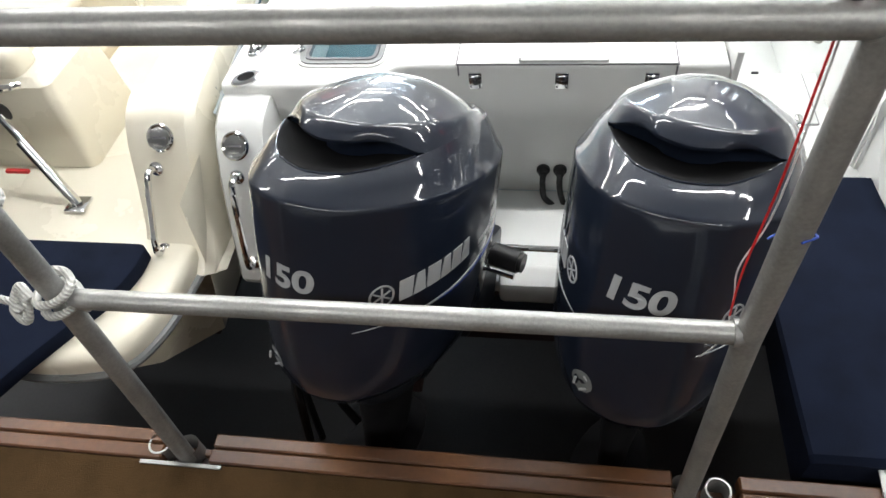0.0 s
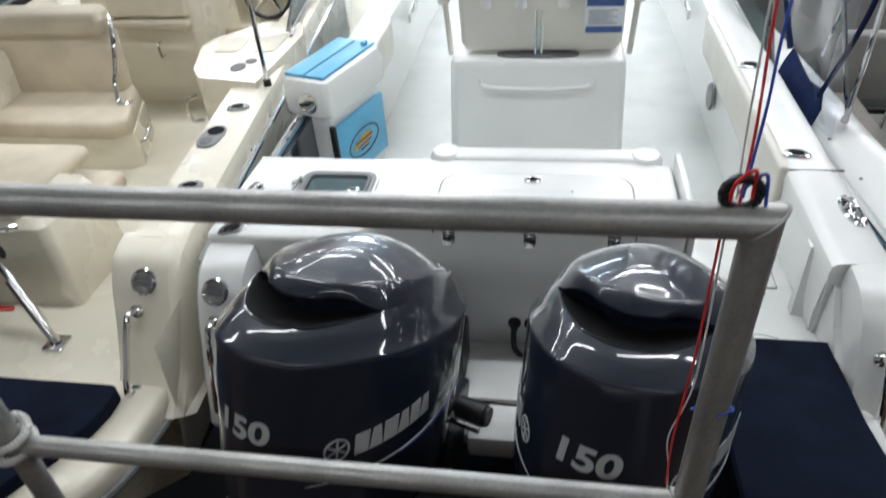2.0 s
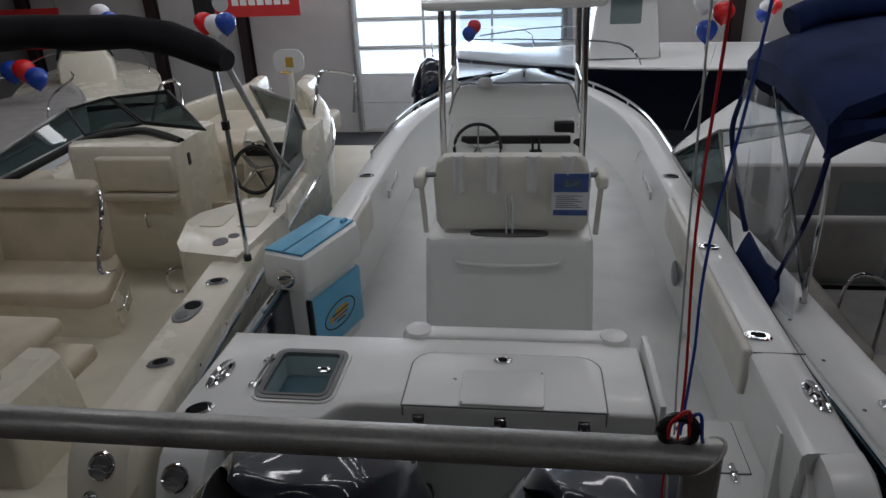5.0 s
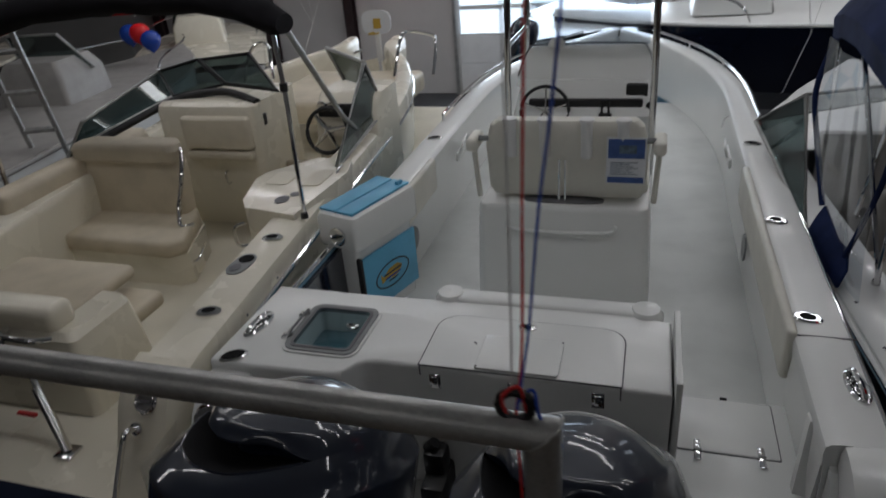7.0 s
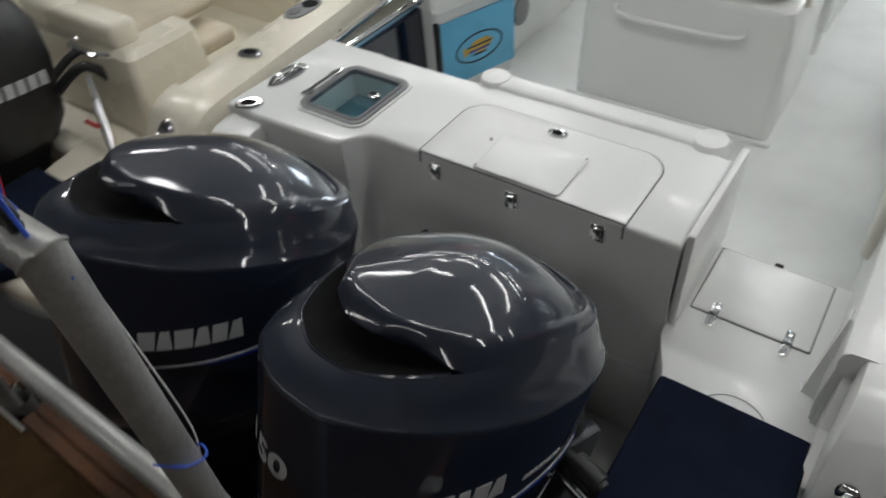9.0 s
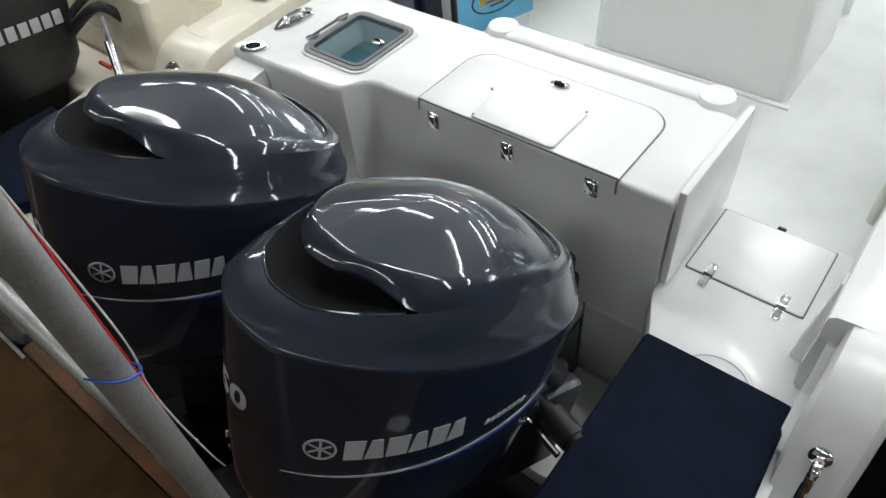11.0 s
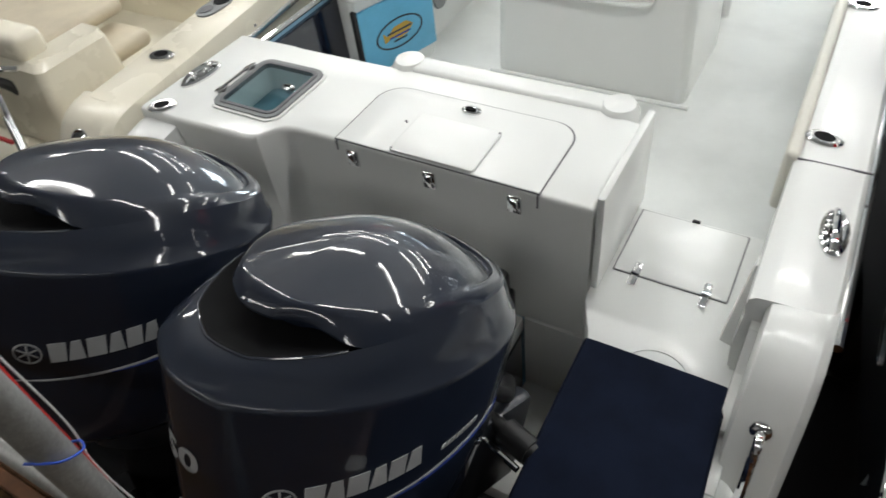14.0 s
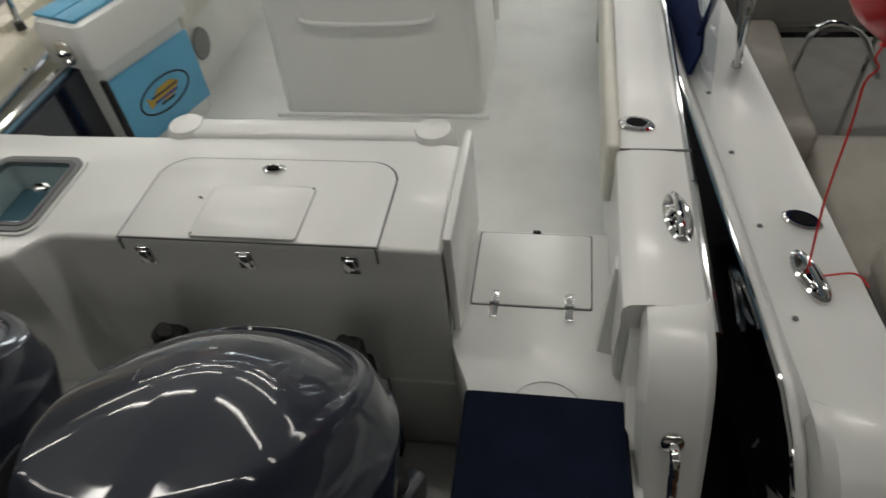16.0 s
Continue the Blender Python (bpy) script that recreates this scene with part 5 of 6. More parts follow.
solo("floor_mat", loft([[(x, y, z) for x, y in [(-1.36 - d, -0.505 - d), (-1.335 - d, -0.53 - d), (-1.335 - d, -0.60), (-1.355 - d, -0.68), (-1.53 - d, -0.97), (-1.60 - d, -1.11 + d), (-1.64 - d, -1.14 + d), (-1.97 + d, -1.14 + d), (-1.97 + d, -0.505 - d)]] for z, d in ((1.601, 0.004), (1.61, 0.0), (1.64, 0.0), (1.652, 0.005), (1.656, 0.015))]), NAVY, "navy padded mat lying on the bowrider platform", "mat")
part("transom_wall", loft([[(x, y, z) for x, y in rrect(-2.60, -1.74 - d, -0.10 + d, 0.32, 0.04)] for z, d in ((1.55, 0.0), (1.80, 0.03), (1.93, 0.06), (1.955, 0.09))]), CREAM, row_boat, "cream sunlounge base")
part("sun_pad", box(-2.62, -1.95, 0.10, 0.55, 1.90, 1.975, 0.035, 3), TAN, row_boat, "tan sunpad")
part("sun_pad_back", box(-2.62, -1.90, -0.02, 0.12, 1.93, 2.06, 0.04, 3), CREAM, row_boat)
part("headrest", box(-2.05, -1.80, 0.28, 0.52, 1.78, 1.86, 0.03, 3), TAN, row_boat, "tan side cushion")
part("grab_bar", tube(curve_pts([(-2.10, -0.06, 1.985), (-2.06, -0.12, 1.99), (-1.92, -0.12, 1.985), (-1.87, -0.07, 1.965)], 6), 0.012, 8), CHROME, row_boat)
part("ski_pole", joined(tube([(-1.94, -0.16, 1.90), (-1.74, -0.28, 1.63)], 0.012, 10), tube([(-1.88, -0.20, 1.82), (-1.72, -0.30, 1.61)], 0.020, 12)), CHROME, row_boat, "stainless tow bar")
part("tow_eye", box(-1.76, -1.68, -0.34, -0.26, 1.60, 1.615, 0.005), CHROME, row_boat)
part("red_mark", box(-1.99, -1.90, -0.24, -0.225, 1.70, 1.712), RED_BANNER, row_boat, smooth=False)
motor = thing("outboard_motor", "black outboard motor on the bowrider transom", "outboard motor", pose(-2.21, -0.47, 1.95, -10, 0, 12))
part("cowl", loft([oval(0, 0, z, h, l, 40, 2.6) for z, h, l in ((-0.28, 0.15, 0.24), (-0.2, 0.18, 0.29), (0.05, 0.19, 0.31), (0.2, 0.175, 0.29), (0.28, 0.14, 0.24), (0.32, 0.08, 0.15), (0.33, 0.01, 0.02))]), BLACK, motor, "black cowl")
for k in range(7):
    part("wordmark_block", box(0.176, 0.1915 - 0.0016 * abs(k - 3) ** 1.5, -0.19 + k * 0.055, -0.15 + k * 0.055, -0.03, 0.025), SILVER, motor, smooth=False)
part("leg", loft([oval(0, 0, z, h, l, 24, 2.4) for z, h, l in ((-1.0, 0.04, 0.1), (-0.5, 0.07, 0.14), (-0.27, 0.13, 0.22))]), BLACK, motor)
part("hose", tube(curve_pts([(0.14, 0.22, -0.1), (0.24, 0.32, 0.0), (0.30, 0.42, -0.12), (0.28, 0.50, -0.3)], 6), 0.022, 10), BLACK, motor)
part("hose", tube(curve_pts([(0.05, 0.25, -0.1), (0.12, 0.42, 0.02), (0.22, 0.52, -0.12), (0.22, 0.55, -0.3)], 6), 0.018, 10), BLACK, motor)
round_cap(-1.28, -0.272, 1.908, row_boat, Euler((radians(52), 0, 0)).to_matrix().to_4x4())
grab_rail("grab_rail", (-1.31, -0.325, 1.82), (-1.315, -0.475, 1.585), (0, -0.05, 0.03), row_boat)
rod_holder(-1.30, 0.19, 1.992, row_boat, 20)
rod_holder(-1.357, 0.838, 2.004, row_boat, 20)
bw = part("cup_holder", loft([oval(-1.375, 0.575, 1.99, 0.050, 0.095, 36, 2.6), oval(-1.375, 0.575, 2.002, 0.050, 0.095, 36, 2.6), oval(-1.375, 0.575, 2.004, 0.043, 0.088, 36, 2.6)]), GREY_PLASTIC, row_boat, "dark cup holder tray")
part("cup", slab([(p[0], p[1]) for p in oval(-1.37, 0.615, 0, 0.036, 0.036)], 2.003, 2.007), VOID, bw)
part("cup", slab([(p[0], p[1]) for p in oval(-1.38, 0.53, 0, 0.026, 0.034)], 2.003, 2.007), SEAL, bw)
for k in range(6):
    y = 0.0 + k * 0.32
    part("screw_cap", lathe([(0, 0), (0.007, 0), (0.005, 0.003), (0, 0.003)], 10, Matrix.Translation((lx(y) + 0.970, y, 1.90)) @ Euler((0, radians(90), 0)).to_matrix().to_4x4()), SEAL, row_boat)
# side table with cup wells
tb = part("side_table", loft([[(x, y, z) for x, y in [(-1.34, 1.04), (-1.66, 1.10), (-1.73, 1.20), (-1.82, 1.50), (-1.80, 1.62), (-1.58, 1.88), (-1.36, 1.86), (-1.30, 1.66)]] for z in (1.46, 1.90, 2.02, 2.035)]), CREAM, row_boat, "cream moulded side table", sharp=50)
part("tray", slab(rrect(-1.72, -1.58, 1.42, 1.62, 0.03), 2.034, 2.040), CREAM_SKID, tb)
part("tray", slab(rrect(-1.50, -1.38, 1.42, 1.66, 0.03), 2.034, 2.040), CREAM_SKID, tb)
part("cup", slab([(p[0], p[1]) for p in oval(-1.50, 1.22, 0, 0.038, 0.05)], 2.034, 2.039), SEAL, tb)
part("cup", slab([(p[0], p[1]) for p in oval(-1.46, 1.30, 0, 0.03, 0.03)], 2.034, 2.039), SEAL, tb)
part("table_handle", tube(curve_pts([(-1.74, 1.18, 1.90), (-1.79, 1.15, 1.88), (-1.79, 1.15, 1.78), (-1.74, 1.18, 1.76)], 5), 0.010, 8), CHROME, tb)


sofa = part("seat_base", loft([[(x, y, z) for x, y in [(-3.10, 1.16), (-2.26, 1.16), (-2.20, 1.22), (-2.34, 1.60), (-2.40, 1.66), (-3.14, 1.66)]] for z in (1.46, 1.66)]), CREAM, row_boat, "cream moulded seat base", sharp=50)
part("cushion", loft([[(x, y, z) for x, y in [(-3.12 + d, 1.15 + d), (-2.27 - d, 1.13 + d), (-2.20 - d, 1.20 + d), (-2.34 - d, 1.58), (-2.40, 1.64), (-3.14 + d, 1.64)]] for z, d in ((1.66, 0.008), (1.675, 0.0), (1.735, 0.0), (1.752, 0.008), (1.76, 0.03))]), TAN, sofa, "tan vinyl cushion", sharp=60)
part("seat_back", loft([[(x, y, z) for x, y in rrect(-3.16 + d, -2.385 - d, 1.52 + o, 1.66 + o, 0.05)] for z, d, o in ((1.74, 0.02, 0.0), (1.78, 0.0, -0.005), (2.07, 0.0, 0.02), (2.09, 0.010, 0.025), (2.105, 0.0, 0.0), (2.17, -0.005, -0.004), (2.20, 0.012, 0.012), (2.212, 0.04, 0.03))]), TAN, row_boat, "tan vinyl backrest with rolled top")
part("seat_rail", tube(curve_pts([(-2.41, 1.62, 2.14), (-2.36, 1.58, 2.17), (-2.33, 1.50, 2.05), (-2.35, 1.42, 1.86), (-2.32, 1.36, 1.76), (-2.27, 1.42, 1.75)], 6), 0.014, 10), CHROME, row_boat, "bright seat rail")
part("seat_grip", tube(curve_pts([(-2.215, 1.26, 1.58), (-2.19, 1.28, 1.59), (-2.235, 1.42, 1.61), (-2.26, 1.44, 1.61)], 5), 0.008, 8), CHROME, row_boat)
part("grip", tube(curve_pts([(-2.37, 2.02, 1.78), (-2.37, 1.985, 1.79), (-2.37, 1.98, 1.86), (-2.37, 2.02, 1.87)], 5), 0.008, 8), CHROME, row_boat, "small chrome pull")
part("seat_back", box(-2.63, -2.115, 1.965, 2.04, 2.03, 2.255, 0.025, 3), PADDING, row_boat, "beige pad on the dash face")
part("seat_back", box(-3.25, -3.08, 0.9, 2.2, 1.85, 2.12, 0.05, 3), TAN, row_boat, "tan side bolster")
part("dash_port", loft([[(x, y, z) for x, y in rrect(-2.84, -2.08, 2.01 + o, 2.62, 0.06)] for z, o in ((1.46, 0.03), (2.0, 0.0), (2.27, 0.0), (2.31, 0.02), (2.325, 0.07))]), CREAM, row_boat, "cream dashboard")
part("dash_cushion", box(-2.62, -2.12, 1.95, 2.03, 1.965, 2.022, 0.02, 3), PADDING, row_boat, "beige ledge pad")
part("latch", box(-2.105, -2.075, 2.12, 2.16, 2.16, 2.24, 0.006), BLACK, row_boat)
part("helm", loft([[(x, y, z) for x, y in rrect(-1.86, -1.40, 2.38 + o, 2.9, 0.05)] for z, o in ((1.46, 0.0), (1.95, 0.0), (2.16, 0.03), (2.25, 0.12), (2.27, 0.16))]), CREAM, row_boat, "cream helm")
part("dash_panel", box(-1.81, -1.45, 2.375, 2.40, 2.14, 2.235, 0.01), BLACK, row_boat, "black instrument panel")
for x, z in ((-1.77, 2.22), (-1.69, 2.22), (-1.74, 2.05)):
    part("gauge", lathe([(0, 0), (0.034, 0), (0.034, 0.012), (0.028, 0.014), (0.0, 0.010)], 18, Matrix.Translation((x, 2.372, z)) @ Euler((radians(90), 0, 0)).to_matrix().to_4x4()), CHROME, row_boat, "chrome gauge")
wm = Matrix.Translation((-1.72, 2.30, 2.07)) @ Euler((radians(72), 0, 0)).to_matrix().to_4x4()
wh = part("steering_wheel", tube([wm @ Vector((0.15 * math.cos(k * math.tau / 32), 0.15 * math.sin(k * math.tau / 32), 0)) for k in range(32)], 0.014, 10, True), BLACK, row_boat, "black-rimmed steering wheel")
for a in (0.2, 2.3, 4.0, 5.3):
    part("spoke", tube([wm @ Vector((0, 0, -0.02)), wm @ Vector((0.145 * math.cos(a), 0.145 * math.sin(a), 0))], [0.022, 0.010], 8), CHROME, wh)
part("throttle", joined(box(-1.46, -1.42, 2.22, 2.32, 1.95, 2.02, 0.01), tube([(-1.44, 2.26, 2.0), (-1.50, 2.22, 2.12)], 0.010)), BLACK, row_boat)
part("seat_swivel", box(-1.98, -1.55, 1.72, 2.08, 1.62, 1.76, 0.05, 3), TAN, row_boat, "tan helm seat")
part("helm_cove", box(-1.98, -1.42, 2.10, 2.16, 1.55, 1.92, 0.03), TAN_DARK, row_boat)


def pane(name, pts, mat, parent, t=0.005):
    a = [Vector(p) for p in pts]
    n = (a[1] - a[0]).cross(a[2] - a[0]).normalized() * t
    return part(name, loft([[p for p in a], [p + n for p in a]]), mat, parent, smooth=False)


def framed(pts, parent, r=0.014, frame_mat=None, glass=None):
    f = part("screen_frame", tube(pts, r, 8, True), frame_mat or ALU, parent, "aluminium windscreen frame")
    pane("glass", pts, glass or SMOKE, f)
    return f


framed([(-1.40, 1.70, 2.02), (-1.47, 2.48, 2.48), (-1.42, 2.62, 2.12)], row_boat, 0.016)
framed([(-1.47, 2.50, 2.48), (-1.42, 2.63, 2.12), (-1.82, 2.95, 2.20), (-1.84, 2.72, 2.54)], row_boat)
framed([(-2.35, 2.53, 2.55), (-1.90, 2.06, 2.41), (-2.42, 2.28, 2.40), (-2.74, 2.50, 2.52)], row_boat, 0.014, BLACK)
framed([(-2.76, 2.50, 2.52), (-2.44, 2.28, 2.395), (-2.80, 2.20, 2.335), (-2.95, 2.30, 2.487)], row_boat, 0.013, BLACK)
framed([(-2.96, 2.30, 2.487), (-2.81, 2.20, 2.334), (-3.10, 1.63, 2.19), (-3.20, 1.50, 2.08), (-3.13, 1.67, 2.31)], row_boat, 0.013)
part("dash_trim", tube(curve_pts([(-2.09, 2.10, 2.322), (-2.25, 2.18, 2.345), (-2.42, 2.23, 2.36), (-2.62, 2.21, 2.345), (-2.80, 2.15, 2.31), (-2.95, 1.90, 2.24), (-3.10, 1.61, 2.16)], 5), 0.026, 10), BLACK, row_boat, "black screen coaming trim")
part("bow_cushion", box(-2.95, -1.75, 3.4, 4.6, 1.75, 1.95, 0.05, 3), TAN, row_boat, "tan bow cushion")
for pts in ([(-1.80, 3.9, 2.05), (-1.76, 4.05, 2.36), (-1.70, 4.15, 2.385), (-1.50, 4.12, 2.36), (-1.46, 4.1, 2.28), (-1.44, 3.9, 2.06)], [(-3.2, 3.7, 2.05), (-3.14, 3.85, 2.33), (-3.0, 3.9, 2.34), (-2.95, 3.8, 2.06)]):
    part("bow_rail", tube(curve_pts(pts, 6), 0.014, 8), CHROME, row_boat, "bright bow rail")
# bimini folded on its frame
part("bimini_roll", loft([[(x, 1.22 + dy + 0.09 * math.cos(a), z + 0.075 * s * math.sin(a)) for a in [k * math.tau / 16 for k in range(16)]] for x, z, s, dy in ((-1.30, 2.95, 0.6, 0.0), (-1.36, 2.975, 1.0, 0.0), (-1.55, 3.05, 1.05, 0.01), (-1.75, 3.09, 1.0, -0.01), (-2.0, 3.085, 1.1, 0.01), (-2.2, 3.10, 1.0, 0.0), (-2.5, 3.09, 1.15, 0.0), (-2.8, 3.06, 1.0, 0.01), (-3.1, 3.0, 1.1, 0.0), (-3.4, 2.85, 0.8, 0.0))]), BLACK_CANVAS, row_boat, "black rolled bimini canvas")
part("bimini_pole", tube([(-1.30, 1.08, 2.00), (-1.335, 1.17, 2.62), (-1.36, 1.20, 2.92)], 0.012, 10), CHROME, row_boat, "bright bimini pole")
part("bimini_pole", tube([(-1.32, 1.24, 2.94), (-1.42, 1.95, 2.28), (-1.44, 2.20, 2.10)], 0.016, 10), ALU, row_boat, "bright bimini pole")
part("bimini_pole", tube([(-3.35, 1.24, 2.88), (-3.38, 1.2, 2.05)], 0.014, 10), CHROME, row_boat, "bright bimini pole")
part("pole_foot", lathe([(0, 0), (0.02, 0), (0.018, 0.03), (0, 0.035)], 12, Matrix.Translation((-1.30, 1.08, 2.003))), BLACK, row_boat)
part("pole_joint", lathe([(0, -0.02), (0.02, -0.02), (0.02, 0.02), (0, 0.02)], 12, Matrix.Translation((-1.34, 1.175, 2.66))), BLACK, row_boat)
part("deck_cleat", tube(curve_pts([(-1.36, 1.62, 2.01), (-1.36, 1.66, 2.045), (-1.365, 1.72, 2.045), (-1.37, 1.76, 2.01)], 4), 0.009, 8), CHROME, row_boat)
# boarding ladder beyond
lad = thing("boarding_ladder", "grey folding ladder leaning on a boat behind the bowrider", "ladder", pose(-4.6, 2.6, 2.35, 12, 0, 20))
for x in (-0.14, 0.14):
    part("rail", box(x - 0.02, x + 0.02, -0.015, 0.015, -0.75, 0.55, 0.005), ALU, lad, smooth=False)
for z in (-0.45, -0.1, 0.25, 0.5):
    part("rung", box(-0.14, 0.14, -0.03, 0.03, z - 0.015, z + 0.015, 0.004), ALU, lad, smooth=False)

# ---- neighbouring cuddy boat with blue canvas ----
cud = thing("cuddy_boat", "white cuddy boat with navy hull and blue camper canvas", "boat", pose(0, 0, 0))


def rx(y):
    return 2.36 - 0.10 * y


def rbeam(y):
    return 1.06 if y < 2.2 else 1.06 * (1 - ((y - 2.2) / 2.35) ** 2.3)


def rgun(side, y0, y1, n, width=0.25):
    rings = []
    for y in ysteps(y0, y1, n):
        b = max(rbeam(y), 0.3)
        i = b - width
        z = 1.80 + 0.02 * max(0.0, y)
        rings.append([(rx(y) + side * x, y, zz) for x, zz in ((b - 0.04, 1.5), (b, z - 0.05), (b - 0.01, z - 0.02), (b - 0.035, z - 0.004), (b - 0.07, z), (i + 0.05, z), (i + 0.015, z - 0.008), (i, z - 0.04), (i, 1.25), (i + 0.05, 1.22))])
    return loft(rings)


part("gunwale", rgun(-1, -0.22, 4.35, 34), GEL, cud, "white gunwale")
part("gunwale", rgun(1, -0.22, 4.35, 34), GEL, cud, "white gunwale")
hr = []
def rub_z(y):
    """Height of the cuddy's rub rail, turning down round the stern corner."""
    if y > -0.05:
        return 1.76 + 0.02 * max(0.0, y)
    line = ((-0.05, 1.76), (-0.15, 1.745), (-0.25, 1.70), (-0.33, 1.63), (-0.40, 1.50), (-0.46, 1.30), (-0.50, 1.12))
    for (ya, za), (yb, zb) in zip(line, line[1:]):
        if y >= yb:
            return za + (zb - za) * (y - ya) / (yb - ya)
    return 1.12


for y in [-0.49, -0.46, -0.40, -0.33, -0.25, -0.15, -0.05, 0.06] + ysteps(0.25, 4.53, 22):
    b = max(rbeam(y), 0.02) + 0.004
    lift = 0.0 if y < 2.8 else (y - 2.8) ** 2 * 0.08
    top = rub_z(y) - 0.005
    r = [(b, top), (b * 0.97, min(1.45, top - 0.04)), (b * 0.90, 1.05 + lift * 0.5), (b * 0.5, 0.8 + lift * 0.8), (0.0, 0.6 + lift)]
    hr.append([(rx(y) + x, y, z) for x, z in r] + [(rx(y) - x, y, z) for x, z in reversed(r[:-1])])
part("hull", loft(hr, caps=False, closed=False), NAVY_HULL, cud, "glossy navy hull")
RUB = [-0.49, -0.46, -0.43, -0.40, -0.36, -0.33, -0.29, -0.25, -0.20, -0.15] + ysteps(-0.10, 4.35, 34)
part("rub_rail", tube([(rx(y) - rbeam(y) - 0.008, y, rub_z(y)) for y in RUB], 0.017, 8), GEL, cud, "white rub rail")
part("rub_insert", tube([(rx(y) - rbeam(y) - 0.020, y, rub_z(y) + 0.002) for y in RUB], 0.009, 8), CHROME, cud, "bright rail insert")


def rquarter(side):
    xo, xi = 1.06, 0.80
    prof = [(-0.215, 1.80), (-0.27, 1.796), (-0.32, 1.78), (-0.37, 1.745), (-0.41, 1.69), (-0.47, 1.56), (-0.56, 1.36), (-0.60, 1.25)]
    rings = []
    for y, z in prof:
        c = rx(y)
        rings.append([(c + side * x, yy, zz) for x, yy, zz in ((xo, y + 0.08, z - 0.06), (xo - 0.005, y + 0.03, z - 0.02), (xo - 0.03, y + 0.004, z - 0.004), (xo - 0.07, y, z), (xi + 0.04, y, z), (xi + 0.01, y + 0.01, z - 0.01), (xi, y + 0.05, z - 0.04), (xi, 0.1, 1.22), (xo - 0.04, 0.0, 1.22))])
    return loft(rings)


part("stern_quarter", rquarter(-1), GEL, cud, "white rounded stern corner")
part("stern_quarter", rquarter(1), GEL, cud, "white rounded stern corner")
part("floor", box(1.45, 3.2, -0.2, 2.4, 1.15, 1.22), CANVAS_GREY, cud, "grey cockpit carpet", smooth=False)
part("transom", box(1.55, 3.2, -0.22, -0.02, 1.2, 1.72, 0.03), GEL, cud, "white transom wall")
st = part("seat_base", box(1.60, 2.6, 0.36, 1.02, 1.22, 1.50, 0.02), CANVAS_GREY, cud, "grey seat base")
part("cushion", box(1.60, 2.6, 0.34, 1.04, 1.50, 1.61, 0.04, 4), TAUPE_SHADED, st, "taupe seat cushion")
part("aft_seat", box(1.58, 2.9, -0.02, 0.30, 1.70, 1.83, 0.05, 4), TAUPE_SHADED, cud, "taupe aft cushion")
part("aft_seat_edge", box(1.60, 2.9, 0.0, 0.28, 1.66, 1.705, 0.01), CANVAS_GREY, cud)
part("side_cushion", box(1.46, 1.62, 0.9, 1.7, 1.55, 1.70, 0.04, 4), TAUPE_SHADED, cud)
for y in (0.02, 0.33, 0.64, 0.95, 1.26):
    part("screw_cap", lathe([(0, 0), (0.008, 0), (0.006, 0.003), (0, 0.003)], 10, Matrix.Translation((rx(y) - 1.02, y, 1.80 + 0.02 * y))), SEAL, cud)
rod_holder(1.415, 0.35, 1.812, cud, -30)
cleat(1.395, 0.15, 1.808, cud, 12)
round_cap(1.56, -0.07, 1.835, cud, Matrix.Identity(4), "vent_cap")
grab_rail("grab_rail", (1.42, -0.41, 1.70), (1.44, -0.55, 1.42), (0, -0.045, 0.025), cud)
part("hull_vent", ringband([(p[0], p[1]) for p in oval(0, 0, 0, 0.045, 0.12)], [(p[0], p[1]) for p in oval(0, 0, 0, 0.032, 0.105)], 0, 0.012), CHROME, cud, "oval stainless hull vent").data.transform(Matrix.Translation((1.285, 0.248, 1.60)) @ Euler((0, radians(-96), 0)).to_matrix().to_4x4())
part("foredeck", loft([[(rx(y) + k * rbeam(y) * 0.9, y, 1.86 + 0.02 * y + 0.09 * (1 - k * k)) for k in (-1, -0.7, -0.3, 0, 0.3, 0.7, 1)] for y in ysteps(2.5, 4.42, 10)], caps=False, closed=False), GEL, cud, "white cambered foredeck")
part("bulkhead", box(1.35, 3.1, 2.45, 2.52, 1.22, 2.05, 0.01), CANVAS_GREY, cud, "grey upholstered cabin bulkhead, darkened as canvas shade")
part("cabin_door", box(2.0, 2.5, 2.43, 2.455, 1.25, 1.95, 0.01), GLASS, cud)
# windscreen, canvas and clear curtains
framed([(1.14, 1.55, 1.88), (1.19, 2.25, 2.33), (1.00, 2.55, 2.09)], cud, 0.014)
framed([(1.20, 2.26, 2.33), (1.01, 2.56, 2.09), (1.9, 3.0, 2.12), (1.95, 2.55, 2.34)], cud, 0.010)
framed([(1.97, 2.55, 2.34), (1.92, 3.0, 2.12), (2.9, 2.6, 2.08), (2.8, 2.3, 2.32)], cud, 0.010)
cv = []
for y, dz in ((0.78, -0.06), (0.95, 0.0), (1.25, 0.03), (1.45, 0.05), (1.70, 0.04), (1.86, 0.0)):
    cv.append([(x, y + 0.02 * math.sin(5 * x), z + dz) for x, z in ((1.18, 2.70), (1.17, 2.80), (1.22, 2.87), (1.40, 2.94), (1.7, 2.98), (2.1, 3.0), (2.6, 2.98), (3.0, 2.90), (3.15, 2.62), (3.10, 2.62), (2.96, 2.86), (2.6, 2.93), (2.1, 2.95), (1.7, 2.93), (1.42, 2.89), (1.26, 2.82), (1.20, 2.76), (1.205, 2.70))])
part("canvas_top", loft(cv), BLUE_CANVAS, cud, "royal blue camper canvas top")
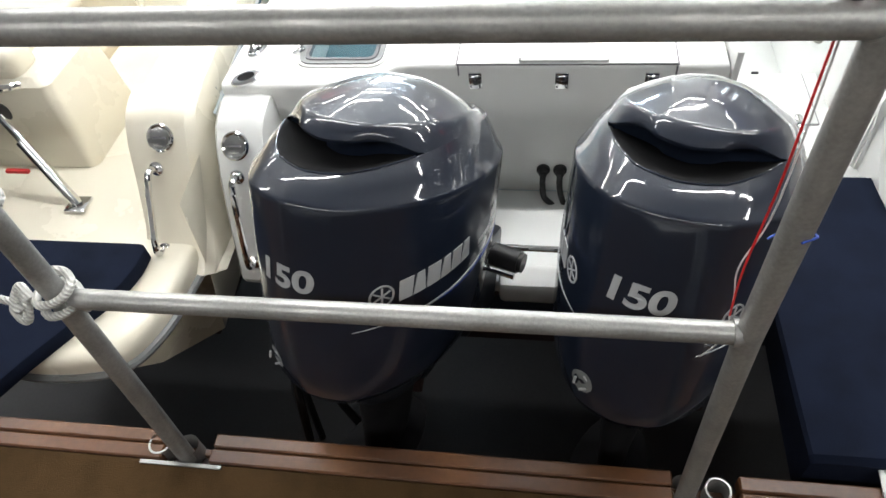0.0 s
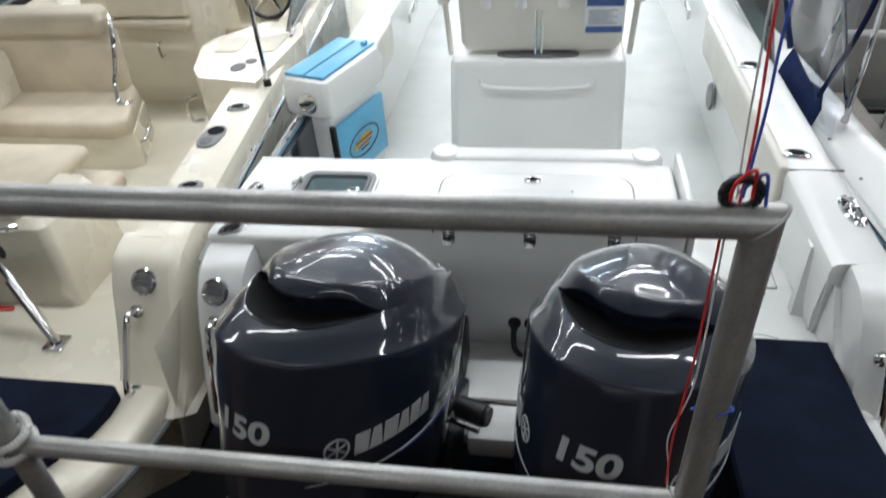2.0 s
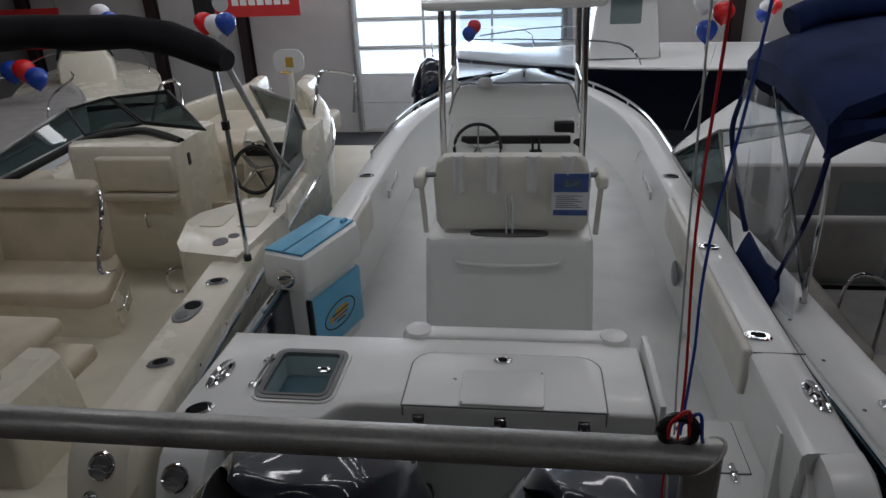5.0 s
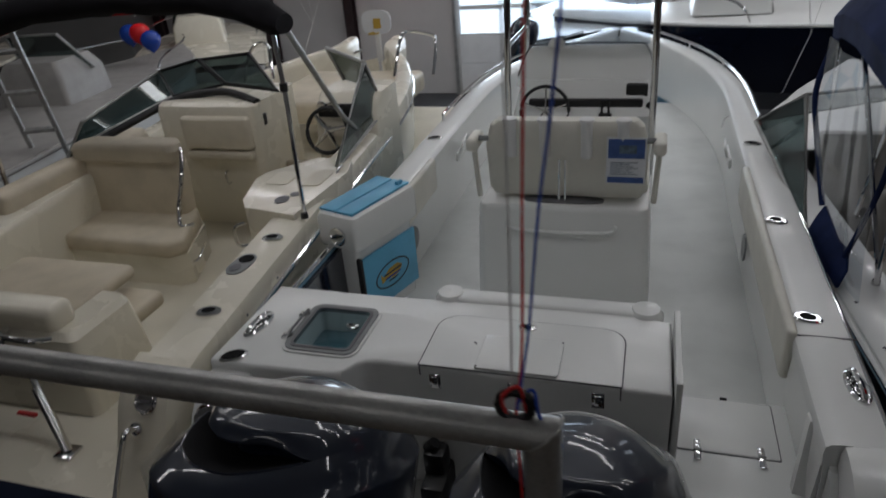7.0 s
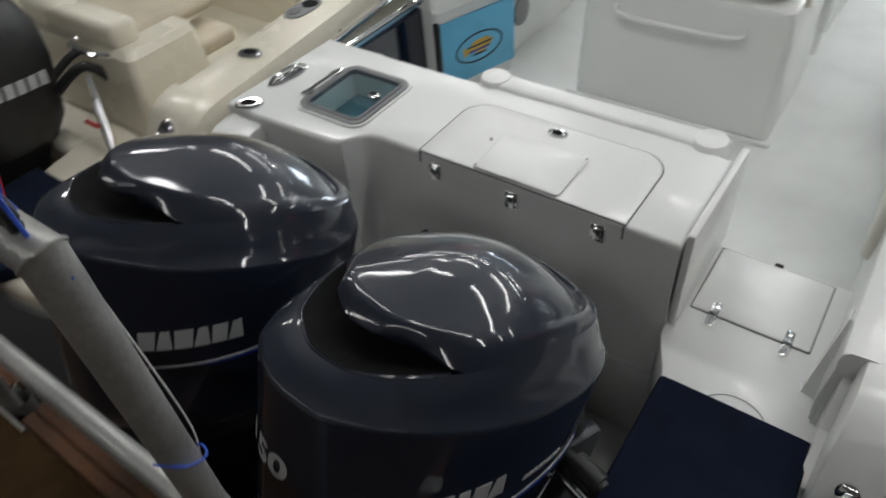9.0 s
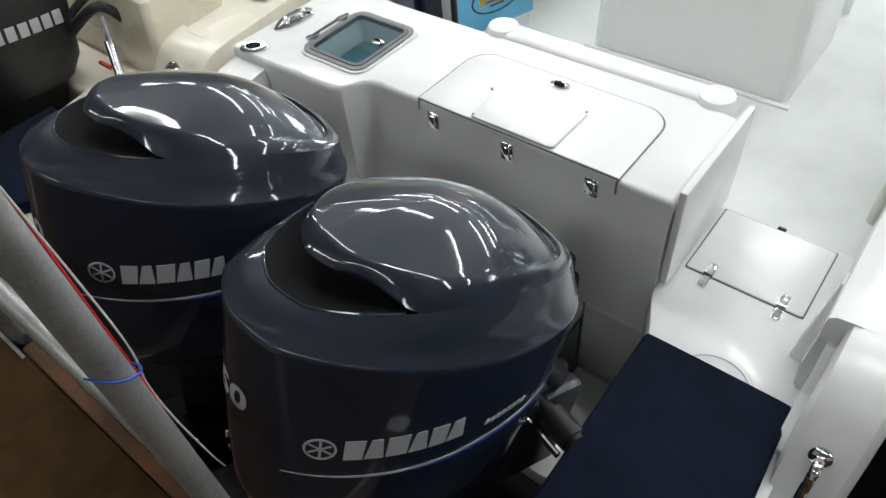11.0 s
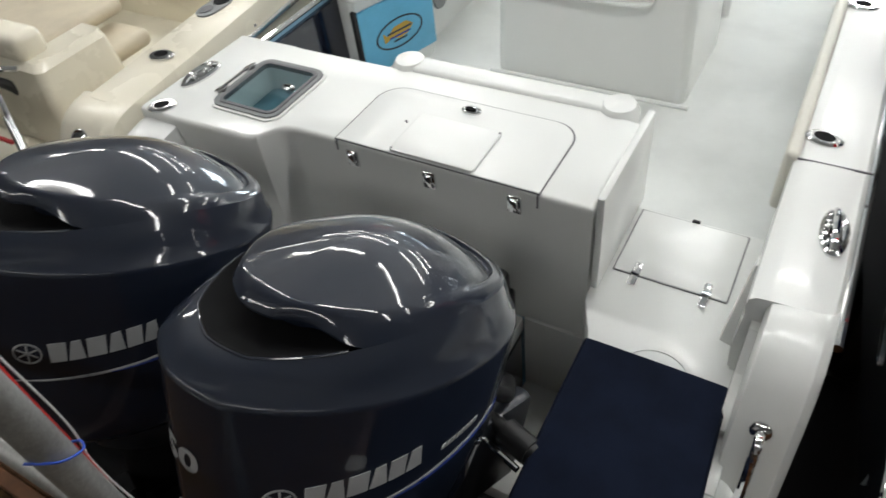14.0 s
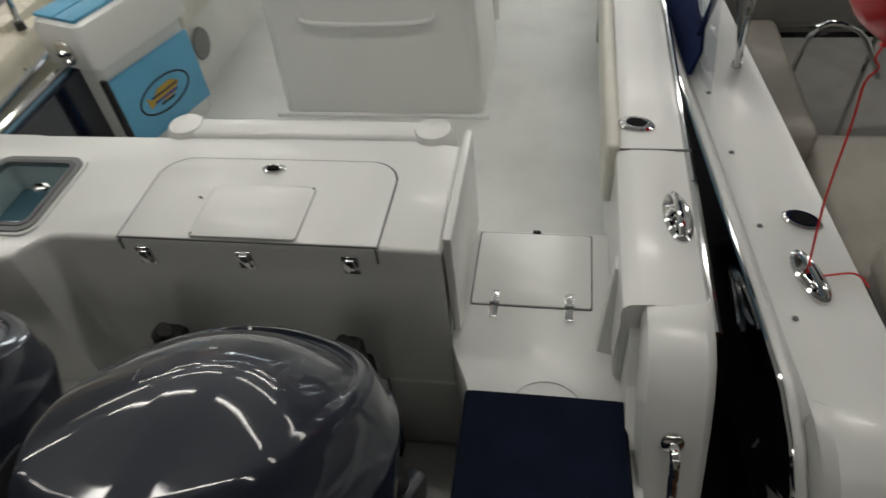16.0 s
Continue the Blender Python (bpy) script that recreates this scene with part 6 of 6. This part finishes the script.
part("canvas_flap", loft([[(1.17, 0.80, 2.76), (1.19, 0.78, 2.76), (1.75, 0.74, 2.84), (1.75, 0.72, 2.84)], [(1.19, 0.80, 2.69), (1.205, 0.78, 2.69), (1.42, 0.75, 2.76), (1.42, 0.73, 2.76)], [(1.20, 0.84, 2.60), (1.215, 0.82, 2.60), (1.26, 0.80, 2.65), (1.26, 0.785, 2.65)]]), BLUE_CANVAS, cud)
part("canvas_roll", tube(curve_pts([(1.30, 1.70, 3.0), (1.5, 1.74, 3.06), (2.0, 1.76, 3.08), (2.7, 1.72, 3.04)], 5), 0.07, 12), BLUE_CANVAS, cud, "blue rolled canvas")
part("curtain_edge", tube(curve_pts([(1.19, 1.82, 2.72), (1.165, 1.93, 2.44), (1.19, 1.82, 2.2), (1.21, 1.60, 1.97)], 6), 0.014, 8), BLUE_CANVAS, cud, "blue curtain binding")
part("curtain_edge", tube(curve_pts([(1.22, 0.83, 2.64), (1.23, 0.92, 2.36), (1.22, 1.02, 2.12), (1.21, 1.10, 1.95)], 6), 0.011, 8), BLUE_CANVAS, cud, "blue curtain binding")
part("curtain_corner", loft([[(x + dx, y, z) for x, y, z in ((1.214, 1.575, 1.975), (1.180, 1.555, 1.92), (1.146, 1.520, 1.855), (1.165, 1.30, 1.832), (1.190, 1.065, 1.815), (1.215, 1.07, 1.90), (1.215, 1.11, 1.975), (1.222, 1.30, 1.93), (1.222, 1.45, 1.945))] for dx in (0.0, 0.012)]), BLUE_CANVAS, cud, "blue canvas curtain corner")
wv = []
for k in range(9):
    y = 1.82 - k * 0.11
    wv.append([(1.16 + 0.012 * math.sin(k * 1.7) + 0.018 * j * (k / 8.0), y, 2.72 - j * (0.10 + 0.012 * k)) for j in range(6)])
part("clear_curtain", loft(wv, caps=False, closed=False), VINYL, cud, "creased clear vinyl curtain")
for pts in ([(1.35, 1.10, 1.83), (1.33, 1.06, 2.4), (1.24, 1.0, 2.80)], [(1.36, 1.12, 1.85), (1.30, 1.7, 2.6), (1.26, 1.82, 2.84)], [(1.35, 1.55, 1.95), (1.35, 1.4, 2.4), (1.36, 1.25, 2.88)], [(3.0, 1.1, 1.83), (3.05, 1.05, 2.85)]):
    part("canvas_pole", tube(curve_pts(pts, 4), 0.011, 8), CHROME, cud, "bright canvas frame pole")
part("pole_foot", lathe([(0, 0), (0.02, 0), (0.016, 0.025), (0, 0.03)], 12, Matrix.Translation((1.352, 1.11, 1.815))), CHROME, cud)
part("helm_seat", loft([[(x, y, z) for x, y in rrect(2.05 + d, 2.55 - d, 1.25 + o, 1.40 + o, 0.05)] for z, d, o in ((1.65, 0.02, 0.0), (1.7, 0.0, 0.0), (2.05, 0.0, 0.05), (2.2, 0.04, 0.08))]), GEL, cud, "white helm seat back")
# cream seat back given the grey of the shade under the canvas
part("bench_back", box(1.50, 2.02, 1.74, 1.84, 1.62, 1.98, 0.04, 3), CANVAS_GREY, cud, "vinyl bench back, greyed as canvas shade")
part("seat_pedestal", tube([(2.3, 1.45, 1.22), (2.3, 1.45, 1.66)], 0.05, 14), ALU, cud)
part("seat_cushion", box(2.05, 2.55, 1.3, 1.75, 1.62, 1.72, 0.04, 3), GEL, cud)
for pts in ([(1.62, 1.35, 1.22), (1.63, 1.33, 1.80), (1.80, 1.35, 1.82), (1.95, 1.4, 1.60)], [(1.95, 1.55, 1.22), (1.96, 1.55, 1.85)]):
    part("table_frame", tube(curve_pts(pts, 5), 0.010, 8), CHROME, cud)
part("black_speaker", box(1.90, 2.04, 1.65, 1.80, 2.28, 2.52, 0.02), BLACK, cud, "black unit hung under the canvas")


# ---- balloons ----
def balloon(parent, x, y, z, r, mat):
    bm = lathe([(0.0, -1.18 * r), (0.10 * r, -1.16 * r), (0.06 * r, -1.10 * r), (0.28 * r, -0.95 * r), (0.62 * r, -0.66 * r), (0.90 * r, -0.22 * r), (1.0 * r, 0.16 * r), (0.93 * r, 0.52 * r), (0.70 * r, 0.84 * r), (0.38 * r, 1.02 * r), (0.0, 1.08 * r)], 22, Matrix.Translation((x, y, z)))
    return part("balloon", bm, mat, parent)


def bunch(x, y, z, items, anchor, label, r=0.11):
    t = thing("balloon_bunch", label, "balloons", pose(x, y, z), "party balloons")
    for dx, dz, mat in items:
        balloon(t, dx, 0.03 * math.sin(dx * 40), dz, r, mat)
        part("string", tube([(dx, 0.0, dz - r * 1.1), (0, 0, min(d for _, d, _ in items) - 0.35), (anchor[0] - x, anchor[1] - y, anchor[2] - z)], 0.0022, 5), WHITE_RIBBON, t)
    return t


bunch(1.50, 4.0, 2.78, [(-0.08, 0.10, WHITE_BALLOON), (0.07, 0.02, RED_BALLOON), (-0.05, -0.11, BLUE_BALLOON)], (1.35, 3.9, 1.90), "white, red and blue balloons tied to the cuddy boat", 0.085)
bunch(2.95, 7.4, 2.45, [(-0.03, 0.04, WHITE_BALLOON), (0.08, 0.04, RED_BALLOON), (-0.06, -0.05, BLUE_BALLOON)], (2.9, 7.4, 1.2), "small white, red and blue balloon bunch over the far boats", 0.08)
bunch(-3.08, 5.0, 2.70, [(-0.12, 0.02, RED_BALLOON), (0.0, 0.0, WHITE_BALLOON), (0.13, 0.02, BLUE_BALLOON)], (-3.1, 4.6, 1.95), "red, white and blue balloons over the bowrider bow", 0.105)
bunch(-0.64, 6.6, 2.38, [(0.04, 0.05, RED_BALLOON), (-0.02, -0.02, BLUE_BALLOON)], (-0.6, 6.4, 1.9), "blue and red balloons behind the clear screen", 0.085)
bunch(-6.0, 5.8, 2.10, [(-0.12, 0.04, BLUE_BALLOON), (0.04, 0.05, RED_BALLOON), (0.18, -0.04, BLUE_BALLOON)], (-6.0, 5.8, 1.3), "blue and red balloons between the far boats", 0.13)
bunch(-5.2, 6.6, 2.55, [(0.0, 0.06, BLUE_BALLOON), (-0.12, 0.15, WHITE_BALLOON)], (-5.2, 6.6, 1.3), "blue and white balloons between the far boats", 0.12)
rb = thing("balloon_bunch", "red balloon on a curled ribbon tied to a cleat", "balloons", pose(1.42, 0.30, 2.40), "party balloons")
balloon(rb, 0, 0, 0.10, 0.125, RED_BALLOON)
part("string", tube(curve_pts([(0, 0, -0.04), (-0.012, -0.01, -0.07), (0.006, 0, -0.10), (-0.014, -0.01, -0.13), (-0.016, -0.03, -0.22), (-0.030, -0.08, -0.40), (-0.035, -0.15, -0.58)], 8), 0.0028, 6), RED_RIBBON, rb, "red curled ribbon")
part("loose_end", tube(curve_pts([(-0.02, -0.16, -0.585), (0.02, -0.15, -0.582), (0.08, -0.14, -0.585), (0.10, -0.18, -0.587)], 6), 0.0026, 6), RED_RIBBON, rb, "loose ribbon end")

# ---- banner and far boats ----
ban = thing("wall_banner", "red vinyl banner with white wordmark hung from the roof frame", "banner", pose(-4.55, 9.6, 2.50, 0, 0, 0))
part("cloth", box(-0.95, 0.85, -0.004, 0.004, -0.16, 0.50), RED_BANNER, ban, smooth=False)
part("black_end", box(-0.98, -0.62, -0.009, -0.0045, -0.17, 0.5), BLACK, ban, smooth=False)
for k in range(7):
    part("wordmark_block", box(-0.30 + k * 0.145, -0.19 + k * 0.145, -0.009, -0.0045, 0.02, 0.13), WHITE_PAINT, ban, smooth=False)
part("badge", lathe([(0.0, 0), (0.14, 0), (0.14, 0.004), (0.0, 0.004)], 24, Matrix.Translation((-0.50, -0.012, 0.07)) @ Euler((radians(90), 0, 0)).to_matrix().to_4x4()), SILVER, ban, "round silver badge")
for x in (-0.9, 0.8):
    part("hanging_cord", tube([(x, 0, 0.5), (x, 0, 2.7)], 0.006, 6), SEAL, ban)
copy_thing(ban, pose(-8.6, 9.2, 2.1, 0, 0, 6))

hoop = thing("toy_hoop", "small white basketball hoop board on a stand", "hoop", pose(-2.36, 5.0, 1.95))
part("board", loft([[(x, y, z) for x, z in [(p[0], p[1]) for p in oval(0, 0.39, 0, 0.16, 0.12, 24, 3)]] for y in (-0.01, 0.01)]), PAPER, hoop, "white rounded board")
part("decal", box(-0.03, 0.05, -0.014, -0.011, 0.33, 0.43, 0.0), GOLD, hoop, smooth=False)
part("rim", tube([(0.05 * math.cos(k * math.tau / 16) - 0.02, -0.06 + 0.05 * math.sin(k * math.tau / 16), 0.29) for k in range(16)], 0.008, 6, True), GOLD, hoop)
part("pole", tube([(0, 0, 0.0), (0, 0, 0.3)], 0.03, 10), WHITE_PAINT, hoop)


def far_boat(name, label, x, y, turn, length, half, z, hullm, deckm, cabin=True):
    b = thing(name, label, "boat", pose(x, y, 0, 0, 0, turn), "boats further back")

    def hb(v):
        return half if v < length * 0.45 else half * (1 - ((v - length * 0.45) / (length * 0.56)) ** 2.2)
    rr = []
    for v in ysteps(0, length, 18):
        w = max(hb(v), 0.02)
        lift = max(0, v - length * 0.55) ** 2 * 0.10
        rr.append([(k * w, v, q) for k, q in ((1, z), (0.97, z - 0.35), (0.85, z - 0.8 + lift * 0.4), (0.0, z - 1.25 + lift))] + [(-k * w, v, q) for k, q in ((0.85, z - 0.8 + lift * 0.4), (0.97, z - 0.35), (1, z))])
    part("hull", loft(rr, caps=False, closed=False), hullm, b)
    part("rub_rail", joined(*[tube([(s * max(hb(v), 0.02), v, z) for v in ysteps(0, length, 18)], 0.025, 8) for s in (1, -1)]), deckm, b)
    part("deck", loft([[(k * max(hb(v), 0.02) * 0.98, v, z + 0.02 + 0.06 * (1 - k * k)) for k in (-1, -0.6, 0, 0.6, 1)] for v in ysteps(0.0, length, 14)], caps=False, closed=False), deckm, b)
    part("transom", box(-half * 0.97, half * 0.97, -0.02, 0.02, z - 0.9, z), hullm, b, smooth=False)
    if cabin:
        part("console", loft([[(xx, yy, zz) for xx, yy in rrect(-0.4 + d, 0.4 - d, length * 0.40 + d, length * 0.55 - d, 0.05)] for zz, d in ((z, 0), (z + 0.35, 0.02), (z + 0.5, 0.1))]), deckm, b)
        framed([(-0.42, length * 0.5, z + 0.35), (-0.30, length * 0.45, z + 0.75), (0.30, length * 0.45, z + 0.75), (0.42, length * 0.5, z + 0.35)], b)
    for s in (1, -1):
        part("bow_rail", tube(curve_pts([(s * hb(length * 0.55) * 0.9, length * 0.55, z), (s * hb(length * 0.6) * 0.9, length * 0.6, z + 0.28), (s * hb(length * 0.8) * 0.9, length * 0.8, z + 0.30), (s * hb(length * 0.95) * 0.8, length * 0.95, z + 0.25)], 5), 0.014, 6), CHROME, b)
    return b


far_boat("far_boat", "white boat with dark hull standing across the far wall", 4.6, 7.6, 84, 5.6, 1.0, 1.86, NAVY_HULL, GEL, False)
fb = thing("boat_cabin", "white pilothouse with tinted window on the far boat", "cabin", pose(1.15, 7.7, 1.93))
part("wall", loft([[(x, y, z) for x, y in rrect(-0.35 + d, 0.55 - d, -0.4, 0.4, 0.05)] for z, d in ((0, 0), (0.5, 0.06), (0.95, 0.14), (1.0, 0.2))]), GEL, fb)
part("window", box(-0.10, 0.28, -0.412, -0.395, 0.42, 0.80, 0.01), SMOKE, fb, smooth=False)
part("frame_pole", tube([(0.55, -0.35, 0.0), (0.36, -0.3, 0.9)], 0.02, 8), CHROME, fb)
part("roof", box(-0.4, 0.7, -0.5, 0.5, 1.0, 1.05, 0.02), GEL, fb)
far_boat("far_boat", "white runabout with grey windscreen behind the bowrider", -5.5, 1.6, 8, 5.5, 1.05, 1.72, GEL, CANVAS_GREY)
far_boat("far_boat", "dark maroon runabout in the next row", -8.6, 1.8, 8, 5.6, 1.1, 1.85, STEEL_RED, CREAM)
far_boat("far_boat", "cream boat by the far wall", -5.6, 6.2, 30, 5.0, 1.0, 1.55, GEL, CREAM)
far_boat("far_boat", "white boat beyond the cuddy boat", 5.6, 0.6, 8, 5.6, 1.1, 1.26, NAVY_HULL, GEL)
far_boat("far_boat", "white boat with outboard by the overhead door", -0.2, 7.2, 14, 3.4, 0.9, 1.72, GEL, GEL, False)
fm = thing("outboard_motor", "black outboard motor tilted on the far boat", "outboard motor", pose(-1.22, 6.95, 1.76, -24, 22, 8))
part("cowl", loft([oval(0, 0, z, h, l, 32, 2.6) for z, h, l in ((-0.25, 0.16, 0.22), (-0.1, 0.19, 0.28), (0.12, 0.19, 0.28), (0.22, 0.14, 0.22), (0.27, 0.05, 0.08))]), NAVY_HULL, fm)
part("leg", loft([oval(0, 0, z, h, l, 20, 2.4) for z, h, l in ((-0.75, 0.05, 0.10), (-0.5, 0.08, 0.13), (-0.24, 0.13, 0.2))]), NAVY_HULL, fm)

# trailer under the main boat and loose stands in the dark below
tr2 = thing("boat_trailer", "dark steel trailer under the fishing boat", "trailer", pose(0, 0, 0))
for s in (-0.62, 0.62):
    part("frame_beam", box(s - 0.05, s + 0.05, -0.35, 5.2, 0.45, 0.58, 0.01), STEEL_RED, tr2, smooth=False)
    part("bunk", box(s - 0.06, s + 0.06, -0.2, 3.6, 0.80, 0.88, 0.01), STEEL_RED, tr2, smooth=False)
    for y in (0.2, 1.8, 3.2):
        part("bunk_post", box(s - 0.03, s + 0.03, y - 0.03, y + 0.03, 0.57, 0.81), STEEL_RED, tr2, smooth=False)
    wh = part("wheel", lathe([(0.16, -0.09), (0.30, -0.09), (0.33, -0.05), (0.33, 0.05), (0.30, 0.09), (0.16, 0.09)], 28, Matrix.Translation((s * 1.55, 1.2, 0.33)) @ Euler((0, radians(90), 0)).to_matrix().to_4x4()), BLACK, tr2, "black tyre")
    part("rim", lathe([(0.0, -0.07), (0.16, -0.07), (0.16, 0.07), (0.0, 0.05)], 20, Matrix.Translation((s * 1.55, 1.2, 0.33)) @ Euler((0, radians(90), 0)).to_matrix().to_4x4()), ALU, wh)
for y in (0.0, 2.6, 4.9):
    part("cross_beam", box(-0.62, 0.62, y - 0.04, y + 0.04, 0.47, 0.56), STEEL_RED, tr2, smooth=False)
part("jack_stand", joined(*[tube([(0, 0, 1.2), (0.22 * math.cos(a), 0.22 * math.sin(a), 0.0)], 0.018, 8) for a in (0.3, 2.4, 4.5)]), BLACK, tr2, "black tripod stand").location = (-0.98, -0.55, 0)
for n, (bxc, byc) in enumerate(((-2.2, 1.5), (2.3, 1.5))):
    t3 = thing("boat_trailer", "dark steel trailer under a neighbouring boat", "trailer", pose(bxc, byc, 0), "trailers")
    for s in (-0.5, 0.5):
        part("frame_beam", box(s - 0.05, s + 0.05, -1.6, 3.4, 0.45, 0.60, 0.01), STEEL_RED, t3, smooth=False)
        part("bunk", box(s - 0.06, s + 0.06, -1.4, 2.0, 0.60, 0.82, 0.01), STEEL_RED, t3, smooth=False)
        part("wheel", lathe([(0.0, -0.09), (0.30, -0.09), (0.33, -0.05), (0.33, 0.05), (0.30, 0.09), (0.0, 0.09)], 24, Matrix.Translation((s * 1.7, 0, 0.33)) @ Euler((0, radians(90), 0)).to_matrix().to_4x4()), BLACK, t3, "black tyre")
